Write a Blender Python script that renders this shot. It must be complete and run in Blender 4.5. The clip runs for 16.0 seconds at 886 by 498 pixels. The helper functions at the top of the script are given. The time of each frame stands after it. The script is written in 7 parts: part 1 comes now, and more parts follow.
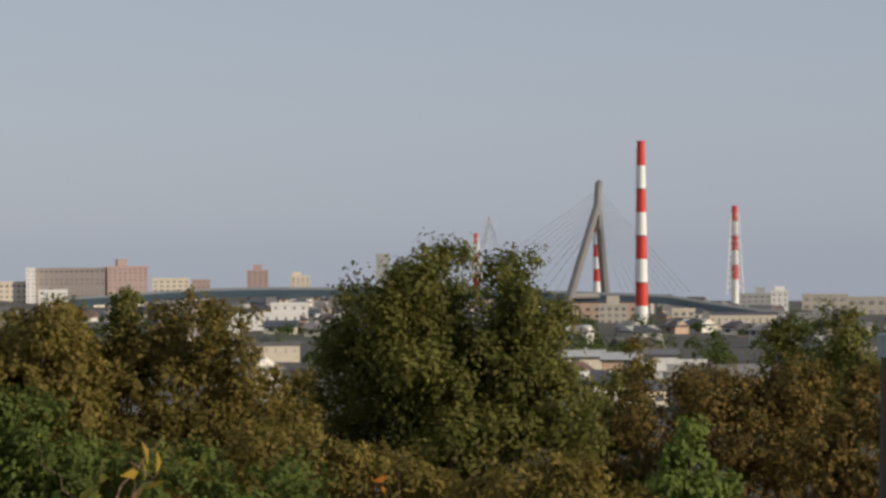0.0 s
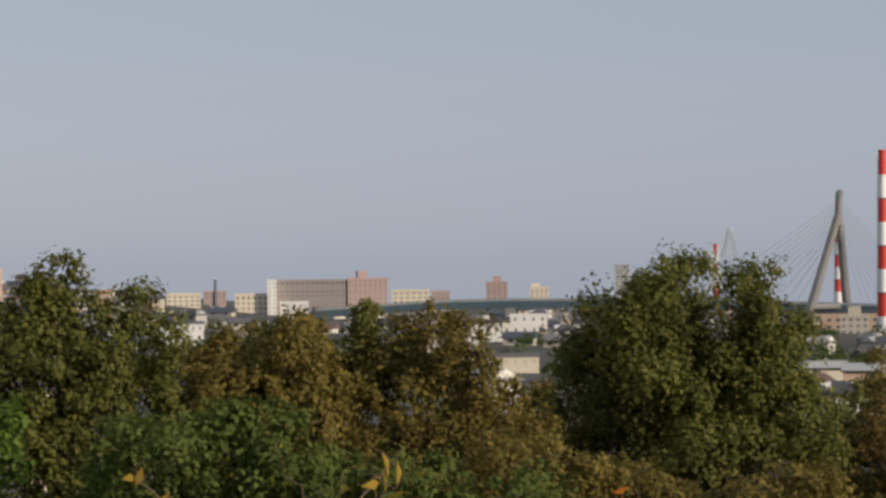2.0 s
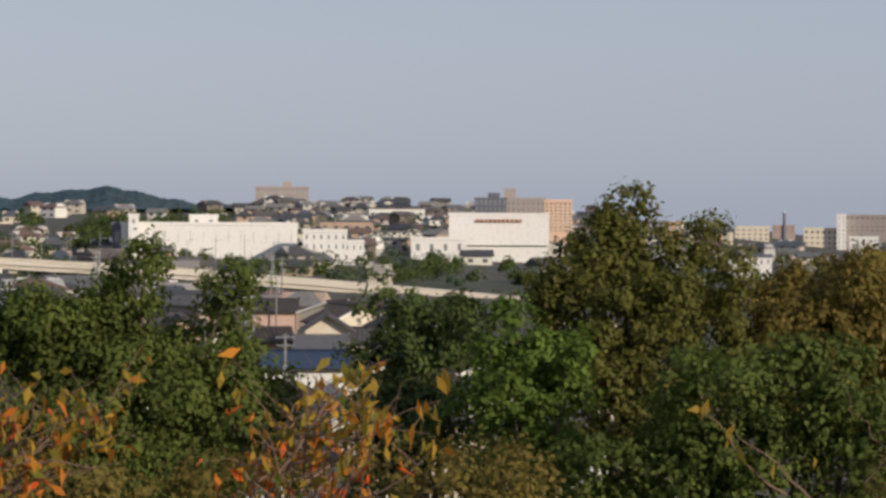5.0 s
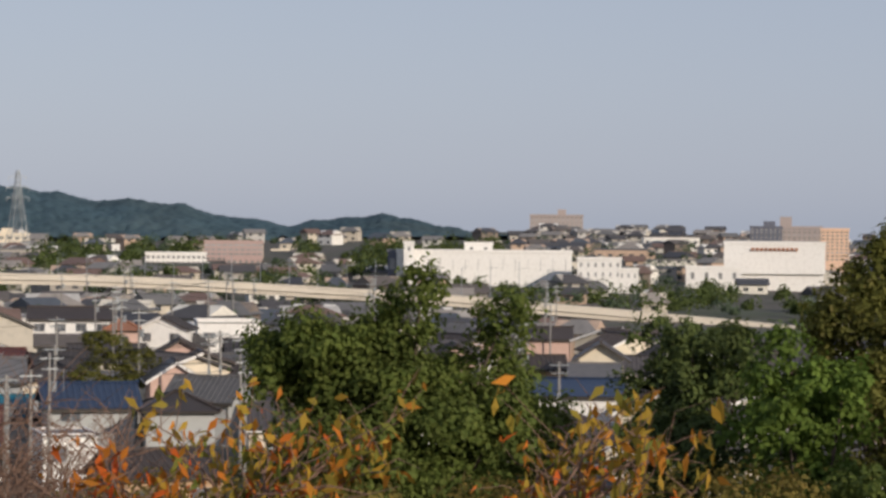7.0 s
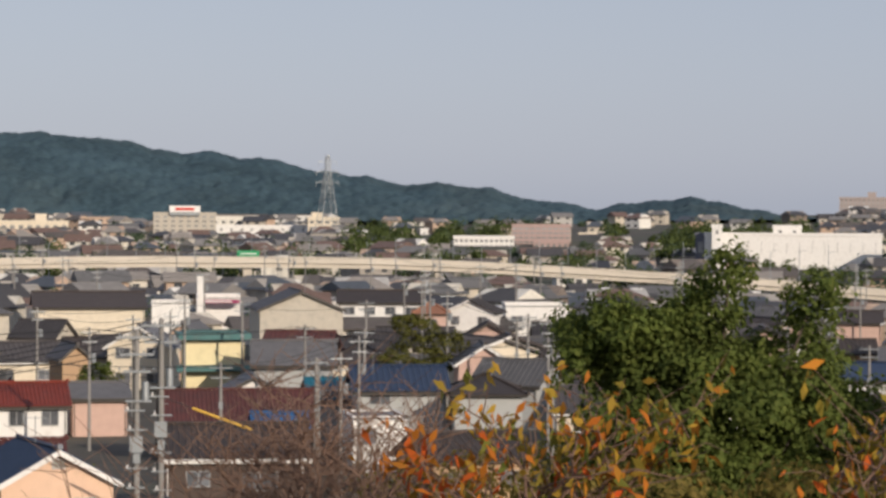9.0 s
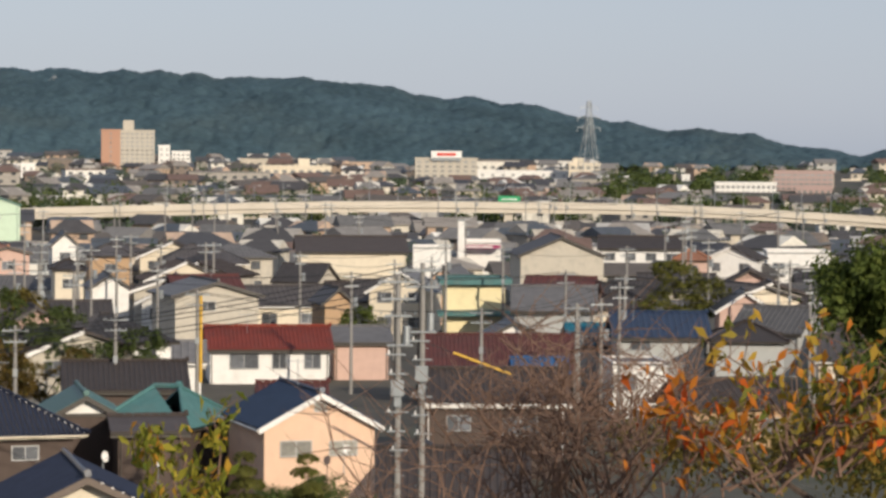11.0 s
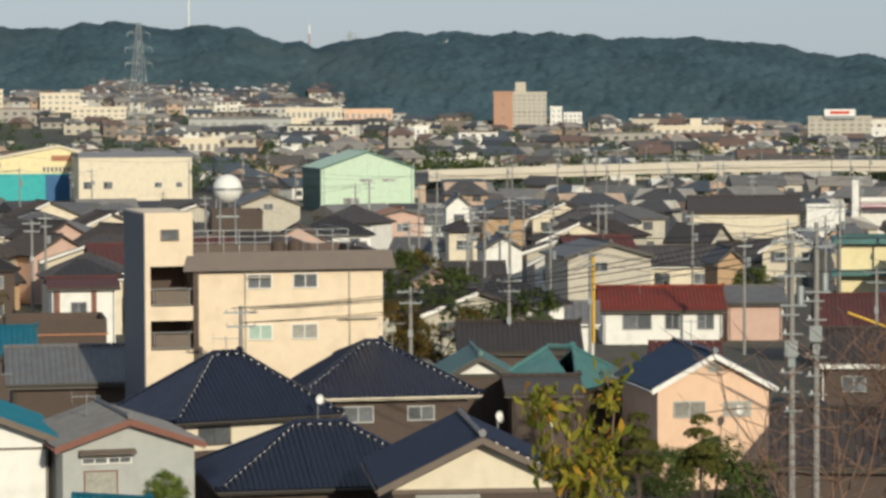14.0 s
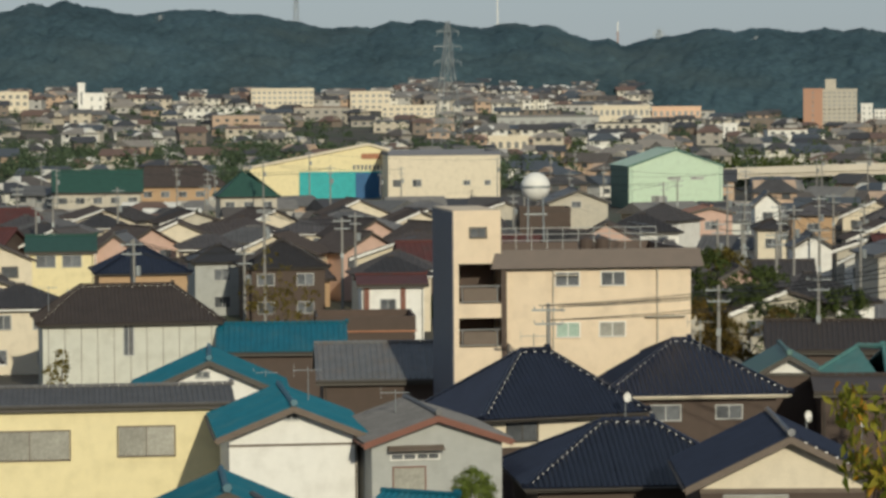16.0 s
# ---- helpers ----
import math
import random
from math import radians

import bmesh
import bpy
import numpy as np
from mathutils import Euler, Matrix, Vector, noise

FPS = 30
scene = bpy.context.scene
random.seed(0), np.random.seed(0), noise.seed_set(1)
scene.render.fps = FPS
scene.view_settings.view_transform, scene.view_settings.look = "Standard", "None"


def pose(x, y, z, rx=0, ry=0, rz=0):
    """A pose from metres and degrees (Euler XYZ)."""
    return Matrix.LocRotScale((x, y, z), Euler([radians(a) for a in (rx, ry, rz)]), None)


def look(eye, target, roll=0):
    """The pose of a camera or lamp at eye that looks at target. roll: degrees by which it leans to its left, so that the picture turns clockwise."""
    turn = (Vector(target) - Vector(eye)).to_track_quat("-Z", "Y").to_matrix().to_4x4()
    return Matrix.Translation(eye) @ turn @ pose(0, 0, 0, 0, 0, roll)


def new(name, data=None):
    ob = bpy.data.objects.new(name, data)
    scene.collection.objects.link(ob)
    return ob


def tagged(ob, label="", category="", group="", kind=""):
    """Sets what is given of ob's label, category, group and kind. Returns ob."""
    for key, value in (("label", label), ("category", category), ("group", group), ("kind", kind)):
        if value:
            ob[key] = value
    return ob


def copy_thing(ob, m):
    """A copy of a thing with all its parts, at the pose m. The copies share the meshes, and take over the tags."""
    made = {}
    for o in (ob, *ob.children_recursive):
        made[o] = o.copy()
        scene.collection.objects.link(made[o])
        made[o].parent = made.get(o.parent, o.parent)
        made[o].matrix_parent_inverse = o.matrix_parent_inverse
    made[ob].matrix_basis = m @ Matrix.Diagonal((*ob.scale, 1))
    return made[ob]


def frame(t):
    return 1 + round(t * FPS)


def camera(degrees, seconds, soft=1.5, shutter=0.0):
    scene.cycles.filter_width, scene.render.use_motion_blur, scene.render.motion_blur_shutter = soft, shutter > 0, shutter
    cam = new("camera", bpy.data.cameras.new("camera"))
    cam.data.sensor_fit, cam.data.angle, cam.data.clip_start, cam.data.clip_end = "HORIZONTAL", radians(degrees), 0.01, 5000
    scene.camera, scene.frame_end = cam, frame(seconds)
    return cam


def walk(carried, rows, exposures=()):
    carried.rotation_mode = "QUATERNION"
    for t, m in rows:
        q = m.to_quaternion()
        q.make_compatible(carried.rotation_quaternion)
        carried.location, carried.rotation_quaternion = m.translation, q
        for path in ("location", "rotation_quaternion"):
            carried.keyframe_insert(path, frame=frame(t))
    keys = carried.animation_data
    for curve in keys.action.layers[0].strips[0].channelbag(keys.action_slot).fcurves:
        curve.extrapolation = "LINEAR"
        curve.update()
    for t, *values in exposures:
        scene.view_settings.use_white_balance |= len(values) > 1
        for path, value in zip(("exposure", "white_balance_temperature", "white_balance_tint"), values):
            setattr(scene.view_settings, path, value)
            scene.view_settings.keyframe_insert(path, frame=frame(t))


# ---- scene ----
cam = camera(17.15, 16.0, soft=3.0)
EYE = 21.0  # height of the lookout's lens above the town


def aim(yaw, pitch, roll):
    return pose(0, 0, EYE, 90 + pitch, 0, yaw) @ pose(0, 0, 0, 0, 0, roll)


# seconds, turn to the left, tilt up, roll
TURNS = [
    (0.0, 0.000, 0.017, -0.339),
    (0.5, -0.290, -0.076, -0.249),
    (1.0, 0.815, -0.187, -0.283),
    (1.5, 2.219, -0.120, -0.279),
    (2.0, 4.655, 0.269, -0.539),
    (2.5, 7.257, -0.317, -0.215),
    (3.0, 8.723, -0.206, -0.214),
    (3.5, 10.988, -0.700, 0.023),
    (4.0, 12.743, -0.898, 0.142),
    (4.2, 13.223, -0.969, 0.168),
    (6.3, 19.312, -0.788, 0.373),
    (6.5, 19.574, -0.765, 0.369),
    (7.0, 21.067, -0.503, 0.416),
    (7.5, 22.334, -0.708, 0.542),
    (8.0, 23.727, -0.708, 0.446),
    (8.5, 24.989, -0.822, 0.442),
    (9.0, 27.057, -0.859, 0.255),
    (9.5, 28.528, -1.191, 0.274),
    (9.7, 29.130, -1.412, 0.317),
    (11.8, 34.014, -2.325, 0.235),
    (12.0, 34.571, -2.493, 0.161),
    (12.5, 35.677, -2.451, -0.032),
    (13.0, 36.896, -2.435, 0.007),
    (13.5, 38.065, -2.490, -0.029),
    (14.0, 39.780, -2.725, -0.271),
    (14.5, 40.830, -2.641, -0.458),
    (15.0, 42.429, -2.621, -0.635),
    (15.5, 44.175, -2.877, -0.447),
    (16.0, 45.784, -2.732, -0.421),
]
walk(cam, [(t, aim(yaw, pitch, roll)) for t, yaw, pitch, roll in TURNS],
     exposures=[(0, 0.0, 6580, 10), (2.5, 0.0, 6530, 11), (4.2, 0.0, 6430, 12), (7.0, 0.02, 6330, 13), (8.5, 0.03, 6400, 14), (9.7, 0.08, 6480, 12), (12.0, 0.2, 6420, 9), (13.2, 0.17, 6400, 6), (14.5, -0.05, 6380, 1), (16.0, -0.3, 6430, 0)])

# ---- light ----
SUN_AZ, SUN_EL = 119.0, 20.0
world = bpy.data.worlds.new("sky")
scene.world = world
world.use_nodes = True
wn = world.node_tree
wn.nodes.clear()
sky = wn.nodes.new("ShaderNodeTexSky")
sky.sky_type = "NISHITA"
sky.sun_disc = False
sky.sun_elevation, sky.sun_rotation = radians(SUN_EL), radians(SUN_AZ)
sky.air_density, sky.dust_density, sky.ozone_density = 1.0, 0.6, 1.0
soften = wn.nodes.new("ShaderNodeHueSaturation")
soften.inputs["Saturation"].default_value = 0.55
wbg = wn.nodes.new("ShaderNodeBackground")
wbg.inputs["Strength"].default_value = 0.11
wout = wn.nodes.new("ShaderNodeOutputWorld")
wn.links.new(sky.outputs[0], soften.inputs["Color"])
hazy = wn.nodes.new("ShaderNodeMix")
hazy.data_type = "RGBA"
hazy.inputs[0].default_value = 0.72
hazy.inputs[7].default_value = (2.84, 3.33, 4.38, 1)  # the even grey-blue of a hazy afternoon
wn.links.new(soften.outputs[0], hazy.inputs[6])
wn.links.new(hazy.outputs[2], wbg.inputs["Color"])
wn.links.new(wbg.outputs[0], wout.inputs[0])
sun_data = bpy.data.lights.new("sun", "SUN")
sun_data.energy, sun_data.angle, sun_data.color = 3.7, radians(0.6), (1.0, 0.885, 0.72)
sun_lamp = new("sun", sun_data)
sa, se = radians(SUN_AZ), radians(SUN_EL)
sun_lamp.matrix_world = look((300 * math.sin(sa) * math.cos(se), 300 * math.cos(sa) * math.cos(se), 300 * math.sin(se)), (0, 0, 0))

# ---- materials ----
MATS = {}


def mat(name, color, rough=0.8, vary=0.18, scale=1.5, fine=14.0, bump=0.2, metal=0.0, each=0.0, dirt=None, dirt_amount=0.0, spec=0.4):
    """A surface with broad stains and fine grain, in metres; each: how much one object differs from the next."""
    if name in MATS:
        return MATS[name]
    m = bpy.data.materials.new(name)
    m.use_nodes = True
    nt = m.node_tree
    n, l = nt.nodes, nt.links
    bsdf = n["Principled BSDF"]
    geo = n.new("ShaderNodeTexCoord")
    big, small = n.new("ShaderNodeTexNoise"), n.new("ShaderNodeTexNoise")
    big.inputs["Scale"].default_value, big.inputs["Detail"].default_value = scale, 4
    small.inputs["Scale"].default_value, small.inputs["Detail"].default_value = fine, 3
    l.new(geo.outputs["Object"], big.inputs["Vector"])
    l.new(geo.outputs["Object"], small.inputs["Vector"])
    add = n.new("ShaderNodeMath")
    add.operation = "ADD"
    l.new(big.outputs["Fac"], add.inputs[0])
    l.new(small.outputs["Fac"], add.inputs[1])
    ramp = n.new("ShaderNodeMapRange")
    ramp.inputs["From Min"].default_value, ramp.inputs["From Max"].default_value = 0.65, 1.35
    ramp.inputs["To Min"].default_value, ramp.inputs["To Max"].default_value = 1 - vary, 1 + vary
    l.new(add.outputs[0], ramp.inputs["Value"])
    hsv = n.new("ShaderNodeHueSaturation")
    hsv.inputs["Color"].default_value = (*color, 1)
    value = ramp.outputs[0]
    if each:
        info = n.new("ShaderNodeObjectInfo")
        er = n.new("ShaderNodeMapRange")
        er.inputs["To Min"].default_value, er.inputs["To Max"].default_value = 1 - each, 1 + each
        l.new(info.outputs["Random"], er.inputs["Value"])
        mul = n.new("ShaderNodeMath")
        mul.operation = "MULTIPLY"
        l.new(value, mul.inputs[0])
        l.new(er.outputs[0], mul.inputs[1])
        value = mul.outputs[0]
    l.new(value, hsv.inputs["Value"])
    out = hsv.outputs[0]
    if dirt:
        st = n.new("ShaderNodeTexNoise")
        st.inputs["Scale"].default_value, st.inputs["Detail"].default_value = scale * 0.6, 8
        l.new(geo.outputs["Object"], st.inputs["Vector"])
        sr = n.new("ShaderNodeMapRange")
        sr.inputs["From Min"].default_value, sr.inputs["From Max"].default_value = 0.5, 0.72
        sr.inputs["To Max"].default_value = dirt_amount
        l.new(st.outputs["Fac"], sr.inputs["Value"])
        mix = n.new("ShaderNodeMix")
        mix.data_type = "RGBA"
        mix.inputs[7].default_value = (*dirt, 1)
        l.new(sr.outputs[0], mix.inputs[0])
        l.new(out, mix.inputs[6])
        out = mix.outputs[2]
    l.new(out, bsdf.inputs["Base Color"])
    bsdf.inputs["Roughness"].default_value, bsdf.inputs["Metallic"].default_value = rough, metal
    bsdf.inputs["Specular IOR Level"].default_value = spec
    if bump:
        bp = n.new("ShaderNodeBump")
        bp.inputs["Strength"].default_value, bp.inputs["Distance"].default_value = bump, 0.03
        l.new(small.outputs["Fac"], bp.inputs["Height"])
        l.new(bp.outputs[0], bsdf.inputs["Normal"])
    MATS[name] = m
    return m


def leaf_mat(name, a, b, c=None, clear=0.25, calm=0.4):
    """Leaves that differ one from the next, and let some light through; c: a rarer colour."""
    m = bpy.data.materials.new(name)
    m.use_nodes = True
    nt = m.node_tree
    n, l = nt.nodes, nt.links
    bsdf, out = n["Principled BSDF"], n["Material Output"]
    geo = n.new("ShaderNodeNewGeometry")
    ramp = n.new("ShaderNodeValToRGB")
    e = ramp.color_ramp.elements
    mid = [(p + q) / 2 for p, q in zip(a, b)]
    a, b = [tuple(p + calm * (m_ - p) for p, m_ in zip(v, mid)) for v in (a, b)]
    e[0].color, e[1].color = (*a, 1), (*b, 1)
    if c:
        k = e.new(0.86)
        k.color = (*b, 1)
        e[2].color = (*c, 1)
    l.new(geo.outputs["Random Per Island"], ramp.inputs[0])
    co = n.new("ShaderNodeTexCoord")
    patch = n.new("ShaderNodeTexNoise")
    patch.inputs["Scale"].default_value, patch.inputs["Detail"].default_value = 1.3, 3
    l.new(co.outputs["Object"], patch.inputs["Vector"])
    pr = n.new("ShaderNodeMapRange")
    pr.inputs["From Min"].default_value, pr.inputs["From Max"].default_value = 0.3, 0.7
    pr.inputs["To Min"].default_value, pr.inputs["To Max"].default_value = 0.8, 1.5
    l.new(patch.outputs["Fac"], pr.inputs["Value"])
    hsv = n.new("ShaderNodeHueSaturation")
    l.new(ramp.outputs[0], hsv.inputs["Color"])
    l.new(pr.outputs[0], hsv.inputs["Value"])
    l.new(hsv.outputs[0], bsdf.inputs["Base Color"])
    bsdf.inputs["Roughness"].default_value = 0.75
    bsdf.inputs["Specular IOR Level"].default_value = 0.2
    tr = n.new("ShaderNodeBsdfTranslucent")
    l.new(hsv.outputs[0], tr.inputs["Color"])
    mix = n.new("ShaderNodeMixShader")
    mix.inputs[0].default_value = clear
    l.new(bsdf.outputs[0], mix.inputs[1])
    l.new(tr.outputs[0], mix.inputs[2])
    l.new(mix.outputs[0], out.inputs["Surface"])
    MATS[name] = m
    return m


# far panes paled: the haze before them is put into the glass colour
HAZEPANE = mat("hazed_far_glass", (0.24, 0.235, 0.225), 0.3, 0.3, 0.3, 2, 0.0, each=0.4, spec=0.6)
CURTAIN = mat("curtained_glass", (0.31, 0.295, 0.255), 0.25, 0.25, 1.2, 6, 0.03, each=0.25, spec=0.6)
GREENPANE = mat("green_curtained_glass", (0.36, 0.46, 0.38), 0.25, 0.2, 1.2, 6, 0.03, spec=0.6)
RUSSET = mat("russet_trim", (0.20, 0.085, 0.06), 0.7, 0.15)
PALEROOF = mat("pale_grey_roof", (0.42, 0.42, 0.40), 0.6, 0.15, dirt=(0.25, 0.25, 0.24), dirt_amount=0.4)
ENDWALL = mat("red_brown_end_wall", (0.44, 0.25, 0.17), 0.8, 0.08)
GLASS = mat("window_glass", (0.125, 0.13, 0.14), 0.12, 0.3, 0.6, 3, 0.03, each=0.5, spec=0.7)
ALU = mat("aluminium_frame", (0.42, 0.42, 0.41), 0.4, 0.08, metal=0.6)
DARKFRAME = mat("bronze_frame", (0.07, 0.06, 0.05), 0.45, 0.08)
WHITE = mat("white_paint", (0.78, 0.75, 0.70), 0.6, 0.06, dirt=(0.42, 0.38, 0.33), dirt_amount=0.25)
CREAM = mat("cream_stucco", (0.70, 0.61, 0.47), 0.85, 0.06, dirt=(0.42, 0.35, 0.27), dirt_amount=0.3)
APRICOT = mat("apricot_stucco", (0.74, 0.595, 0.435), 0.85, 0.06, dirt=(0.45, 0.35, 0.26), dirt_amount=0.3)
PEACH = mat("peach_stucco", (0.74, 0.50, 0.35), 0.85, 0.06, dirt=(0.45, 0.32, 0.24), dirt_amount=0.25)
YELLOW = mat("yellow_stucco", (0.78, 0.67, 0.40), 0.85, 0.06, dirt=(0.45, 0.38, 0.2), dirt_amount=0.25)
GREYW = mat("grey_siding", (0.40, 0.40, 0.38), 0.8, 0.08, dirt=(0.24, 0.23, 0.21), dirt_amount=0.35)
PALEWALL = mat("weathered_white_boards", (0.58, 0.57, 0.50), 0.8, 0.07, dirt=(0.36, 0.34, 0.28), dirt_amount=0.35)
GREIGE = mat("mortar_grey_wall", (0.50, 0.45, 0.37), 0.88, 0.09, dirt=(0.28, 0.26, 0.23), dirt_amount=0.4)
TANW = mat("tan_tile_wall", (0.37, 0.31, 0.285), 0.8, 0.08)
ROSEW = mat("rose_tile_wall", (0.43, 0.305, 0.275), 0.8, 0.08)
DULLRED = mat("dull_red_roof", (0.095, 0.032, 0.028), 0.65, 0.25, 0.8, 12, 0.2, dirt=(0.06, 0.04, 0.035), dirt_amount=0.6)
TEALF = mat("faded_teal_roof", (0.07, 0.17, 0.165), 0.65, 0.22, dirt=(0.12, 0.17, 0.16), dirt_amount=0.5)
BLUES = mat("bright_blue_sheet", (0.02, 0.10, 0.24), 0.5, 0.2)
DARKTRIM = mat("weathered_brown_trim", (0.15, 0.115, 0.09), 0.7, 0.15)
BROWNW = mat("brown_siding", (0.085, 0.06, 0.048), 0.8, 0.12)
ORANGEW = mat("ochre_siding", (0.44, 0.29, 0.17), 0.82, 0.1)
PINKW = mat("pink_siding", (0.56, 0.38, 0.31), 0.82, 0.1)
MINT = mat("mint_metal_siding", (0.50, 0.62, 0.47), 0.55, 0.06, dirt=(0.36, 0.44, 0.34), dirt_amount=0.3)
DGREEN = mat("dark_green_metal", (0.05, 0.13, 0.11), 0.5, 0.1)
SLATEW = mat("slate_grey_panel", (0.125, 0.13, 0.16), 0.6, 0.08)
TILE = mat("blue_black_roof_tile", (0.014, 0.018, 0.034), 0.34, 0.25, 1.2, 12, 0.25, each=0.25, spec=0.5)
TILEM = mat("weathered_dark_roof_tile", (0.062, 0.054, 0.052), 0.55, 0.28, 1.2, 12, 0.25, each=0.5)
TILEB = mat("brown_roof_tile", (0.055, 0.042, 0.036), 0.55, 0.25, 1.2, 12, 0.25, each=0.3)
TILEG = mat("grey_roof_tile", (0.12, 0.115, 0.115), 0.6, 0.25, 1.2, 12, 0.25, each=0.35)
TEAL = mat("teal_roof", (0.010, 0.105, 0.155), 0.5, 0.2, 1.2, 12, 0.2, each=0.2, dirt=(0.06, 0.14, 0.16), dirt_amount=0.4)
REDR = mat("red_roof", (0.20, 0.035, 0.02), 0.6, 0.22, 1.0, 12, 0.2, each=0.2, dirt=(0.1, 0.04, 0.03), dirt_amount=0.5)
ORANGER = mat("orange_roof_tile", (0.34, 0.15, 0.08), 0.6, 0.2, each=0.2)
BLUER = mat("blue_metal_roof", (0.022, 0.036, 0.07), 0.4, 0.15, each=0.2)
GREENR = mat("green_roof", (0.028, 0.075, 0.058), 0.55, 0.2)
CORR = mat("corrugated_grey", (0.16, 0.16, 0.165), 0.55, 0.2, metal=0.2, dirt=(0.2, 0.14, 0.1), dirt_amount=0.35)
BAND = mat("brown_roof_band", (0.085, 0.055, 0.042), 0.5, 0.15)
CONCRETE = mat("concrete", (0.58, 0.54, 0.46), 0.85, 0.12, 0.4, 9, 0.2, dirt=(0.26, 0.24, 0.21), dirt_amount=0.4)
VIADUCT = mat("pale_viaduct_concrete", (0.63, 0.56, 0.46), 0.85, 0.1, 0.15, 3, 0.1, dirt=(0.45, 0.40, 0.33), dirt_amount=0.3)
POLE = mat("pole_concrete", (0.26, 0.245, 0.225), 0.85, 0.1)
STEEL = mat("galvanised_steel", (0.33, 0.345, 0.345), 0.45, 0.1, metal=0.5)
RED = mat("signal_red_paint", (0.62, 0.05, 0.03), 0.5, 0.1, 0.3)
STACKWHITE = mat("stack_white_paint", (0.80, 0.77, 0.72), 0.5, 0.06, 0.3)
BRIDGE = mat("bridge_concrete", (0.24, 0.23, 0.22), 0.8, 0.12, 0.1)
DECK = mat("bridge_blue_steel", (0.10, 0.15, 0.19), 0.5, 0.15, 0.1)
WIRE = mat("black_cable", (0.03, 0.03, 0.03), 0.5, 0.0, bump=0)
CABLE = mat("stay_cable", (0.30, 0.31, 0.33), 0.5, 0.0, bump=0)
BARK = mat("bark", (0.09, 0.065, 0.05), 0.9, 0.3, 3, 25, 0.5)
TWIG = mat("twig_bark", (0.19, 0.115, 0.08), 0.85, 0.25, 3, 25, 0.3)
EARTH = mat("earth_and_asphalt", (0.085, 0.075, 0.06), 0.95, 0.35, 0.03, 0.4, 0.2, dirt=(0.05, 0.075, 0.03), dirt_amount=0.7)
# distance haze is put into this canopy colour, hence the blue-grey
HAZY_FOREST = mat("hazy_forest_canopy", (0.052, 0.086, 0.102), 0.95, 0.35, 0.02, 0.3, 0.25, dirt=(0.082, 0.106, 0.104), dirt_amount=0.5, spec=0.1)
LEAF_OAK = leaf_mat("oak_leaves", (0.08, 0.086, 0.018), (0.15, 0.145, 0.034), (0.20, 0.17, 0.05), 0.42)
LEAF_BROWN = leaf_mat("turning_leaves", (0.105, 0.09, 0.02), (0.20, 0.15, 0.036), (0.26, 0.18, 0.05), 0.42)
LEAF_RUST = leaf_mat("rusty_leaves", (0.065, 0.06, 0.02), (0.20, 0.13, 0.035), (0.32, 0.20, 0.05), 0.42, 0.15)
LEAF_GREEN = leaf_mat("deep_green_leaves", (0.062, 0.092, 0.018), (0.125, 0.145, 0.032), None, 0.38)
LEAF_VINE = leaf_mat("green_vine_leaves", (0.075, 0.125, 0.02), (0.14, 0.195, 0.035), None, 0.38)
LEAF_LIME = leaf_mat("light_green_leaves", (0.09, 0.125, 0.025), (0.19, 0.23, 0.05), None, 0.4)
LEAF_DARK = leaf_mat("dark_hedge_leaves", (0.034, 0.052, 0.016), (0.095, 0.118, 0.03))
# paler and bluer than near leaves: haze of distance painted into the colour
LEAF_FAR = leaf_mat("hazed_tree_leaves", (0.055, 0.085, 0.05), (0.095, 0.12, 0.065), None, 0.3)
LEAF_CHERRY = leaf_mat("cherry_leaves", (0.13, 0.16, 0.03), (0.44, 0.25, 0.03), (0.62, 0.17, 0.025), 0.4, 0.0)
LEAF_FIRE = leaf_mat("orange_leaves", (0.30, 0.16, 0.02), (0.55, 0.15, 0.02), (0.6, 0.08, 0.02), 0.4, 0.0)

LEAF_YOUNG = leaf_mat("young_cherry_leaves", (0.10, 0.13, 0.018), (0.30, 0.25, 0.03), (0.60, 0.24, 0.03), 0.4, 0.0)

# ---- plan helpers ----
def spot(bearing, dist, z=0.0):
    """A place by its bearing (degrees to the right of the first view) and distance from the lookout."""
    a = radians(bearing)
    return Vector((dist * math.sin(a), dist * math.cos(a), z))


def facing(bearing, dist, z=0.0, turn=0.0):
    """A frame whose x runs to the right across the line of sight and y away from the lookout."""
    return Matrix.Translation(spot(bearing, dist, z)) @ Matrix.Rotation(radians(turn - bearing), 4, "Z")


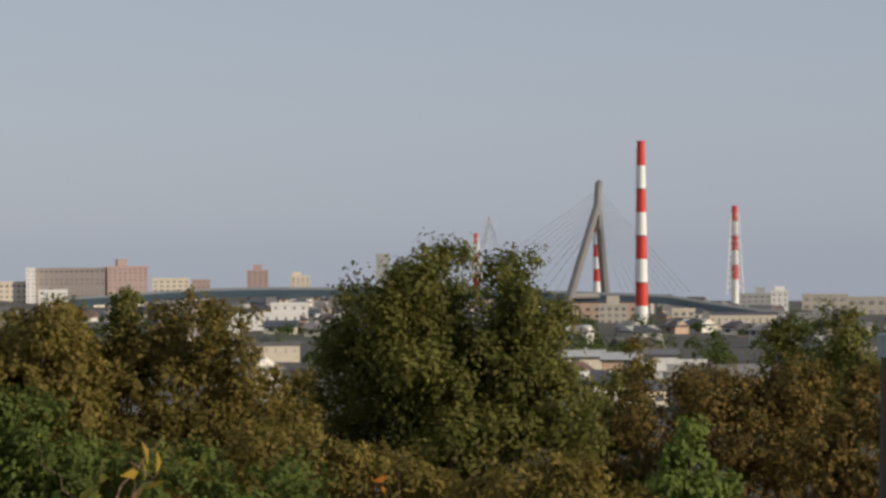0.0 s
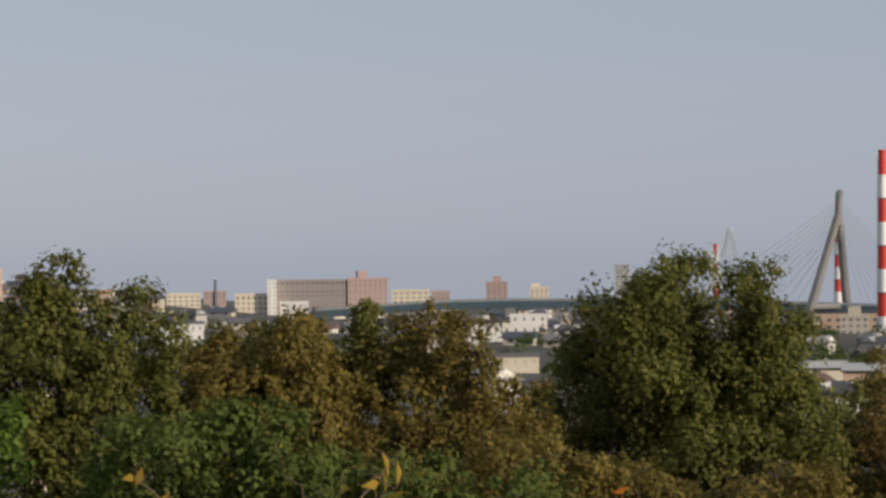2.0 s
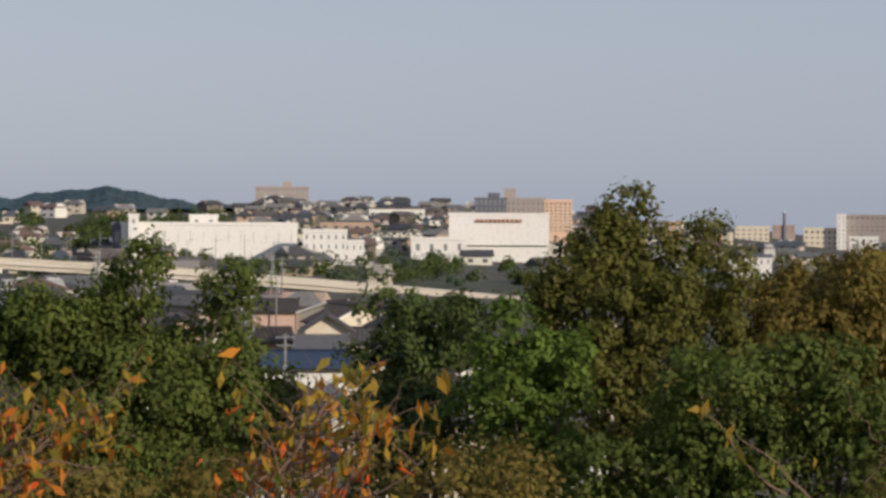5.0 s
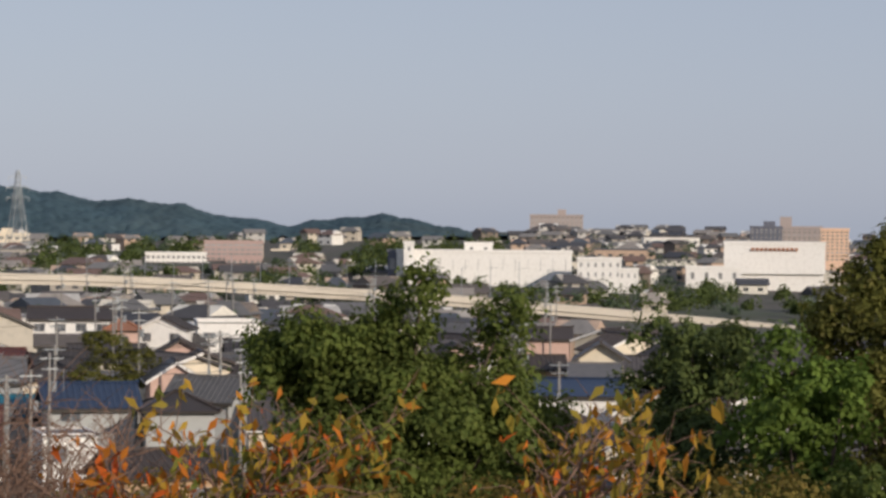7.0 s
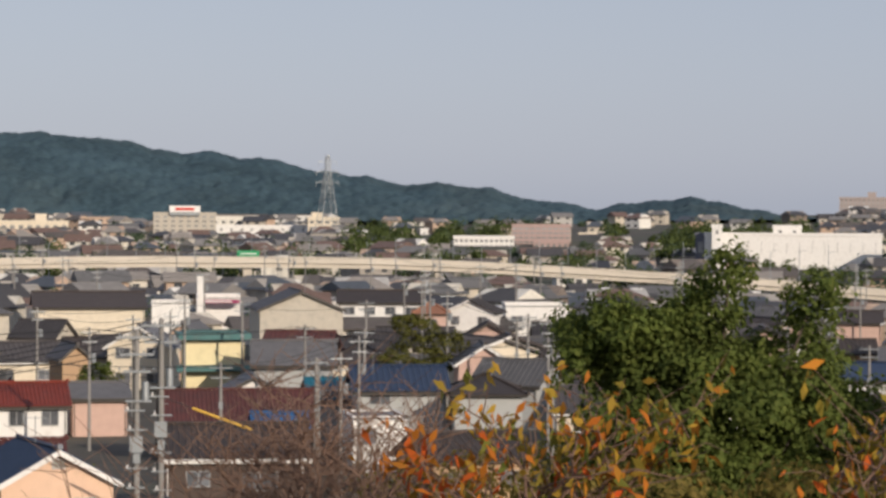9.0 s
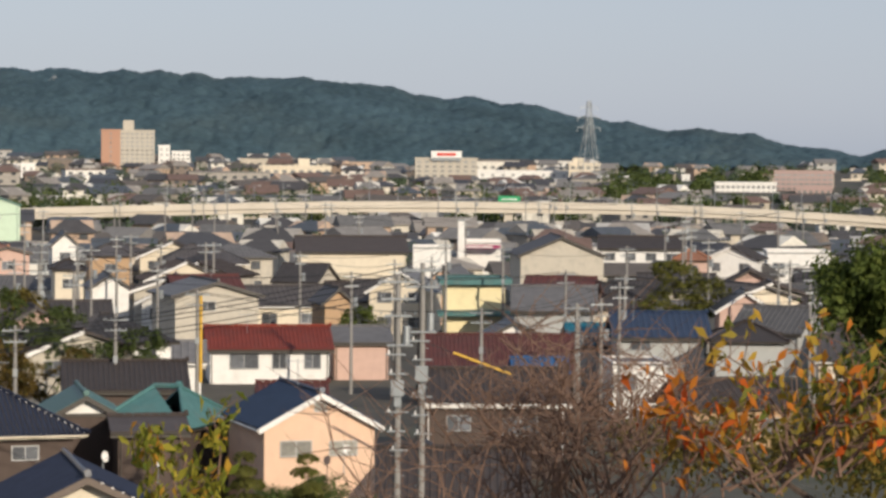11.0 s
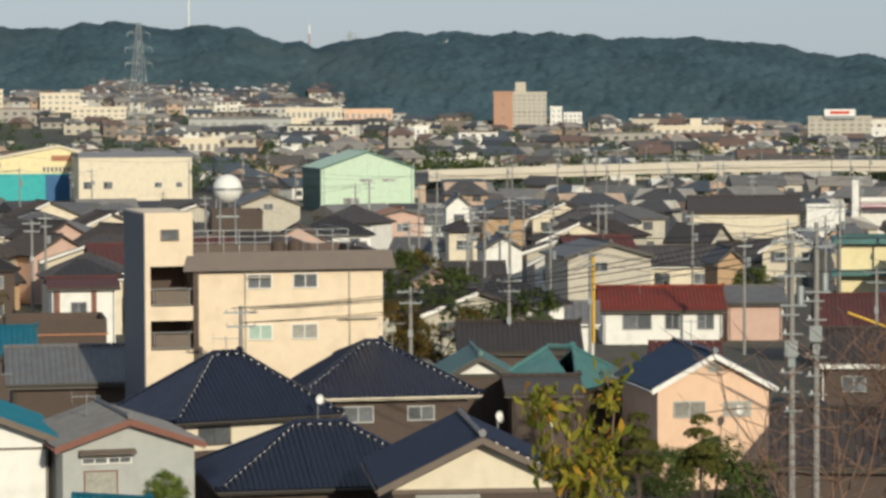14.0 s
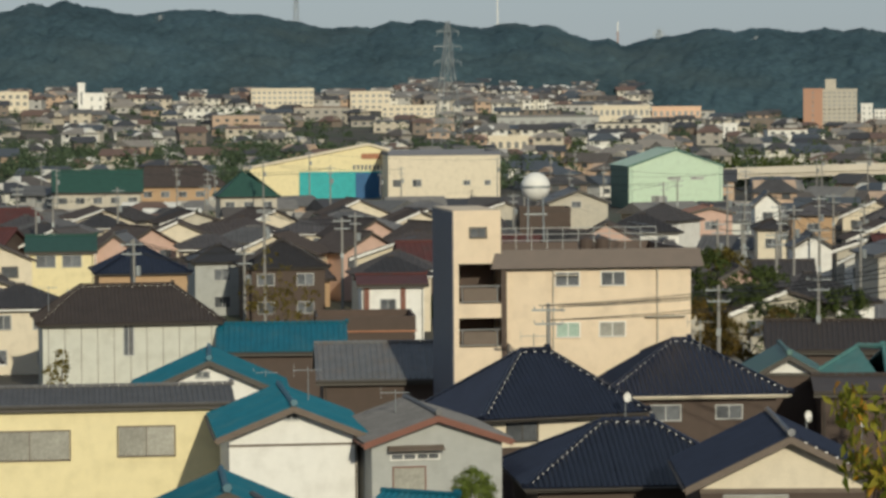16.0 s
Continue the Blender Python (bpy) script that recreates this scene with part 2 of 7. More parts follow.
class Shape:
    """Collects boxes, prisms and tubes for one mesh."""

    def __init__(self):
        self.v, self.f = [], []

    def add(self, verts, faces):
        o = len(self.v)
        self.v += [tuple(p) for p in verts]
        self.f += [tuple(o + i for i in q) for q in faces]
        return self

    def box(self, x0, x1, y0, y1, z0, z1):
        return self.add([(x0, y0, z0), (x1, y0, z0), (x1, y1, z0), (x0, y1, z0), (x0, y0, z1), (x1, y0, z1), (x1, y1, z1), (x0, y1, z1)],
                        [(3, 2, 1, 0), (4, 5, 6, 7), (0, 1, 5, 4), (1, 2, 6, 5), (2, 3, 7, 6), (3, 0, 4, 7)])

    def hexa(self, low, high):
        return self.add(list(low) + list(high), [(3, 2, 1, 0), (4, 5, 6, 7), (0, 1, 5, 4), (1, 2, 6, 5), (2, 3, 7, 6), (3, 0, 4, 7)])

    def extrude(self, outline, y0, y1):
        """An outline of (x, z), counter-clockwise as seen from the front, from y0 back to y1."""
        n = len(outline)
        verts = [(x, y0, z) for x, z in outline] + [(x, y1, z) for x, z in outline]
        faces = [tuple(range(n)), tuple(range(2 * n - 1, n - 1, -1))]
        faces += [(i, i + n, (i + 1) % n + n, (i + 1) % n) for i in range(n)]
        return self.add(verts, faces)

    def tube(self, a, b, ra, rb=None, n=8):
        a, b, rb = Vector(a), Vector(b), ra if rb is None else rb
        d = (b - a).normalized()
        u = d.orthogonal().normalized()
        w = d.cross(u)
        ring = [(math.cos(2 * math.pi * i / n), math.sin(2 * math.pi * i / n)) for i in range(n)]
        verts = [a + ra * (c * u + s * w) for c, s in ring] + [b + rb * (c * u + s * w) for c, s in ring]
        faces = [(i, (i + 1) % n, (i + 1) % n + n, i + n) for i in range(n)] + [tuple(range(n - 1, -1, -1)), tuple(range(n, 2 * n))]
        return self.add(verts, faces)

    def sweep(self, pts, radii, n=5):
        """One connected tube along many points."""
        pts = [Vector(p) for p in pts]
        verts, faces = [], []
        for i, p in enumerate(pts):
            d = (pts[min(i + 1, len(pts) - 1)] - pts[max(i - 1, 0)]).normalized()
            u = d.cross(Vector((0.31, 0.17, 0.94))).normalized()
            w = d.cross(u)
            verts += [p + radii[i] * (math.cos(2 * math.pi * k / n) * u + math.sin(2 * math.pi * k / n) * w) for k in range(n)]
            if i:
                o = (i - 1) * n
                faces += [(o + k, o + (k + 1) % n, o + n + (k + 1) % n, o + n + k) for k in range(n)]
        return self.add(verts, faces)

    def ball(self, c, rx, ry, rz, n=10, m=6):
        verts, faces = [], []
        for j in range(m + 1):
            p = math.pi * j / m
            for i in range(n):
                a = 2 * math.pi * i / n
                verts.append((c[0] + rx * math.sin(p) * math.cos(a), c[1] + ry * math.sin(p) * math.sin(a), c[2] + rz * math.cos(p)))
        for j in range(m):
            for i in range(n):
                faces.append((j * n + i, (j + 1) * n + i, (j + 1) * n + (i + 1) % n, j * n + (i + 1) % n))
        return self.add(verts, faces)

    def mesh(self, name):
        me = bpy.data.meshes.new(name)
        me.from_pydata(self.v, [], self.f)
        me.update()
        return me


def part(name, shape, material, parent=None, label="", smooth=False):
    me = shape.mesh(name) if isinstance(shape, Shape) else shape
    if not me.materials:
        me.materials.append(material)
    if smooth:
        me.polygons.foreach_set("use_smooth", np.ones(len(me.polygons), dtype=bool))
    ob = new(name, me)
    if parent is not None:
        ob.parent = parent
    if label:
        ob["label"] = label
    return ob


def thing(name, m, label, category, group="", kind=""):
    ob = new(name)
    ob.matrix_world = m
    ob.empty_display_size = 0.3
    return tagged(ob, label, category, group, kind)


def quads(name, v):
    """A mesh of loose quads from an array (n, 4, 3)."""
    n = len(v)
    me = bpy.data.meshes.new(name)
    me.vertices.add(4 * n)
    me.vertices.foreach_set("co", v.astype(np.float32).ravel())
    me.loops.add(4 * n)
    me.loops.foreach_set("vertex_index", np.arange(4 * n, dtype=np.int32))
    me.polygons.add(n)
    me.polygons.foreach_set("loop_start", np.arange(0, 4 * n, 4, dtype=np.int32))
    me.update(calc_edges=True)
    me.validate()
    return me


def grid_mesh(name, p):
    """A sheet from an array (rows, columns, 3)."""
    r, c, _ = p.shape
    i = np.arange(r * c).reshape(r, c)
    q = np.stack([i[:-1, :-1], i[:-1, 1:], i[1:, 1:], i[1:, :-1]], -1).reshape(-1, 4)
    me = bpy.data.meshes.new(name)
    me.vertices.add(r * c)
    me.vertices.foreach_set("co", p.astype(np.float32).ravel())
    me.loops.add(4 * len(q))
    me.loops.foreach_set("vertex_index", q.astype(np.int32).ravel())
    me.polygons.add(len(q))
    me.polygons.foreach_set("loop_start", np.arange(0, 4 * len(q), 4, dtype=np.int32))
    me.update(calc_edges=True)
    return me


RNG = np.random.default_rng(7)


def unit(n):
    v = RNG.normal(size=(n, 3))
    return v / np.linalg.norm(v, axis=1, keepdims=True)


def leaves(centres, outward, size, slim=0.5, droop=0.3, loose=0.7):
    """Loose pointed leaves at the centres, facing roughly outward."""
    n = len(centres)
    nor = outward + loose * unit(n)
    nor /= np.linalg.norm(nor, axis=1, keepdims=True)
    along = np.cross(nor, unit(n))
    along[:, 2] -= droop
    along /= np.linalg.norm(along, axis=1, keepdims=True) + 1e-9
    side = np.cross(nor, along)
    s = size * RNG.uniform(0.6, 1.35, (n, 1))
    tip, wide = along * s * 0.5, side * s * slim * 0.5
    bend = nor * s * 0.12
    return np.stack([centres - tip, centres + wide + bend - 0.1 * tip, centres + tip, centres - wide + bend - 0.1 * tip], 1)


def crown_leaves(lobes, clumps, per, spread, size, slim=0.5, seed=1, droop=0.3):
    """Leaves in clumps over the skins of some ellipsoid lobes (x, y, z, rx, ry, rz)."""
    global RNG
    RNG = np.random.default_rng(seed)
    area = np.array([(l[3] * l[5] + l[4] * l[5] + l[3] * l[4]) for l in lobes])
    pick = RNG.choice(len(lobes), clumps, p=area / area.sum())
    lb = np.array(lobes)[pick]
    d = unit(clumps)
    d[:, 2] = np.where(d[:, 2] < -0.45, -d[:, 2], d[:, 2])
    deep = np.where(RNG.random((clumps, 1)) < 0.72, RNG.uniform(0.86, 1.06, (clumps, 1)), RNG.uniform(0.45, 0.86, (clumps, 1)))
    c = lb[:, :3] + d * lb[:, 3:] * deep
    cr = spread * RNG.uniform(0.45, 1.25, clumps)
    k = np.repeat(np.arange(clumps), per)
    dd = unit(len(k))
    p = c[k] + dd * cr[k][:, None] * (RNG.random((len(k), 1)) ** 0.5)
    return leaves(p, 0.55 * dd + 0.75 * d[k] + np.array([0, 0, 0.3]), size, slim, droop, 0.38)

# ---- land ----
# rise of the land over distance, for some bearings
LAND_D = (110, 600, 1000, 1450, 1800, 4800)
LAND = ((-60, (0, 0, 6, 24, 40, 0)), (-46, (0, 0, 6, 20, 30, 0)), (-40, (0, 0, 5, 12, 20, 0)), (-30, (0, 0, 4, 9, 16, 0)), (-20, (0, -1.5, 3, 12, 16, -5)),
        (-14, (0, -4, 0, 10, 14, -15)), (-8, (0, -4, -5, -5, -3, -55)), (0, (0, -6, -7, -6, -5, -60)), (6, (0, -6, -8, -11, -12, -65)), (60, (0, -6, -8, -11, -12, -65)))


def ground_z(x, y):
    """Height of the land: the lookout's slope, the flat town, a rise towards the hills and a fall towards the harbour."""
    d = np.hypot(x, y)
    b = np.degrees(np.arctan2(x, y))
    slope = np.interp(d, [0, 3, 12, 30, 60, 100], [19.2, 19.0, 15.5, 11.5, 5.0, 0.0])
    cols = [np.interp(d, LAND_D, row) for _, row in LAND]
    keys = [k for k, _ in LAND]
    out = slope + cols[0] * (b < keys[0]) + cols[-1] * (b >= keys[-1])
    for i in range(len(keys) - 1):
        f = (b - keys[i]) / (keys[i + 1] - keys[i])
        out = out + np.where((b >= keys[i]) & (b < keys[i + 1]), cols[i] * (1 - f) + cols[i + 1] * f, 0.0)
    return out


rr = np.concatenate([np.linspace(0, 120, 40), np.geomspace(125, 4800, 60)])
aa = np.radians(np.linspace(-180, 180, 181))
R, A = np.meshgrid(rr, aa, indexing="ij")
gx, gy = R * np.sin(A), R * np.cos(A)
ground = part("ground", grid_mesh("ground", np.stack([gx, gy, ground_z(gx, gy)], -1)), EARTH)
tagged(ground, "flat town land below a steep wooded slope", "ground", kind="structure")


def wooded_hill(name, b0, b1, crest, dist, depth, tree, seed, label, res=0.045):
    """A ridge under trees: crest gives (bearing, height) pairs; each tree is a rounded bump."""
    rng = np.random.default_rng(seed)
    bs = np.arange(b0, b1, res)
    ds = np.arange(dist, dist + depth, 4.0)
    cb, ch = np.array([c[0] for c in crest]), np.array([c[1] for c in crest])
    D, Bm = np.meshgrid(ds, bs, indexing="ij")
    k = np.clip((D - dist) / (depth * 0.75), 0, 1)
    x, y = D * np.sin(np.radians(Bm)), D * np.cos(np.radians(Bm))
    base = ground_z(x, y)
    h = np.interp(Bm, cb, ch)
    top = base * (1 - k ** 0.8) + h * np.sin(k * math.pi / 2) ** 0.9
    top -= np.clip((D - dist) / depth - 0.8, 0, 1) * 60
    bump = np.zeros_like(top)
    n = int((b1 - b0) * depth * dist * 0.0175 / (tree * tree) * 1.5)
    for tb, td, tr, th in zip(rng.uniform(b0, b1, n), rng.uniform(dist, dist + depth, n), tree * rng.uniform(0.5, 1.1, n), tree * rng.uniform(0.4, 0.95, n)):
        i0, i1 = np.searchsorted(ds, [td - tr, td + tr])
        w = math.degrees(tr / td)
        j0, j1 = np.searchsorted(bs, [tb - w, tb + w])
        if i1 <= i0 or j1 <= j0:
            continue
        q = ((D[i0:i1, j0:j1] - td) / tr) ** 2 + ((Bm[i0:i1, j0:j1] - tb) / w) ** 2
        bump[i0:i1, j0:j1] = np.maximum(bump[i0:i1, j0:j1], 0.62 * th * np.sqrt(np.clip(1 - q, 0, 1)))
    bump += rng.uniform(-0.5, 0.5, bump.shape) * tree * 0.07
    swell = np.interp(Bm, np.arange(b0 - 1, b1 + 1, 0.35), rng.uniform(-3.0, 1.5, len(np.arange(b0 - 1, b1 + 1, 0.35))))
    top += (swell + 1.5) * k
    ob = part(name, grid_mesh(name, np.stack([x, y, top + bump], -1)), HAZY_FOREST, smooth=True)
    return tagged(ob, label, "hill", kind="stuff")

# ---- houses ----
TAKEN = []  # bearing, distance, width, depth, base and eave of what stands


def roof_plane(s, poly, thick, rib, up=0.035):
    """A sloping roof plane: poly runs along the eave, then up and round; ribs of tile or metal run down the slope."""
    p = [Vector(q) for q in poly]
    u = (p[1] - p[0]).normalized()
    nor = u.cross(p[2] - p[1]).normalized()
    if nor.z < 0:
        nor = -nor
    v = nor.cross(u)
    if v.z < 0:
        v = -v
    n = len(p)
    flat = [((q - p[0]).dot(u), (q - p[0]).dot(v)) for q in p]
    a0, a1 = min(q[0] for q in flat), max(q[0] for q in flat)
    marks = {round(q[0], 4) for q in flat}
    if rib:
        k = max(2, int((a1 - a0) / rib))
        for j in range(k):
            c = a0 + (j + 0.5) * (a1 - a0) / k
            marks |= {round(c - rib * 0.24, 4), round(c, 4), round(c + rib * 0.24, 4)}
    cols = []
    for m in sorted(marks):
        c = min(max(m, a0 + 1e-4), a1 - 1e-4)
        hits = []
        for i in range(n):
            (xa, ya), (xb, yb) = flat[i], flat[(i + 1) % n]
            if (xa - c) * (xb - c) < 0:
                hits.append(ya + (yb - ya) * (c - xa) / (xb - xa))
        if len(hits) < 2:
            continue
        cols.append((c, min(hits), max(hits)))
    verts, faces = [], []
    for j, (c, lo, hi) in enumerate(cols):
        lift = up * 2 if rib and any(abs(c - (a0 + (q + 0.5) * (a1 - a0) / k)) < 0.002 for q in range(k)) else 0.0
        for y, z in ((lo, lift), (hi, lift), (hi, -thick), (lo, -thick)):
            verts.append(p[0] + u * c + v * y + nor * z)
        if j:
            o = 4 * (j - 1)
            faces += [(o + q, o + 4 + q, o + 4 + (q + 1) % 4, o + (q + 1) % 4) for q in range(4)]
    o = 4 * (len(cols) - 1)
    faces += [(0, 1, 2, 3), (o + 3, o + 2, o + 1, o)]
    s.add(verts, faces)
    return s


def slope(ob, material, poly, thick, rib):
    """One slope of a roof, as a part of its own."""
    return part("roof_slope", roof_plane(Shape(), poly, thick, rib), material, ob)


def ridge_run(ob, a, b, size, material, mortar=False):
    """A row of ridge tiles from a to b, with white mortar between them where it shows."""
    a, b = Vector(a), Vector(b)
    n = max(2, int((b - a).length / 0.45))
    s = Shape()
    for i in range(n):
        p, q = a.lerp(b, i / n), a.lerp(b, (i + 0.93) / n)
        s.tube(p + Vector((0, 0, 0.05)), q + Vector((0, 0, 0.05)), size, size * 0.92, 6)
    s.tube(b - (b - a).normalized() * 0.12 + Vector((0, 0, 0.1)), b + (b - a).normalized() * 0.12 + Vector((0, 0, 0.14)), size * 1.5, size * 1.3, 6)
    tagged(part("ridge_tiles", s, material, ob), kind="stuff")
    if mortar:
        m = Shape()
        for i in range(n):
            p = a.lerp(b, (i + 0.5) / n)
            m.box(p.x - 0.06, p.x + 0.06, p.y - 0.13, p.y + 0.13, p.z - 0.06, p.z + 0.03)
        tagged(part("ridge_mortar", m, WHITE, ob, "white mortar dabs under the ridge tiles"), kind="stuff")


def window(ob, x, z, w, h, y=0.0, frame_mat=None, panes=2, side=0, glass=None):
    """A sliding window in the front wall at y; side: -1 or 1 puts it into a side wall at x, along y."""
    fm = frame_mat or ALU
    f = Shape()
    t = 0.06
    f.box(-w / 2 - t, w / 2 + t, -0.05, 0.02, h / 2, h / 2 + t)
    f.box(-w / 2 - t, w / 2 + t, -0.09, 0.02, -h / 2 - t, -h / 2)
    f.box(-w / 2 - t, -w / 2, -0.05, 0.02, -h / 2, h / 2)
    f.box(w / 2, w / 2 + t, -0.05, 0.02, -h / 2, h / 2)
    for i in range(1, panes):
        c = -w / 2 + w * i / panes
        f.box(c - 0.025, c + 0.025, -0.04, 0.02, -h / 2, h / 2)
    win = part("window", f, fm, ob)
    win.matrix_basis = Matrix.Translation((x, y - 0.012, z)) if not side else Matrix.Translation((x + 0.012 * side, y, z)) @ Matrix.Rotation(radians(90 * side), 4, "Z")
    for i in range(panes):
        c0, c1 = -w / 2 + w * i / panes + 0.02, -w / 2 + w * (i + 1) / panes - 0.02
        part("pane", Shape().box(c0, c1, -0.014, -0.002, -h / 2 + 0.01, h / 2 - 0.01), glass or GLASS, win)
    return win


def house(kind, b, d, w, dp, e, r, base, turn, wall, roof, label, wins=(), name="house", over=0.45, ridge=None, rib=0.0, mortar=False, trim=None, low=None, category="house", gable=None, drop=0.0, group="", glass=None, frames=None):
    """kind: front (gable to the street), side (ridge along the street), hip or flat. e and r: height of eave and ridge
    over the base.
    low: (material, height) of a darker wall below, as painted-in shade; gable: material of the gable triangle."""
    ob = thing(name, facing(b, d, base, turn), label, category, group)
    TAKEN.append((b, d, w, dp, base, e))
    h, trim = w / 2, trim or DARKFRAME
    body = Shape()
    z0 = low[1] if low else -1.5
    if kind == "front" and not gable:
        body.extrude([(-h, z0), (h, z0), (h, e), (0, r - 0.05), (-h, e)], 0, dp)
    elif kind == "side":
        body.add([(-h, 0, z0), (-h, dp, z0), (-h, dp, e), (-h, dp / 2, r - 0.05), (-h, 0, e), (h, 0, z0), (h, dp, z0), (h, dp, e), (h, dp / 2, r - 0.05), (h, 0, e)],
                 [(0, 1, 2, 3, 4), (9, 8, 7, 6, 5), (0, 4, 9, 5), (1, 6, 7, 2), (2, 7, 8, 3), (3, 8, 9, 4), (0, 5, 6, 1)])
    else:
        body.box(-h, h, 0, dp, z0, e - drop)
    part("wall", body, wall, ob)
    if wall in (BROWNW, GREYW) and d < 215:
        for j in range(int((e - drop - 0.5) / 0.42)):
            part("siding_board", Shape().box(-h, h, -0.013, -0.002, 0.3 + 0.42 * j, 0.66 + 0.42 * j), wall, ob)
    if low:
        part("lower_wall", Shape().box(-h - 0.03, h + 0.03, -0.03, dp + 0.03, -1.5, low[1]), low[0], ob)
    if gable:
        part("gable_wall", Shape().extrude([(-h, e - drop + 0.004), (h, e - drop + 0.004), (h, e), (0, r - 0.05), (-h, e)] if drop else [(-h, e + 0.004), (h, e + 0.004), (0, r - 0.05)], -0.02, dp), gable, ob)
        part("gable_rail", Shape().box(-h - 0.05, h + 0.05, -0.10, -0.02, e - drop - 0.12, e - drop + 0.08), trim, ob)
    s, k, o = Shape(), (r - e) / (h if kind == "front" else dp / 2), over
    th = 0.14
    if kind == "front":
        el, rt = e - k * o + 0.12, r + 0.12
        for sx in (-1, 1):
            slope(ob, roof, [(sx * (h + o), -o, el), (sx * (h + o), dp + o, el), (0, dp + o, rt), (0, -o, rt)], th, rib)
        g = Shape()
        for sx in (-1, 1):
            g.hexa([(sx * (h + o), -o - 0.05, el - 0.34), (0, -o - 0.05, rt - 0.34), (0, -o, rt - 0.34), (sx * (h + o), -o, el - 0.34)],
                   [(sx * (h + o), -o - 0.05, el - 0.02), (0, -o - 0.05, rt - 0.02), (0, -o, rt - 0.02), (sx * (h + o), -o, el - 0.02)])
        part("bargeboard", g, trim, ob)
        ridge_run(ob, (0, dp + o, rt), (0, -o, rt), 0.14, roof)
        for sx in (-1, 1):
            part("gutter", Shape().tube((sx * (h + o + 0.06), -o, el - 0.14), (sx * (h + o + 0.06), dp + o, el - 0.14), 0.06, n=6), trim, ob)
            if mortar and sx > 0:
                ridge_run(ob, (sx * 0.4, -o + 0.12, rt - 0.4 * k), (sx * (h + o - 0.1), -o + 0.12, el + 0.1 * k), 0.09, roof, True)
    elif kind == "side":
        el, rt = e - k * o + 0.12, r + 0.12
        slope(ob, roof, [(-h - o, -o, el), (h + o, -o, el), (h + o, dp / 2, rt), (-h - o, dp / 2, rt)], th, rib)
        slope(ob, roof, [(-h - o, dp + o, el), (h + o, dp + o, el), (h + o, dp / 2, rt), (-h - o, dp / 2, rt)], th, 0)
        ridge_run(ob, (-h - o, dp / 2, rt), (h + o, dp / 2, rt), 0.13, roof, mortar)
        part("gutter", Shape().tube((-h - o, -o - 0.06, el - 0.12), (h + o, -o - 0.06, el - 0.12), 0.065, n=6), trim, ob)
        part("fascia", Shape().box(-h - o, h + o, -o, -o + 0.05, el - 0.36, el - 0.15), trim, ob)
        for sx in (-1, 1):
            part("downpipe", Shape().tube((sx * (h - 0.15), -0.07, el - 0.3), (sx * (h - 0.15), -0.07, -0.5), 0.04, n=5), trim, ob)
    elif kind == "hip":
        el, rt = e - k * o + 0.1, r + 0.1
        q = (ridge if ridge is not None else max(0.6, w - dp)) / 2
        A, B, C, Dd = (-h - o, -o, el), (h + o, -o, el), (h + o, dp + o, el), (-h - o, dp + o, el)
        P, Q = (-q, dp / 2, rt), (q, dp / 2, rt)
        for poly, rb in (((A, B, Q, P), rib), ((B, C, Q), rib), ((Dd, A, P), rib), ((C, Dd, P, Q), 0)):
            slope(ob, roof, poly, th, rb)
        ridge_run(ob, P, Q, 0.17, roof, mortar)
        for corner, top in ((A, P), (B, Q), (C, Q), (Dd, P)):
            ridge_run(ob, top, corner, 0.12, roof, mortar and corner in (A, B))
        part("gutter", Shape().tube((-h - o, -o - 0.05, el - 0.12), (h + o, -o - 0.05, el - 0.12), 0.06, n=6), trim, ob)
        part("soffit", Shape().box(-h - o + 0.1, h + o - 0.1, -o + 0.1, dp + o - 0.1, el - 0.26, el - 0.17), trim, ob)
    else:
        s.box(-h - o * 0.3, h + o * 0.3, -o * 0.3, dp + o * 0.3, e, e + 0.12)
        part("roof", s, roof, ob)
        c = Shape()
        t, ph = 0.16, max(0.25, r - e)
        c.box(-h - 0.05, h + 0.05, -0.05, t, e + 0.12, e + ph).box(-h - 0.05, h + 0.05, dp - t, dp + 0.05, e + 0.12, e + ph)
        c.box(-h - 0.05, -h + t, t, dp - t, e + 0.12, e + ph).box(h - t, h + 0.05, t, dp - t, e + 0.12, e + ph)
        part("parapet", c, trim if trim is not DARKFRAME else wall, ob)
    for x, z, ww, wh in wins:
        if -h < x < h:
            window(ob, x, z, ww, wh, frame_mat=frames, glass=glass)
    return ob


def auto_windows(w, e):
    """Plain rows of sliding windows for a house front."""
    rows = [1.5] if e < 4 else [1.4, 4.2]
    k = max(1, int(w / 3.2))
    return [((i + 0.5) * w / k - w / 2, z, 1.6, 1.1) for i in range(k) for z in rows]

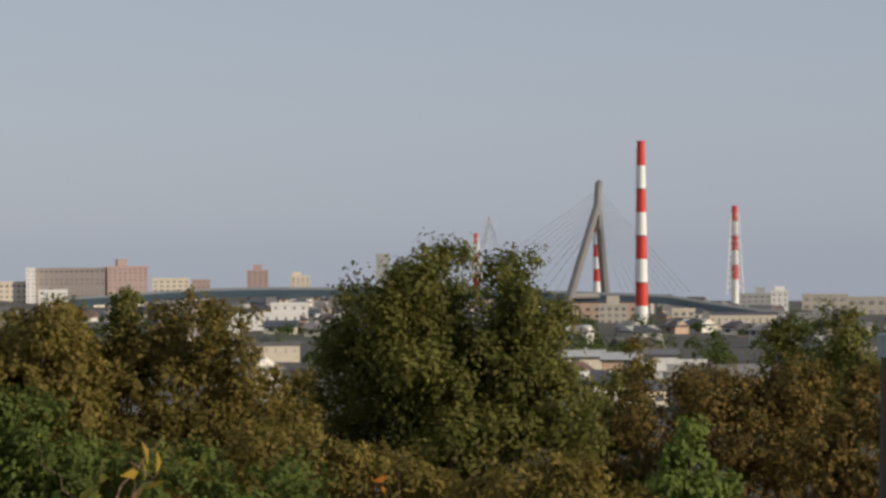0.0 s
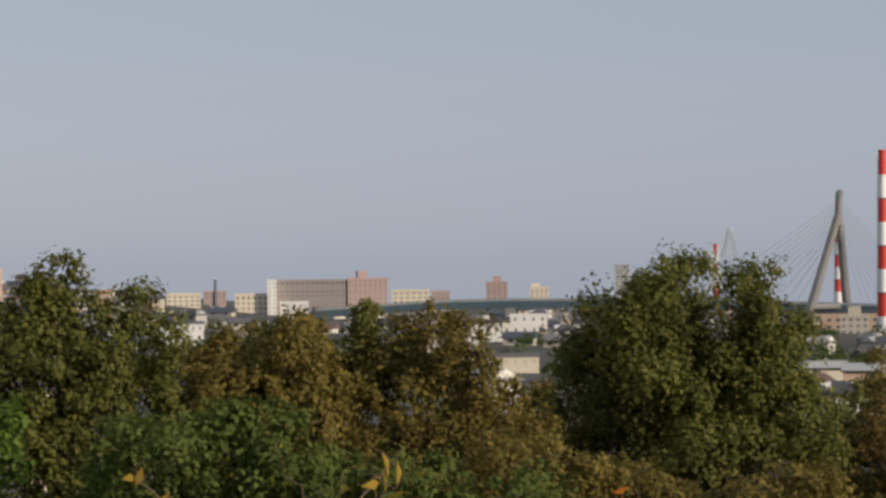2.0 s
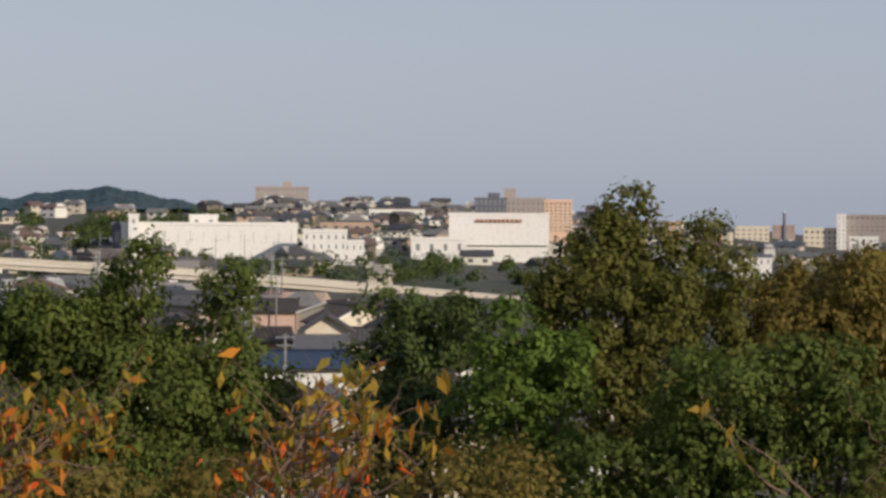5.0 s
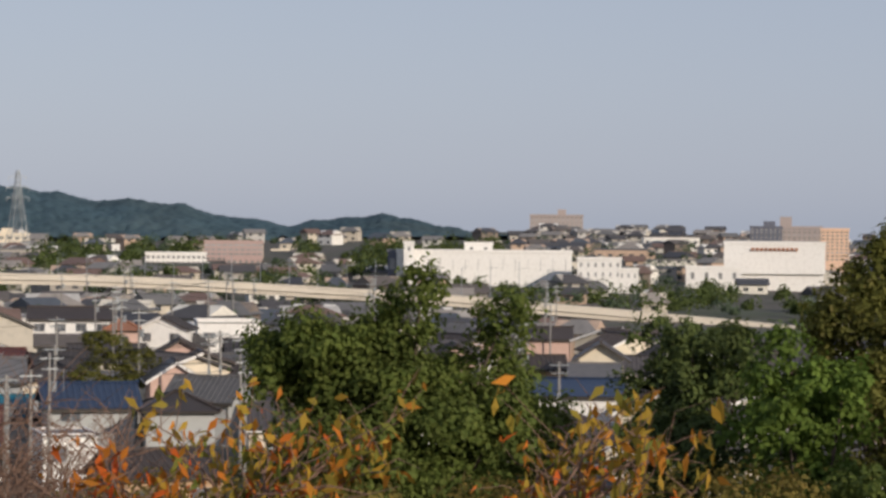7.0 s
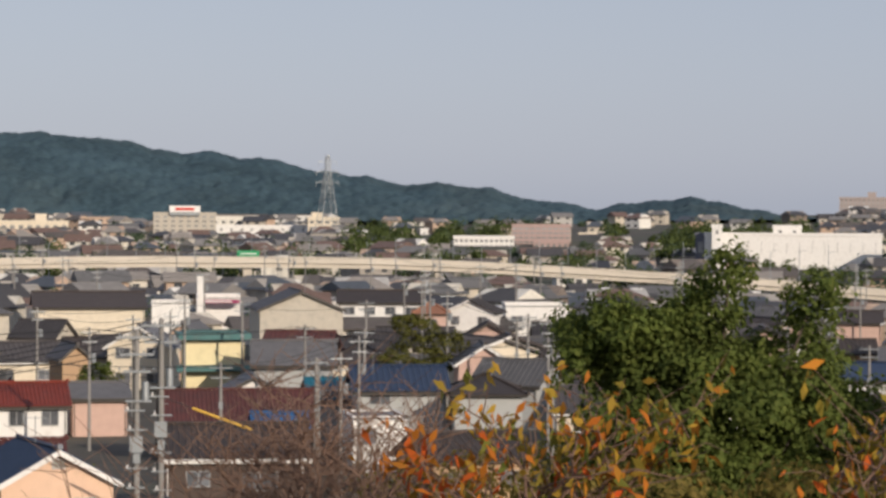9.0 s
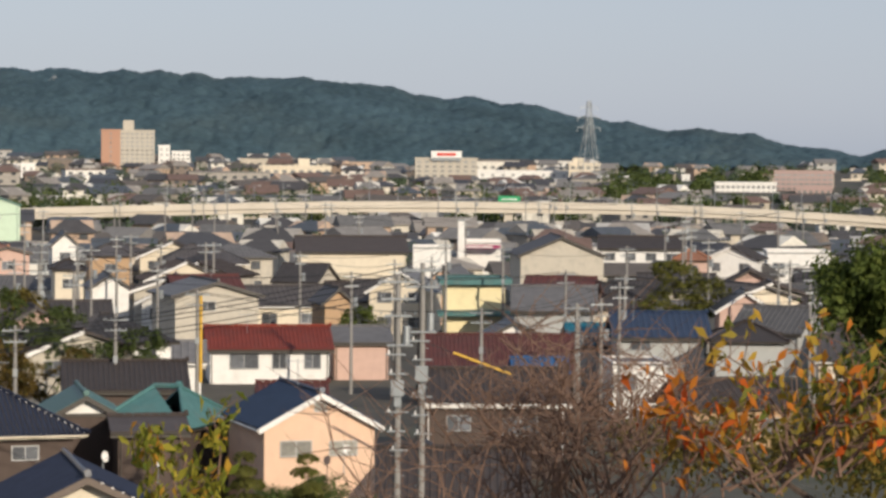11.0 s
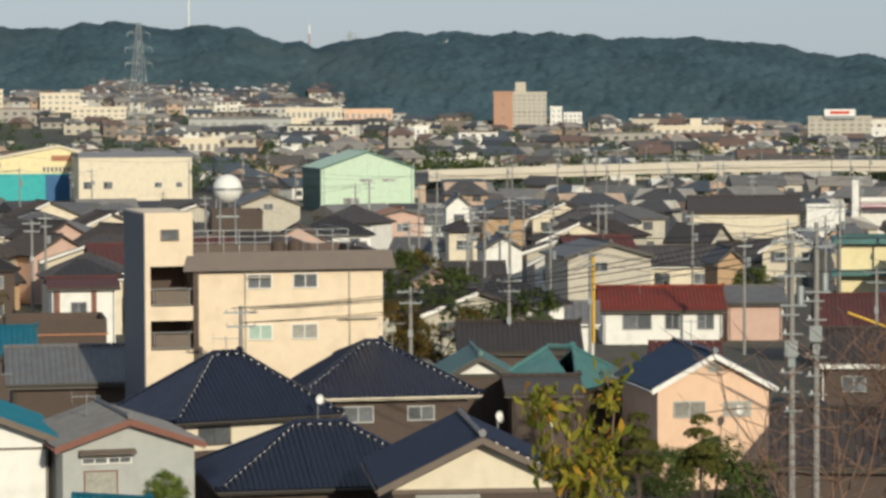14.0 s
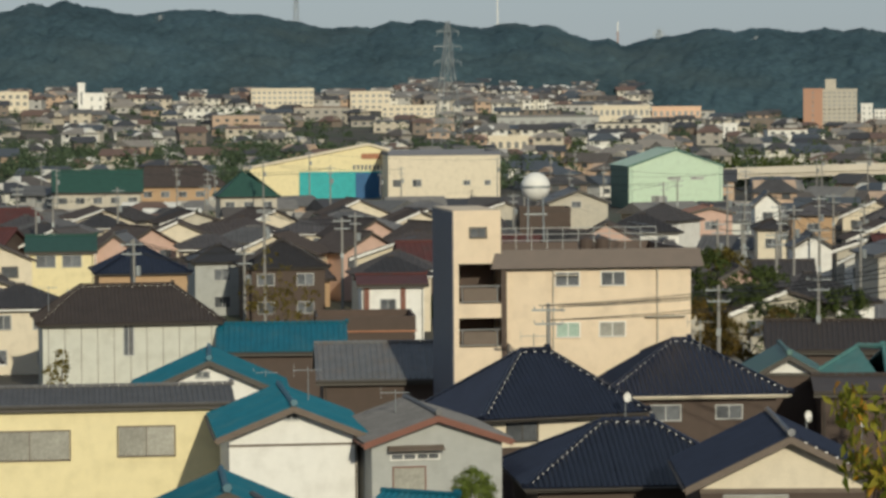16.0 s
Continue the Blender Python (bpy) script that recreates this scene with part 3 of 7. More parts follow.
# ---- other kinds of things ----
def block(b, d, w, dp, h, base, turn, wall, label, rows=3, cols=6, cap=None, name="building", category="building", strip=0.5, roof=None):
    """A flat-roofed building with rows of windows, a roof slab with parapet and a plant room."""
    ob = thing(name, facing(b, d, base, turn), label, category)
    TAKEN.append((b, d, w, dp, base, h))
    part("wall", Shape().box(-w / 2, w / 2, 0, dp, -6, h), wall, ob)
    part("roof", Shape().box(-w / 2 - 0.2, w / 2 + 0.2, -0.2, dp + 0.2, h, h + 0.35).box(-w / 2 - 0.2, w / 2 + 0.2, -0.2, 0.1, h + 0.35, h + 1.0), roof or wall, ob)
    if cap:
        part("plant_room", Shape().box(cap[0] * w - 2.5, cap[0] * w + 2.5, dp * 0.3, dp * 0.8, h + 0.35, h + cap[1]), wall, ob)
    fl = h / max(1, rows)
    for j in range(rows):
        s = Shape()
        for i in range(cols):
            c = -w / 2 + (i + 0.5) * w / cols
            s.box(c - strip * w / cols / 2, c + strip * w / cols / 2, -0.06, 0.05, j * fl + fl * 0.3, j * fl + fl * 0.75)
        tagged(part("window_strip", s, HAZEPANE, ob), kind="stuff")
    return ob


def tapered_stack(b, d, base, h, r0, r1, bands, label, frame_w=0.0):
    """A chimney in red and white bands, with ladder and ring platforms; frame_w: a lattice support round it."""
    ob = thing("chimney", facing(b, d, base), label, "chimney", "striped chimneys")
    for i in range(bands):
        z0, z1 = h * i / bands, h * (i + 1) / bands
        ra, rb = r0 + (r1 - r0) * i / bands, r0 + (r1 - r0) * (i + 1) / bands
        part("band", Shape().tube((0, 0, z0 - (8 if i == 0 else 0)), (0, 0, z1), ra, rb, 20), RED if (bands - i) % 2 else STACKWHITE, ob, smooth=False)
        if i and i % 2 == 0:
            part("platform", Shape().tube((0, 0, z0), (0, 0, z0 + 0.25), ra + 0.7, ra + 0.7, 16), STEEL, ob)
    part("rim", Shape().tube((0, 0, h), (0, 0, h + 0.5), r1 * 1.12, r1 * 1.12, 16), RED, ob)
    lad = Shape().tube((-r0 - 0.2, -0.3, 0), (-r1 - 0.2, -0.3, h * 0.97), 0.12, n=4)
    part("ladder", lad, STEEL, ob)
    if frame_w:
        f = Shape()
        for i in range(bands * 2):
            z0, z1 = h * 0.92 * i / bands / 2, h * 0.92 * (i + 1) / bands / 2
            wa, wb = frame_w * (1 - 0.55 * i / bands / 2), frame_w * (1 - 0.55 * (i + 1) / bands / 2)
            c0 = [(wa, -wa, z0), (wa, wa, z0), (-wa, wa, z0), (-wa, -wa, z0)]
            c1 = [(wb, -wb, z1), (wb, wb, z1), (-wb, wb, z1), (-wb, -wb, z1)]
            for k in range(4):
                f.tube(c0[k], c1[k], 0.28, n=5)
                f.tube(c0[k], c1[(k + 1) % 4], 0.14, n=4)
                f.tube(c1[k], c1[(k + 1) % 4], 0.14, n=4)
        part("lattice", f, STACKWHITE, ob, "pale steel lattice round the stack")
    return ob


def lattice_pylon(b, d, base, h, w, label, turn=20, thick=1.0, material=None):
    """A power pylon: four tapered legs with bracing and three pairs of arms."""
    ob = thing("power_pylon", facing(b, d, base, turn), label, "pylon", "power pylons")
    m = material or STEEL
    n = 9
    prof = lambda k: w / 2 * (1 - k) ** 1.25 + 0.55
    legs, brace = [[], [], [], []], Shape()
    for i in range(n):
        k0, k1 = i / n, (i + 1) / n
        a, c = prof(k0), prof(k1)
        q0 = [(a, -a, h * k0), (a, a, h * k0), (-a, a, h * k0), (-a, -a, h * k0)]
        q1 = [(c, -c, h * k1), (c, c, h * k1), (-c, c, h * k1), (-c, -c, h * k1)]
        for j in range(4):
            legs[j].append(q0[j])
            if i == n - 1:
                legs[j].append(q1[j])
            brace.tube(q0[j], q1[(j + 1) % 4], 0.08 * thick, n=4)
            brace.tube(q0[(j + 1) % 4], q1[j], 0.08 * thick, n=4)
            brace.tube(q1[j], q1[(j + 1) % 4], 0.08 * thick, n=4)
    for line in legs:
        part("leg", Shape().sweep(line, [0.17 * thick] * len(line), 5), m, ob)
    tagged(part("bracing", brace, m, ob), kind="stuff")
    for k in (0.68, 0.80, 0.92):
        s = Shape()
        z, l = h * k, w * (0.62 if k < 0.9 else 0.5)
        for sx in (-1, 1):
            s.tube((0, -0.4, z), (sx * l, 0, z), 0.12 * thick, n=4)
            s.tube((0, 0.4, z), (sx * l, 0, z), 0.12 * thick, n=4)
            s.tube((0, 0, z + 1.6), (sx * l, 0, z), 0.10 * thick, n=4)
            s.tube((sx * l, 0, z), (sx * l, 0, z - 1.5), 0.10 * thick, n=4)
        tagged(part("arm", s, m, ob), kind="stuff")
    return ob


POLES = []


def street_pole(b, d, h):
    """A plainer pole for the back streets."""
    base = float(ground_z(*spot(b, d)[:2]))
    ob = thing("utility_pole", facing(b, d, base, 15), "thin grey utility pole between roofs", "utility pole", "utility poles")
    part("shaft", Shape().tube((0, 0, -1.0), (0, 0, h), 0.16, 0.10, 8), POLE, ob)
    part("crossarm", Shape().box(-0.8, 0.8, -0.2, -0.1, h - 0.5, h - 0.4), STEEL, ob)
    part("crossarm", Shape().box(-0.6, 0.6, -0.2, -0.1, h - 1.3, h - 1.2), STEEL, ob)
    part("transformer", Shape().tube((0.32, -0.1, h - 3.0), (0.32, -0.1, h - 2.2), 0.22, 0.22, 8), STEEL, ob)
    POLES.append((spot(b, d, base + h), 15 - b))
    return ob


def utility_pole(b, d, base, top, label="grey concrete utility pole with crossarms", arms=2, box=False, turn=0.0, yellow=False):
    """A concrete pole with crossarms, insulators, a transformer and, on some, a yellow guard."""
    h = top - base
    ob = thing("utility_pole", facing(b, d, base, turn), label, "utility pole", "utility poles")
    part("shaft", Shape().tube((0, 0, -1.0), (0, 0, h), 0.17, 0.11, 10), POLE, ob)
    for i in range(arms):
        z = h - 0.35 - 0.75 * i
        part("crossarm", Shape().box(-0.9 + 0.15 * i, 0.9 - 0.15 * i, -0.22, -0.13, z - 0.05, z + 0.05), STEEL, ob)
        for x in (-0.75, -0.3, 0.3, 0.75):
            part("insulator", Shape().tube((x, -0.17, z + 0.05), (x, -0.17, z + 0.2), 0.04, 0.025, 6), STEEL, ob)
    if box:
        part("transformer", Shape().tube((0.38, -0.1, h - 3.1), (0.38, -0.1, h - 2.3), 0.17, 0.17, 10), STEEL, ob)
        part("bracket", Shape().box(-0.5, 0.65, -0.2, 0.1, h - 3.2, h - 3.12), STEEL, ob)
    if arms > 1 and box:
        for j in range(6):
            z = h - 3.6 - 0.85 * j
            part("bracket", Shape().box(-0.55 + 0.1 * (j % 3), 0.35 + 0.12 * (j % 2), -0.2, -0.12, z, z + 0.07), STEEL, ob)
            part("insulator", Shape().tube((-0.4 + 0.1 * (j % 3), -0.16, z + 0.07), (-0.4 + 0.1 * (j % 3), -0.16, z + 0.24), 0.05, 0.03, 6), WHITE, ob)
        for j in range(12):
            z = 2.0 + 0.9 * j
            part("step_bolt", Shape().tube((0, 0, z), (0.3 if j % 2 else -0.3, 0, z), 0.018, n=4), STEEL, ob)
        part("service_cable", Shape().tube((-0.17, -0.12, 1.0), (-0.13, -0.12, h - 1.0), 0.035, n=5), WIRE, ob)
        part("cable_box", Shape().box(-0.3, 0.26, -0.42, -0.14, h - 5.4, h - 4.7), STEEL, ob)
    part("cable_box", Shape().box(-0.16, 0.16, -0.3, -0.12, h * 0.62, h * 0.62 + 0.5), STEEL, ob)
    if yellow:
        part("guard", Shape().tube((0.26, -0.1, h * 0.35), (0.26, -0.1, h * 0.96), 0.12, 0.12, 8), mat("yellow_guard", (0.65, 0.38, 0.04), 0.5), ob, "yellow cable guard")
    POLES.append((spot(b, d, top), turn - b))
    return ob


def sagging(name, a, b, sag, r, material, label):
    """One cable that hangs between two points."""
    a, b = Vector(a), Vector(b)
    s = Shape()
    pts = [a.lerp(b, i / 10) - Vector((0, 0, 4 * sag * (i / 10) * (1 - i / 10))) for i in range(11)]
    s.sweep(pts, [r] * 11, 4)
    return tagged(part(name, s, material), label, "cable", "overhead cables")


def crown_tree(label, material, b, d, lobes, leaf=0.095, seed=1, dense=1.0, category="tree", name="tree", slim=0.62, stem=0.09, spread=None, skirts=True, subs=7):
    """A tree or bush from lobes (across, height, half width, half height): stem, a limb to each lobe, and leaves in clumps."""
    rng = np.random.default_rng(seed)
    x0, y0 = spot(b, d)[:2]
    g = float(ground_z(x0, y0))
    ob = thing(name, facing(b, d, g), label, category)
    ls, area = [], 0.0
    wide = max(l[2] for l in lobes)
    skirt = [(x, z - 1.2 * rz, rx * 0.95, rz) for x, z, rx, rz in lobes if skirts and z - rz > g + 0.4 and rx > 0.3 * wide]
    for x, z, rx, rz in list(lobes) + skirt:
        y = rng.uniform(-0.4, 0.4) * wide
        z -= g
        ls.append((x, y, z, rx * 0.80, rx * 0.75, rz * 0.80))
        area += rx * rz * 3.1
        for _ in range(subs):
            a, q = rng.uniform(0, 2 * math.pi), rng.uniform(-0.5, 1)
            k = math.sqrt(max(0.0, 1 - q * q))
            f = rng.uniform(0.24, 0.46)
            ls.append((x + rx * 0.80 * k * math.cos(a), y + rx * 0.80 * k * math.sin(a), z + rz * 0.80 * q, rx * f, rx * f, rz * f))
    stem_s = Shape()
    low = min(l[1] - l[3] for l in lobes) - g
    fork = max(0.3, low * 0.7)
    stem_s.tube((0, 0, -0.4), (0, 0, fork), stem * 1.3, stem, 8)
    for l in ls[::subs + 1]:
        mid = ((l[0]) * 0.45, l[1] * 0.45, fork + (l[2] - fork) * 0.6)
        stem_s.tube((0, 0, fork), mid, stem * 0.7, stem * 0.4, 6)
        stem_s.tube(mid, l[:3], stem * 0.4, stem * 0.12, 5)
    part("trunk", stem_s, BARK, ob)
    per = 24
    n = int(area * 2.0 * dense / (leaf * leaf * slim * 0.5) * 1.75)
    part("crown", quads("crown", crown_leaves(ls, max(20, n // per), per, spread or 0.17 * wide ** 0.5 + 0.04, leaf, slim=slim, seed=seed)), material, ob)
    return ob


def spray(label, material, d, root, tips, per=9, leaf=0.10, seed=1, bark=None, twigs=3, name="branch", category="branch", thick=0.007, wob=0.12, reach=0.35):
    """Long shoots from one root (bearing, height) to their tips, with side twigs and hanging leaves."""
    global RNG
    rng = np.random.default_rng(seed)
    b0, z0 = root
    ob = thing(name, facing(b0, d, 0), label, category)
    RNG = np.random.default_rng(seed)
    for tb, tz in tips:
        s, cs = Shape(), []
        tip = Vector((math.radians(tb - b0) * d, rng.uniform(-0.5, 0.5), tz))
        a = Vector((rng.uniform(-0.15, 0.15), rng.uniform(-0.2, 0.2), z0))
        bend = Vector((rng.uniform(-wob, wob), rng.uniform(-wob, wob), rng.uniform(0, wob)))
        pts = [a.lerp(tip, i / 7) + bend * math.sin(math.pi * i / 7) + Vector(rng.normal(0, 0.012, 3)) for i in range(8)]
        s.sweep(pts, [thick * (1.1 - i / 8) for i in range(8)], 5)
        for _ in range(twigs):
            i = int(rng.integers(2, 7))
            q = pts[i] + Vector((rng.uniform(-reach, reach), rng.uniform(-0.3, 0.3), rng.uniform(0.02, reach)))
            mid = pts[i].lerp(q, 0.5) + Vector(rng.normal(0, 0.03, 3))
            s.sweep([pts[i], mid, q], [thick * 0.45, thick * 0.35, thick * 0.18], 4)
            cs += [pts[i].lerp(q, rng.uniform(0.4, 1.05)) for _ in range(per // 2)]
        for _ in range(per):
            k = rng.uniform(0.45, 1.02)
            i = min(6, int(k * 7))
            cs.append(pts[i].lerp(pts[i + 1], k * 7 - i))
        shoot = tagged(part("shoot", s, bark or TWIG, ob), kind="stuff")
        if per and cs:
            c = np.array([tuple(p) for p in cs]) + rng.normal(0, 0.03, (len(cs), 3)) + np.array([0, 0, -leaf * 0.35])
            out = np.stack([rng.normal(0, 1, len(c)), -np.abs(rng.normal(0.6, 0.5, len(c))), rng.normal(0.2, 0.4, len(c))], 1)
            tagged(part("foliage", quads("foliage", leaves(c, out, leaf, 0.42, droop=0.7)), material, shoot), kind="stuff")
    return ob


def viaduct(pts, label):
    """A raised road along (bearing, distance, height of the parapet's top): girder, parapets and piers."""
    ob = thing("viaduct", Matrix.Identity(4), label, "viaduct", kind="structure")
    line = [spot(b, d, z) for b, d, z in pts]
    for i, (p, q) in enumerate(zip(line, line[1:])):
        side = Vector((q.y - p.y, p.x - q.x, 0)).normalized()
        if side.dot(p) < 0:
            side = -side
        up = lambda v, out, z: v + side * out + Vector((0, 0, z))

        def beam(o0, o1, z0, z1):
            return Shape().hexa([up(p, o0, z0), up(q, o0, z0), up(q, o1, z0), up(p, o1, z0)], [up(p, o0, z1), up(q, o0, z1), up(q, o1, z1), up(p, o1, z1)])
        mid = (p + q) / 2
        TAKEN.append((math.degrees(math.atan2(mid.x, mid.y)), math.hypot(mid.x, mid.y) - 4, (q - p).length * 0.9, 12, mid.z - 3.9, 6.9 if mid.x < -0.74 * mid.y else 2.0))
        part("girder", beam(0.5, 8.5, -2.5, -1.25), VIADUCT, ob)
        part("deck", beam(0, 9, -1.45, -1.0), VIADUCT, ob)
        part("parapet", beam(0, 0.25, -1.0, 0), VIADUCT, ob)
        part("coping", beam(-0.08, 0.33, 0.002, 0.12), CONCRETE, ob)
        part("parapet", beam(8.75, 9, -1.0, 0), VIADUCT, ob)
        along = (q - p).normalized()
        if i % 3 == 1:
            foot, head = [up(p, 2.6, -14), up(p, 6.4, -14)], [up(p, 1.4, -2.5), up(p, 7.6, -2.5)]
            s = Shape().hexa([foot[0], foot[1], foot[1] + along * 2.0, foot[0] + along * 2.0], [head[0], head[1], head[1] + along * 2.0, head[0] + along * 2.0])
            part("pier", s, VIADUCT, ob)
    return ob


def cable_bridge(pts, tower, label):
    """A road bridge along (bearing, distance, height), hung by stays from an A-shaped tower (bearing, distance, deck height, top height, half width)."""
    ob = thing("cable_stayed_bridge", Matrix.Identity(4), label, "bridge")
    line = [spot(b, d, z) for b, d, z in pts]
    for p, q in zip(line, line[1:]):
        n = Vector((-(q.y - p.y), q.x - p.x, 0)).normalized() * 7
        if n.dot(p) < 0:
            n = -n
        dz = Vector((0, 0, 3.0))
        part("deck", Shape().hexa([p - dz + n * 0.2, q - dz + n * 0.2, q - dz + n * 0.8, p - dz + n * 0.8], [p, q, q + n, p + n]), DECK, ob, "blue-grey steel deck girder")
        rail = Vector((0, 0, 1.1))
        part("railing", Shape().hexa([p, q, q + n * 0.02, p + n * 0.02], [p + rail, q + rail, q + rail + n * 0.02, p + rail + n * 0.02]), STEEL, ob)
        m = p + n * 0.5
        part("pier", Shape().box(m.x - 2.2, m.x + 2.2, m.y - 2, m.y + 2, -30, m.z - 3.0), BRIDGE, ob)
    b, d, zd, zt, half = tower
    m = facing(b, d, 0, 0)
    legs = [((-half, -5, zd - 12), (0.6, 0, zd + (zt - zd) * 0.80)), ((half * 0.32, 9, zd - 12), (1.0, 0.8, zd + (zt - zd) * 0.74))]
    for a, c in legs:
        part("tower_leg", Shape().tube(m @ Vector(a), m @ Vector(c), 2.1, 1.6, 8), BRIDGE, ob)
    part("tower_head", Shape().tube(m @ Vector((0.5, 0.3, zd + (zt - zd) * 0.70)), m @ Vector((0.9, 0.3, zt)), 1.75, 1.35, 8).tube(m @ Vector((0.9, 0.3, zt - 2.5)), m @ Vector((1.8, 0.3, zt + 0.5)), 1.6, 1.2, 8), BRIDGE, ob)
    part("crossbeam", Shape().tube(m @ Vector((-half * 0.8, -4, zd - 1)), m @ Vector((half * 0.3, 8, zd - 1)), 1.3, 1.3, 8), BRIDGE, ob)
    top = zd + (zt - zd) * 0.93
    for i in range(11):
        for side, reach in ((-1, 11.5), (1, 6.8)):
            x = side * (8 + reach * 0.42 * (i + 1))
            p = m @ Vector((1.0, 0.3, top - 1.5 * (10 - i)))
            q = m @ Vector((x, 3, zd + 0.5))
            part("stay", Shape().tube(p, q, 0.11, n=4), CABLE, ob)
    return ob


def roof_aerial(b, d, z0, z1):
    """A television aerial: a thin mast with a boom and short rods."""
    h = z1 - z0
    ob = thing("roof_aerial", facing(b, d, z0), "thin metal television aerial on a roof", "aerial", "roof aerials")
    part("mast", Shape().tube((0, 0, -0.6), (0, 0, h), 0.03, 0.025, 6), STEEL, ob)
    part("boom", Shape().tube((-0.7, 0, h - 0.15), (0.7, 0, h - 0.15), 0.02, n=5), STEEL, ob)
    for i in range(7):
        x = -0.65 + 1.3 * i / 6
        part("rod", Shape().tube((x, -0.28, h - 0.15), (x, 0.28, h - 0.15), 0.014, n=4), STEEL, ob)
    part("reflector", Shape().tube((-0.7, 0, h - 0.45), (-0.7, 0, h + 0.15), 0.016, n=4), STEEL, ob)
    return ob


def satellite_dish(b, d, z, turn=25):
    """A white dish on a bent pipe."""
    ob = thing("satellite_dish", facing(b, d, z, turn), "white satellite dish on a pipe", "satellite dish", "satellite dishes")
    s = Shape()
    n, m = 14, 4
    for side in (0, 0.02):
        o = len(s.v)
        ring = [(0, side, 0)] + [(0.21 * j / m * math.cos(2 * math.pi * i / n), side - 0.07 * (j / m) ** 2, 0.26 * j / m * math.sin(2 * math.pi * i / n)) for j in range(1, m + 1) for i in range(n)]
        f = [(0, 1 + i, 1 + (i + 1) % n) for i in range(n)]
        f += [(1 + (j - 1) * n + i, 1 + j * n + i, 1 + j * n + (i + 1) % n, 1 + (j - 1) * n + (i + 1) % n) for j in range(1, m) for i in range(n)]
        s.add(ring, f)
    part("reflector", s, WHITE, ob)
    part("pipe", Shape().sweep([(0, 0.05, 0), (0, 0.2, -0.2), (0, 0.2, -1.4)], [0.03] * 3, 6), STEEL, ob)
    part("feed_arm", Shape().sweep([(0, -0.05, -0.2), (0, -0.28, -0.12), (0, -0.3, -0.02)], [0.015] * 3, 5), STEEL, ob)
    return ob
# ---- the town, house by house ----
gablehouse = house("front", -48.740, 140.2, 6.13, 10.0, 5.60, 6.82, 0.00, 4, WHITE, TEAL, "white stucco house with a teal tiled gable roof", [(-0.07, 6.41, 0.59, 0.38)], rib=0.28, over=0.65, trim=DARKTRIM)
house("side", -52.799, 150.7, 14.72, 7.0, 6.00, 6.50, 0.00, 0, YELLOW, TILEG, "yellow stucco house with a brown eaves band and sliding windows", [(-2.78, 3.97, 4.06, 1.45), (3.15, 4.10, 2.87, 1.48)], rib=0.28, over=0.35, glass=CURTAIN, frames=DARKTRIM)
house("front", -50.366, 166.1, 8.26, 9.0, 5.00, 6.83, 0.00, 0, WHITE, TEAL, "white gabled house under a teal tile roof", [(-0.37, 6.09, 0.73, 0.32)], rib=0.28)
longhouse = house("hip", -51.883, 217.1, 12.84, 8.0, 5.60, 7.86, 0.00, 4, PALEWALL, TILEB, "long white-walled house with a black-brown tiled roof", [(-0.14, 4.16, 0.71, 2.21)], rib=0.3, mortar=True, ridge=7.0)
house("side", -48.946, 215.0, 8.79, 6.0, 3.50, 5.06, 0.00, 0, BROWNW, TEAL, "low shed with a weathered teal metal roof", [], rib=0.4)
house("side", -46.691, 175.0, 8.87, 8.0, 5.00, 6.64, 0.00, 3, BROWNW, CORR, "dark timber building with a grey corrugated roof", [], rib=0.35)
greyhouse = house("front", -45.93, 138.9, 6.3, 8.0, 5.35, 6.42, 0.00, 11, GREYW, TILEG, "grey sided house with a grey slate gable roof and russet edges", [(-1.63, 4.55, 1.15, 0.24), (-0.44, 4.55, 1.02, 0.24)], rib=0.3, trim=RUSSET, frames=WHITE)
# the dark lower wall stands in for shadow on the cream wall
house("hip", -43.5, 150.6, 7.9, 6.6, 5.75, 8.2, 0.00, 25, CREAM, TILE, "cream house with a navy glazed tile hip roof", [(-2.2, 4.5, 1.7, 1.0)], rib=0.27, mortar=True, over=0.75, ridge=1.6, low=(BROWNW, 3.7), frames=DARKFRAME)
house("hip", -40.893, 160.8, 9.05, 9.0, 5.60, 7.81, 0.00, 10, BROWNW, TILE, "old house with a black tiled hip roof and white ridge mortar", [(-1.6, 4.3, 1.6, 0.8), (1.9, 4.3, 1.4, 0.7)], rib=0.27, mortar=True, over=0.7, ridge=1.0, trim=CREAM)
house("front", -39.06, 126.3, 7.6, 9.0, 5.0, 6.85, 0.00, 6, BROWNW, TILE, "brown house with a cream gable and a black tiled roof", [(-1.44, 3.85, 2.67, 0.92)], rib=0.27, mortar=True, over=0.7, glass=CURTAIN, gable=CREAM, drop=0.45, trim=DARKTRIM)
house("hip", -41.9, 137.5, 10.0, 9.0, 3.60, 5.75, 0.00, 10, BROWNW, TILE, "low annex under a black tiled hip roof", [], rib=0.27, mortar=True, over=0.7, ridge=2.5)
house("front", -39.062, 169.7, 3.72, 8.0, 5.60, 6.64, 0.00, 4, BROWNW, DGREEN, "brown sided house with a white gable", [], gable=WHITE)
house("hip", -38.0, 169.5, 5.0, 7.5, 5.0, 6.85, 0.00, -24, BROWNW, TEALF, "house with a faded teal hip roof", [(0.2, 3.6, 1.5, 0.9)], ridge=1.6)
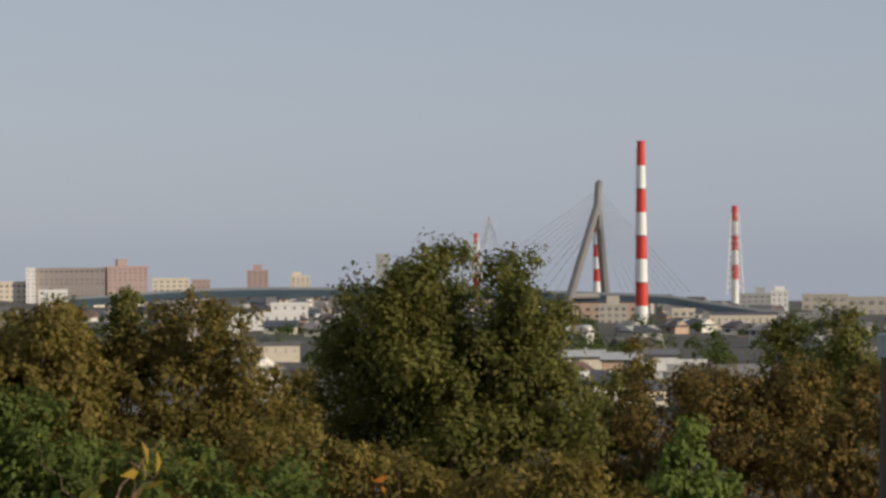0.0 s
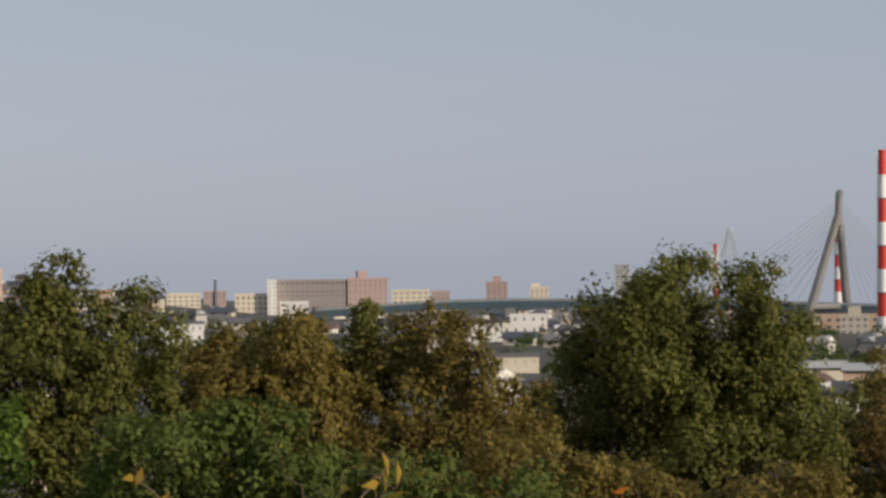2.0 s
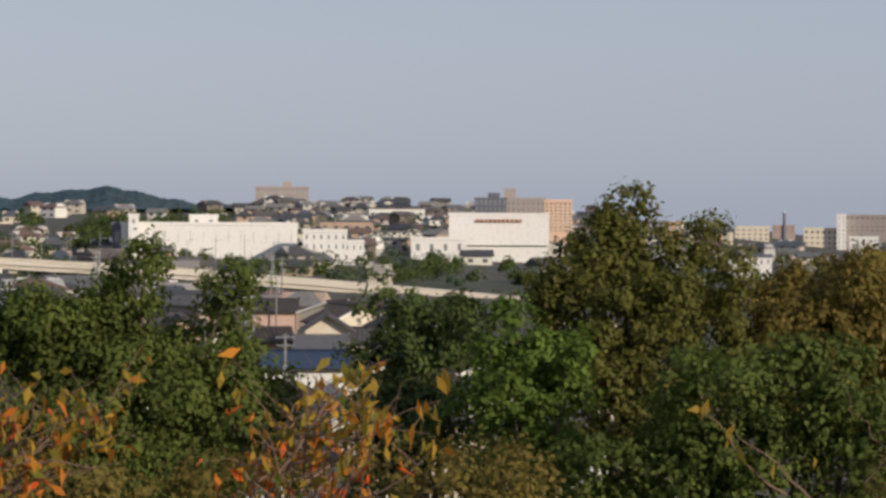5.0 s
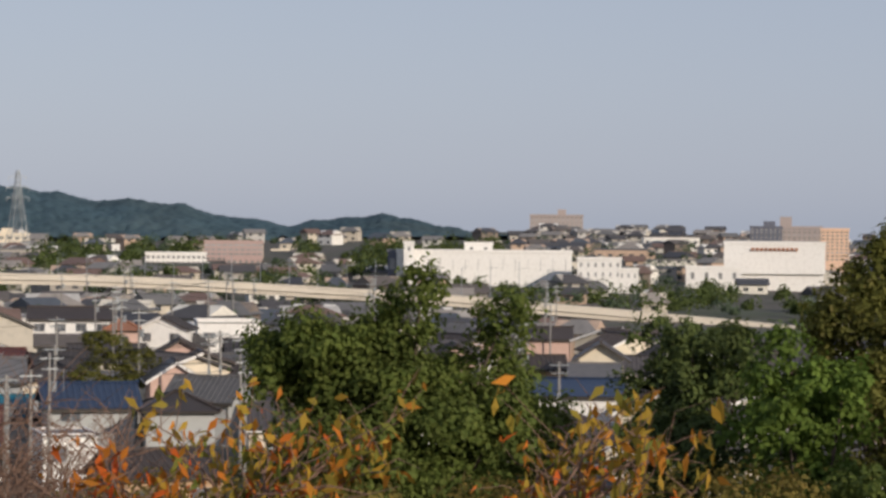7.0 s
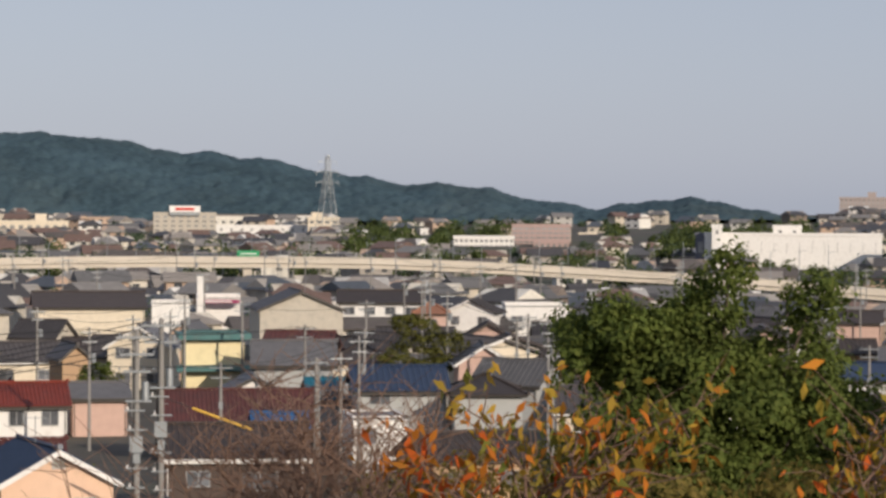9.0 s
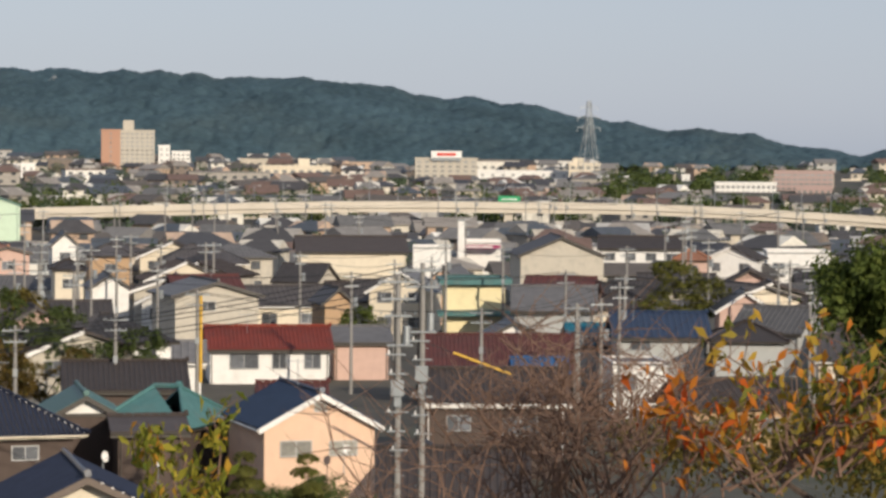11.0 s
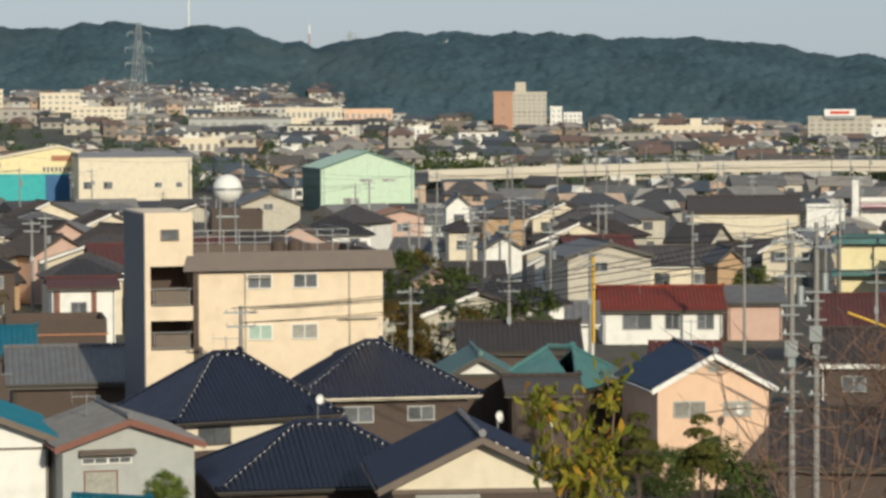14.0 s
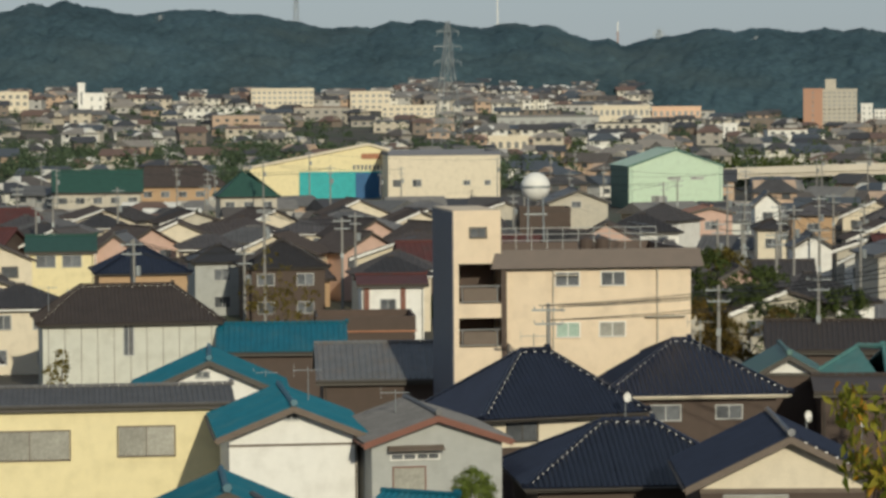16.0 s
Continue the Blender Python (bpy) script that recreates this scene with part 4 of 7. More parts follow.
house("front", -34.52, 161.9, 6.3, 8.5, 5.75, 7.45, 0.00, 15, PEACH, BLUER, "peach stucco house with a dark blue slate gable roof", [(-1.35, 4.45, 1.7, 0.78), (1.35, 4.42, 1.5, 0.72), (0.05, 6.75, 0.62, 0.44)], rib=0.45, trim=WHITE, over=0.4, glass=CURTAIN)
house("front", -36.532, 279.8, 8.12, 10.0, 7.00, 8.18, 0.00, 14, GREIGE, TILEG, "tall grey mortar house with a low gable roof", [(-0.93, 5.95, 1.45, 0.81)])
house("side", -35.502, 261.5, 10.59, 8.0, 3.20, 4.82, 0.00, 4, WHITE, REDR, "single-storey white house with a red tiled roof", [(-2.27, 2.04, 2.51, 1.31), (0.88, 2.04, 1.26, 1.31), (3.83, 2.04, 1.41, 1.31)], rib=0.35)
house("side", -33.710, 266.2, 4.87, 7.0, 3.50, 4.57, 0.00, 4, PINKW, TILEG, "brick-red sided house with a grey roof", [])
cube_house = house("flat", -31.497, 323.1, 6.50, 7.0, 6.00, 6.93, 0.00, 4, YELLOW, GREENR, "pale yellow cube house with a green roof band", [], trim=GREENR)
house("front", -29.809, 391.8, 11.11, 16.0, 7.00, 9.33, -0.02, 6, GREIGE, TILEB, "grey mortar warehouse with a low gable roof", [])
house("side", -33.905, 442.5, 16.29, 12.0, 5.50, 7.52, 0.00, 3, CREAM, TILEB, "long cream warehouse with a dark brown roof", [])
house("flat", -32.353, 443.6, 5.67, 8.0, 6.00, 6.34, 0.00, 0, WHITE, CORR, "white cube-shaped office among other buildings", [])
house("flat", -31.429, 468.3, 6.98, 8.0, 6.00, 6.54, 0.00, 0, WHITE, CORR, "shop with a magenta sign band", [])
house("side", -31.018, 239.7, 12.17, 9.0, 3.20, 5.49, 0.00, 3, BROWNW, DULLRED, "low house with a faded dark red roof", [], rib=0.35)
house("side", -31.086, 186.5, 8.86, 8.0, 5.00, 6.67, 0.00, 3, BROWNW, TILEB, "brown house with a long dark roof and a white gutter", [(1.57, 3.39, 2.15, 1.08), (-2.35, 3.58, 1.43, 0.90)], rib=0.4, trim=WHITE)
house("side", -27.849, 245.9, 7.51, 8.0, 5.60, 7.27, -0.09, 6, GREYW, BLUER, "pale grey house with a blue panelled roof", [(-1.82, 5.01, 1.66, 1.18)], rib=0.5)
house("hip", -26.152, 242.3, 5.60, 8.0, 5.60, 6.86, -0.16, 4, GREYW, TILEB, "house with a dark hip roof", [])
house("front", -26.226, 291.1, 5.22, 8.0, 5.60, 7.28, -0.21, 4, PINKW, TILEB, "pink-white gabled house among other buildings", [], trim=WHITE)
house("side", -25.850, 279.4, 6.57, 8.0, 4.20, 6.25, -0.22, -20, GREYW, TILEG, "house with a grey metal roof", [], rib=0.5)
house("front", -17.971, 369.0, 5.52, 8.0, 5.60, 7.37, -1.24, 0, CREAM, TILEB, "cream gabled house with wide dark eaves", [], over=0.9)
house("side", -18.094, 348.2, 5.67, 8.0, 4.00, 5.35, -1.12, 0, GREIGE, TILEG, "long grey-roofed house among other buildings", [])
flats = house("flat", -42.760, 166.0, 10.70, 11.0, 11.94, 12.96, 0.00, 11, APRICOT, BROWNW, "four-storey cream stucco apartment block with a brown roof band", [(-1.77, 11.35, 1.34, 0.73), (0.85, 11.35, 1.34, 0.73)], frames=WHITE, name="apartment_block", category="apartment block", trim=BAND)
crest = [(-54.95, 70.2), (-54.31, 73.5), (-53.23, 78.5), (-52.69, 77.5), (-51.71, 71.8), (-50.73, 72.7), (-49.42, 71.6), (-48.21, 64.8), (-47.34, 62.3), (-46.24, 67.7), (-45.58, 64.2), (-44.81, 62.4), (-43.82, 65.5), (-42.83, 55.9), (-42.28, 53.4), (-41.19, 58.0), (-40.64, 60.5), (-38.79, 61.2), (-37.28, 59.9), (-35.83, 57.2), (-34.51, 56.1), (-33.08, 51.7), (-32.09, 47.0), (-30.34, 41.8), (-28.93, 34.0), (-27.84, 28.0), (-27.44, 29.0), (-26.22, 27.5), (-25.23, 18.6), (-24.13, 14.0), (-23.47, 18.1), (-22.27, 21.5), (-21.61, 19.6), (-20.96, 13.0), (-19.76, 6.5)]
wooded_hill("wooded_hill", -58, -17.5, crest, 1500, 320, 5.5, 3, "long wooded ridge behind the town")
crown_tree("dark green oak with a broad rounded crown", LEAF_OAK, 0.231, 50.0, [(-0.24, 20.25, 0.96, 0.77), (0.72, 20.15, 0.82, 0.77), (-0.85, 19.95, 0.85, 0.75), (1.25, 19.75, 0.75, 0.80), (-1.11, 19.59, 1.06, 0.82), (0.13, 19.10, 1.54, 1.01), (1.19, 19.09, 0.82, 1.15), (-1.79, 18.63, 0.82, 1.15), (-0.07, 17.66, 2.21, 1.25), (1.76, 17.94, 0.87, 1.25), (-1.59, 20.58, 0.17, 0.15), (1.20, 20.80, 0.21, 0.17)], seed=11)
crown_tree("dark green tree beside the oak", LEAF_OAK, -6.436, 48.0, [(0.16, 19.95, 0.37, 0.42), (0.34, 19.40, 0.65, 0.55), (-0.35, 19.13, 0.55, 0.55)], seed=12)
crown_tree("slope tree with leaves turning brown", LEAF_BROWN, -5.810, 47.0, [(-1.57, 19.49, 0.77, 0.63), (0.67, 19.69, 0.54, 0.59), (1.38, 19.24, 0.54, 0.77), (0.30, 18.80, 1.18, 0.90), (-1.39, 18.36, 1.36, 0.99), (1.56, 18.06, 1.08, 1.08), (-0.06, 17.72, 1.63, 0.81)], seed=13)
crown_tree("rusty brown tree in autumn leaf", LEAF_RUST, 5.176, 55.0, [(0.03, 18.04, 1.06, 0.85), (1.29, 18.04, 0.90, 0.79), (0.44, 17.20, 2.12, 1.06), (-1.34, 17.31, 0.63, 1.16)], seed=14)
crown_tree("green tree at the wood's edge", LEAF_OAK, 7.191, 60.0, [(-0.53, 19.26, 0.40, 0.48), (0.44, 19.14, 0.58, 0.72), (-0.70, 18.58, 0.69, 0.58), (0.66, 18.23, 0.92, 0.92), (-0.03, 17.54, 1.27, 1.04)], seed=15)
crown_tree("thin yellow-green tree on the slope", LEAF_BROWN, 3.752, 62.0, [(0.04, 18.62, 0.45, 0.48), (-0.08, 18.03, 0.60, 0.48)], seed=16, dense=0.6)
crown_tree("dark red-brown tree on the slope", LEAF_RUST, 7.895, 52.0, [(0.32, 18.50, 0.50, 0.45), (0.22, 17.51, 0.75, 1.10), (-0.38, 17.11, 0.70, 0.80)], seed=17)
crown_tree("light green conical sapling", LEAF_LIME, 4.886, 34.0, [(-0.07, 18.85, 0.14, 0.25), (-0.06, 18.52, 0.31, 0.29), (-0.24, 18.23, 0.33, 0.29), (0.20, 18.20, 0.36, 0.27)], seed=18, leaf=0.08, name="sapling")
crown_tree("low brown-green scrub on the slope", LEAF_BROWN, 0.066, 40.0, [(-2.09, 18.03, 1.00, 0.69), (-0.79, 17.72, 0.92, 0.54), (0.83, 17.71, 1.23, 0.46), (2.05, 17.63, 0.69, 0.46)], seed=19, name="bush", category="bush")
crown_tree("tall dark tree with a pointed crown", LEAF_OAK, -11.996, 45.0, [(-0.11, 20.85, 0.43, 0.42), (-0.45, 20.20, 0.65, 0.65), (0.24, 20.03, 0.69, 0.69), (-0.89, 19.59, 0.65, 0.65), (1.10, 20.50, 0.36, 0.33), (1.23, 19.81, 0.56, 0.69), (-0.02, 19.16, 1.30, 0.87), (-1.23, 19.07, 0.39, 0.82), (0.84, 18.73, 1.12, 0.87), (-0.37, 18.21, 1.12, 0.69)], seed=20)
crown_tree("brownish tree among the green ones", LEAF_BROWN, -8.444, 46.0, [(-0.49, 19.39, 0.57, 0.53), (0.57, 19.52, 0.66, 0.62), (-1.02, 19.03, 0.62, 0.71), (0.04, 18.68, 1.24, 0.88), (1.01, 18.68, 0.80, 1.06)], seed=21)
crown_tree("bright green bush under climbing vines", LEAF_VINE, -13.922, 38.0, [(-0.27, 19.08, 0.62, 0.51), (0.42, 18.90, 0.40, 0.40), (-0.42, 18.35, 0.73, 0.73), (0.31, 18.20, 0.55, 0.73), (0.02, 17.55, 0.95, 0.51)], seed=22, name="bush", category="bush")
crown_tree("dark hedge-like bush on the slope", LEAF_DARK, -16.141, 40.0, [(-0.04, 19.29, 0.46, 0.37), (0.57, 19.25, 0.38, 0.35), (-0.19, 18.60, 0.62, 0.58), (0.19, 17.91, 1.00, 0.69), (-0.57, 17.76, 0.69, 0.54)], seed=23, name="bush", category="bush")
crown_tree("green thicket under climbing vines", LEAF_GREEN, -8.059, 36.0, [(-1.04, 18.70, 0.97, 0.62), (0.07, 18.77, 0.69, 0.52), (-1.94, 18.42, 0.55, 0.35), (-1.04, 17.87, 1.18, 0.55), (0.41, 18.08, 0.97, 0.62), (-2.77, 17.73, 0.76, 0.31), (-2.00, 17.66, 0.97, 0.42), (1.72, 17.95, 0.90, 0.62), (2.75, 17.89, 0.83, 0.62)], seed=24, name="bush", category="bush")
crown_tree("dense green tree with two tall tops", LEAF_GREEN, -21.965, 42.0, [(0.35, 20.09, 0.32, 0.37), (0.15, 19.67, 0.53, 0.42), (-0.01, 19.34, 0.65, 0.48), (-1.06, 19.21, 0.89, 0.48), (-0.57, 18.69, 1.37, 0.69), (1.48, 19.51, 0.52, 0.55), (1.29, 18.70, 0.77, 0.65), (-1.82, 18.68, 0.44, 0.53), (-1.46, 19.01, 0.65, 0.48), (-0.49, 19.02, 0.81, 0.53), (0.56, 18.05, 1.62, 0.81), (0.00, 17.24, 2.02, 0.57), (1.86, 17.74, 0.89, 0.73)], seed=25, dense=1.5)
crown_tree("dark green filling bush", LEAF_DARK, -16.220, 46.0, [(-0.30, 19.22, 0.62, 0.40), (0.41, 19.05, 0.62, 0.44), (-0.38, 18.33, 0.80, 0.53)], seed=26, name="bush", category="bush", dense=1.3)
spray("cherry shoot with a few yellow and orange leaves", LEAF_CHERRY, 13.5, (-6.30, 19.70), [(-5.50, 20.14), (-5.15, 20.17), (-5.75, 20.02)], seed=27, per=2, leaf=0.125, thick=0.006, twigs=1, reach=0.16, wob=0.05)
spray("thin cherry shoot with two green leaves", LEAF_YOUNG, 13.5, (-7.10, 19.70), [(-7.95, 20.13), (-6.75, 19.98)], seed=28, per=2, leaf=0.10, thick=0.004, twigs=1, reach=0.14, wob=0.05)
spray("red cherry shoot with drooping leaves", LEAF_CHERRY, 13.5, (-9.048, 19.64), [(-10.75, 20.13), (-10.1, 20.0)], seed=29, per=3, leaf=0.09, thick=0.006, twigs=1, reach=0.2, wob=0.06)
spray("cherry branch with drooping yellow-green leaves", LEAF_CHERRY, 13.5, (-18.909, 19.70), [(-16.794, 20.28), (-17.011, 20.06), (-18.153, 20.01), (-18.910, 20.05), (-15.974, 19.91), (-17.501, 19.98), (-16.630, 20.01), (-19.342, 19.91)], seed=30, per=6, leaf=0.10, twigs=2)
spray("low cherry shoots in orange leaf", LEAF_FIRE, 13.5, (-18.908, 19.45), [(-19.126, 19.91), (-18.369, 19.86), (-17.391, 19.79), (-18.585, 19.75), (-17.826, 19.73), (-19.341, 19.76)], seed=31, per=7, leaf=0.09, twigs=2)
spray("cherry branches full of orange and yellow leaves", LEAF_CHERRY, 13.5, (-24.917, 19.53), [(-26.905, 20.13), (-25.809, 20.00), (-24.713, 19.98), (-23.730, 20.13), (-22.846, 20.00), (-22.080, 20.13), (-21.529, 20.14), (-23.286, 20.00), (-24.161, 19.90), (-26.354, 19.97), (-25.149, 19.90), (-21.962, 19.90), (-22.517, 20.06), (-24.376, 19.74), (-23.059, 19.80)], seed=32, per=9, leaf=0.085, wob=0.15)
spray("cherry shoots in bright orange leaf", LEAF_FIRE, 13.5, (-26.009, 19.45), [(-27.658, 19.87), (-27.003, 19.79), (-26.675, 19.77), (-26.025, 19.92), (-23.945, 20.00), (-22.622, 19.87), (-22.070, 19.82), (-22.953, 19.90), (-27.436, 19.74), (-21.584, 20.15), (-28.197, 19.77)], seed=33, per=7, leaf=0.08)
spray("cherry branches hanging in yellow leaf", LEAF_CHERRY, 13.5, (-18.318, 19.49), [(-17.020, 20.14), (-18.662, 19.96), (-19.098, 19.83), (-18.002, 19.96), (-17.233, 19.91), (-16.468, 19.99), (-15.810, 19.89), (-19.755, 19.75), (-18.218, 19.80), (-17.557, 19.75)], seed=34, per=6, leaf=0.095, twigs=2)
spray("tangle of bare reddish twigs", LEAF_CHERRY, 15.0, (-28.835, 19.16), [(-30.938, 20.02), (-30.386, 19.85), (-29.949, 19.97), (-29.511, 20.05), (-29.070, 20.03), (-28.629, 19.94), (-28.190, 20.03), (-27.745, 19.80), (-27.306, 19.85), (-29.505, 19.74), (-28.515, 19.74), (-27.962, 19.59), (-30.712, 19.65), (-26.972, 19.65), (-30.170, 20.05), (-29.287, 19.85)], seed=35, per=0, twigs=15, thick=0.007, wob=0.4)
spray("bare reddish twigs of a shrub", LEAF_CHERRY, 15.0, (-29.668, 18.75), [(-31.647, 19.78), (-31.099, 19.90), (-30.660, 19.67), (-30.006, 20.02), (-29.677, 19.79), (-29.133, 19.90), (-28.696, 19.79), (-28.264, 19.96), (-27.829, 19.79), (-27.289, 19.91), (-30.439, 19.44), (-28.912, 19.56), (-31.317, 19.55), (-28.042, 19.50), (-29.565, 19.50), (-27.178, 19.62), (-31.975, 19.38), (-32.636, 19.78)], seed=36, per=0, twigs=15, thick=0.007, wob=0.4)
spray("more bare twigs of the same shrub", LEAF_CHERRY, 15.5, (-28.360, 18.68), [(-27.831, 19.99), (-27.396, 19.75), (-29.022, 19.69), (-28.477, 19.57), (-30.003, 19.57), (-30.768, 19.45), (-27.826, 19.51), (-27.176, 19.39), (-29.455, 19.27), (-28.692, 19.21), (-30.329, 19.21), (-31.315, 19.23)], seed=37, per=0, twigs=15, thick=0.006, wob=0.45)
spray("autumn cherry leaves above bare twigs", LEAF_FIRE, 14.0, (-27.171, 19.17), [(-27.506, 20.00), (-27.180, 19.87), (-27.828, 19.84), (-27.340, 19.74)], seed=38, per=7, leaf=0.085)
spray("young cherry in green and yellow leaf", LEAF_YOUNG, 14.0, (-37.050, 19.00), [(-37.985, 19.63), (-37.599, 19.54), (-37.268, 19.66), (-36.716, 19.73), (-37.711, 19.38), (-37.048, 19.46), (-36.441, 19.46), (-36.607, 19.32), (-37.270, 19.29), (-36.718, 19.27)], seed=39, per=24, leaf=0.075, wob=0.12, reach=0.16)
crown_tree("garden pine pruned into round pads", LEAF_OAK, -35.964, 75.0, [(-0.02, 13.05, 0.35, 0.19), (-0.08, 12.70, 0.46, 0.20), (0.07, 12.33, 0.58, 0.26), (-0.02, 11.89, 0.79, 0.36)], seed=40, leaf=0.05, spread=0.06, skirts=False, subs=0, dense=1.6, name="garden_pine", stem=0.06)
crown_tree("garden pine pruned into round pads", LEAF_OAK, -34.740, 75.0, [(-0.02, 12.99, 0.35, 0.19), (-0.07, 12.65, 0.46, 0.20), (0.07, 12.27, 0.58, 0.26), (-0.02, 11.83, 0.79, 0.36)], seed=41, leaf=0.05, spread=0.06, skirts=False, subs=0, dense=1.6, name="garden_pine", stem=0.06)
crown_tree("garden shrub behind the houses", LEAF_DARK, -34.564, 95.0, [(0.27, 9.79, 1.10, 0.46), (-1.19, 9.42, 1.46, 0.55), (1.19, 9.06, 1.10, 0.55)], seed=42, name="bush", category="bush")
viaduct([(-41.2, 690, 5.9), (-39.7, 690, 6.7), (-38.14, 690, 7.29), (-37.26, 690, 7.55), (-35.72, 690, 8.10), (-34.07, 690, 8.47), (-32.42, 690, 8.66), (-30.95, 690, 8.57), (-29.52, 690, 8.57), (-28.20, 690, 8.37), (-27.21, 690, 7.96), (-26.31, 690, 7.53), (-25.23, 690, 6.88), (-24.13, 690, 6.21), (-23.03, 690, 5.40), (-21.82, 690, 4.78), (-20.55, 690, 3.69), (-19.34, 690, 2.45), (-18.13, 690, 1.39), (-16.81, 690, 0.05), (-15.50, 690, -1.22), (-14.30, 690, -2.54), (-13.22, 690, -3.79)], "long pale concrete viaduct on piers")
cable_bridge([(-7.28, 1250, 0.9), (-6.41, 1250, 1.8), (-5.43, 1250, 3.3), (-4.45, 1250, 4.2), (-3.35, 1250, 4.5), (-2.14, 1250, 4.3), (-0.93, 1250, 3.7), (0.72, 1250, 2.8), (2.37, 1250, 2.1), (3.47, 1250, 1.2), (4.35, 1250, 0.4), (5.11, 1250, -2.4), (5.99, 1250, -5.3), (6.75, 1250, -8.1)], (2.99, 1246, 2.1, 49.4, 14.5), "grey cable-stayed bridge with an A-shaped concrete tower")
tapered_stack(3.866, 1020, -6.9, 64.8, 2.30, 1.35, 8, "tall slim chimney in red and white bands", 0)
tapered_stack(5.674, 1500, -2.2, 44.2, 1.90, 1.40, 6, "striped chimney inside a pale steel lattice", 4.2)
tapered_stack(2.999, 1400, -0.3, 35.0, 1.80, 1.40, 6, "distant red and white chimney behind the bridge tower", 0)
tapered_stack(0.641, 1600, 3.2, 26.2, 1.30, 1.00, 5, "short red and white tower behind the trees", 3.2)
lattice_pylon(-45.664, 950, 8.4, 40.8, 7.4, "tall grey lattice power pylon above the roofs", thick=0.75)
lattice_pylon(-29.312, 1150, 7.1, 33.1, 7.5, "grey lattice power pylon by the viaduct", thick=0.75)
lattice_pylon(-51.233, 1640, 49.5, 24.7, 5.0, "faint power pylon on the wooded slope", thick=0.7)
lattice_pylon(-39.683, 1640, 41.7, 18.1, 5.0, "small power pylon on the wooded slope", thick=0.7)
lattice_pylon(-48.604, 1700, 62.9, 24.7, 3.0, "slim mast on the ridge", thick=0.7)
lattice_pylon(-41.559, 1700, 55.0, 10.7, 6.0, "small pylon on the ridge", thick=0.7)
lattice_pylon(0.918, 1700, 21.7, 18.0, 8.0, "faint pylon beyond the trees", thick=0.7)
mast = thing("mast", facing(-44.691, 1760, 68.2), "white mast on the ridge", "mast")
part("pole", Shape().tube((0, 0, -10), (0, 0, 27.6), 0.50, 0.30, 8), STACKWHITE, mast)
part("aerial", Shape().tube((0, 0, 27.6), (0, 0, 31.7), 0.24, 0.05, 6), STACKWHITE, mast)
mast = thing("mast", facing(-42.358, 1760, 59.9), "red and white mast on the ridge", "mast")
part("pole", Shape().tube((0, 0, -10), (0, 0, 6.5), 0.7, 0.5, 8), ROSEW, mast)
part("upper_pole", Shape().tube((0, 0, 6.5), (0, 0, 12.0), 0.5, 0.35, 8), STACKWHITE, mast)
block(-7.252, 1500, 36.1, 12, 16.6, -4.5, -6, TANW, "long brown apartment block with balconies", 8, 14, strip=0.6)
block(-7.994, 1495, 4.6, 12, 16.5, -4.3, 0, WHITE, "white stair block beside the apartments", 8, 2, name="stair_block", strip=0.25)
block(-6.127, 1500, 20.8, 12, 16.1, -3.3, 10, ROSEW, "red-brown apartment block among other buildings", 9, 8, cap=(-0.1, 4.5))
block(-3.612, 1700, 12.4, 12, 11.1, -2.1, 0, ROSEW, "distant brown apartment block", 8, 4, cap=(0, 4))
block(-2.783, 1700, 10.8, 12, 7.8, -2.2, 0, CREAM, "distant cream apartment block", 6, 4, cap=(-0.2, 3))
block(-5.294, 1600, 20.0, 12, 7.0, -1.4, 0, CREAM, "low cream building among other buildings", 3, 6)
block(-4.709, 1600, 9.8, 12, 6.1, -1.4, 0, ROSEW, "small reddish building among other buildings", 3, 4)
block(-1.174, 1650, 7.9, 12, 15.2, 3.0, 0, GREYW, "grey tower block behind the oak", 9, 3)
block(5.827, 1050, 24.0, 20, 5.2, -7.9, 0, CREAM, "long cream warehouse with roof vents", 1, 10, strip=0.2, roof=SLATEW)
block(6.533, 1500, 8.7, 12, 8.0, -9.5, 0, WHITE, "white plant building among other buildings", 3, 3, cap=(0, 3), strip=0.25)
block(7.401, 1500, 23.1, 12, 7.7, -11.1, 0, GREIGE, "grey industrial hall among other buildings", 2, 5)
block(6.015, 1550, 19.4, 12, 6.8, -10.5, 0, GREYW, "grey processing plant among other buildings", 3, 6, cap=(0.2, 4))
block(8.200, 1400, 18.3, 12, 8.5, -11.7, 0, GREIGE, "pale works building among other buildings", 2, 4)
block(-3.517, 1000, 25.0, 12, 2.7, -3.5, 0, WHITE, "low white sheds below the bridge", 1, 8, strip=0.25)
block(-2.995, 1100, 13.8, 12, 4.6, -3.9, 0, WHITE, "white warehouse below the bridge", 2, 4, strip=0.25)
block(-3.355, 700, 13.5, 12, 2.4, -4.0, 0, CREAM, "long cream shed below the trees", 1, 6, strip=0.08, roof=CORR)
house("side", 2.75, 640, 9.0, 7.0, 2.2, 3.3, -4.6, 6, CREAM, PALEROOF, "low cream shed with a pale roof by the water", [(-2.0, 1.2, 1.6, 0.8)])
house("side", 3.45, 620, 8.0, 8.0, 2.0, 3.2, -4.3, -4, PEACH, PALEROOF, "low peach shed with a pale roof by the water", [(1.5, 1.2, 1.6, 0.8)])
house("side", 4.15, 655, 9.5, 7.0, 2.4, 3.4, -5.0, 3, WHITE, CORR, "low white shed with a grey metal roof", [(-2.0, 1.3, 2.2, 0.9)])
block(4.722, 580, 7.8, 12, 2.2, -4.0, 0, GREYW, "grey low shed beside the trees", 1, 5, strip=0.08, roof=WHITE)
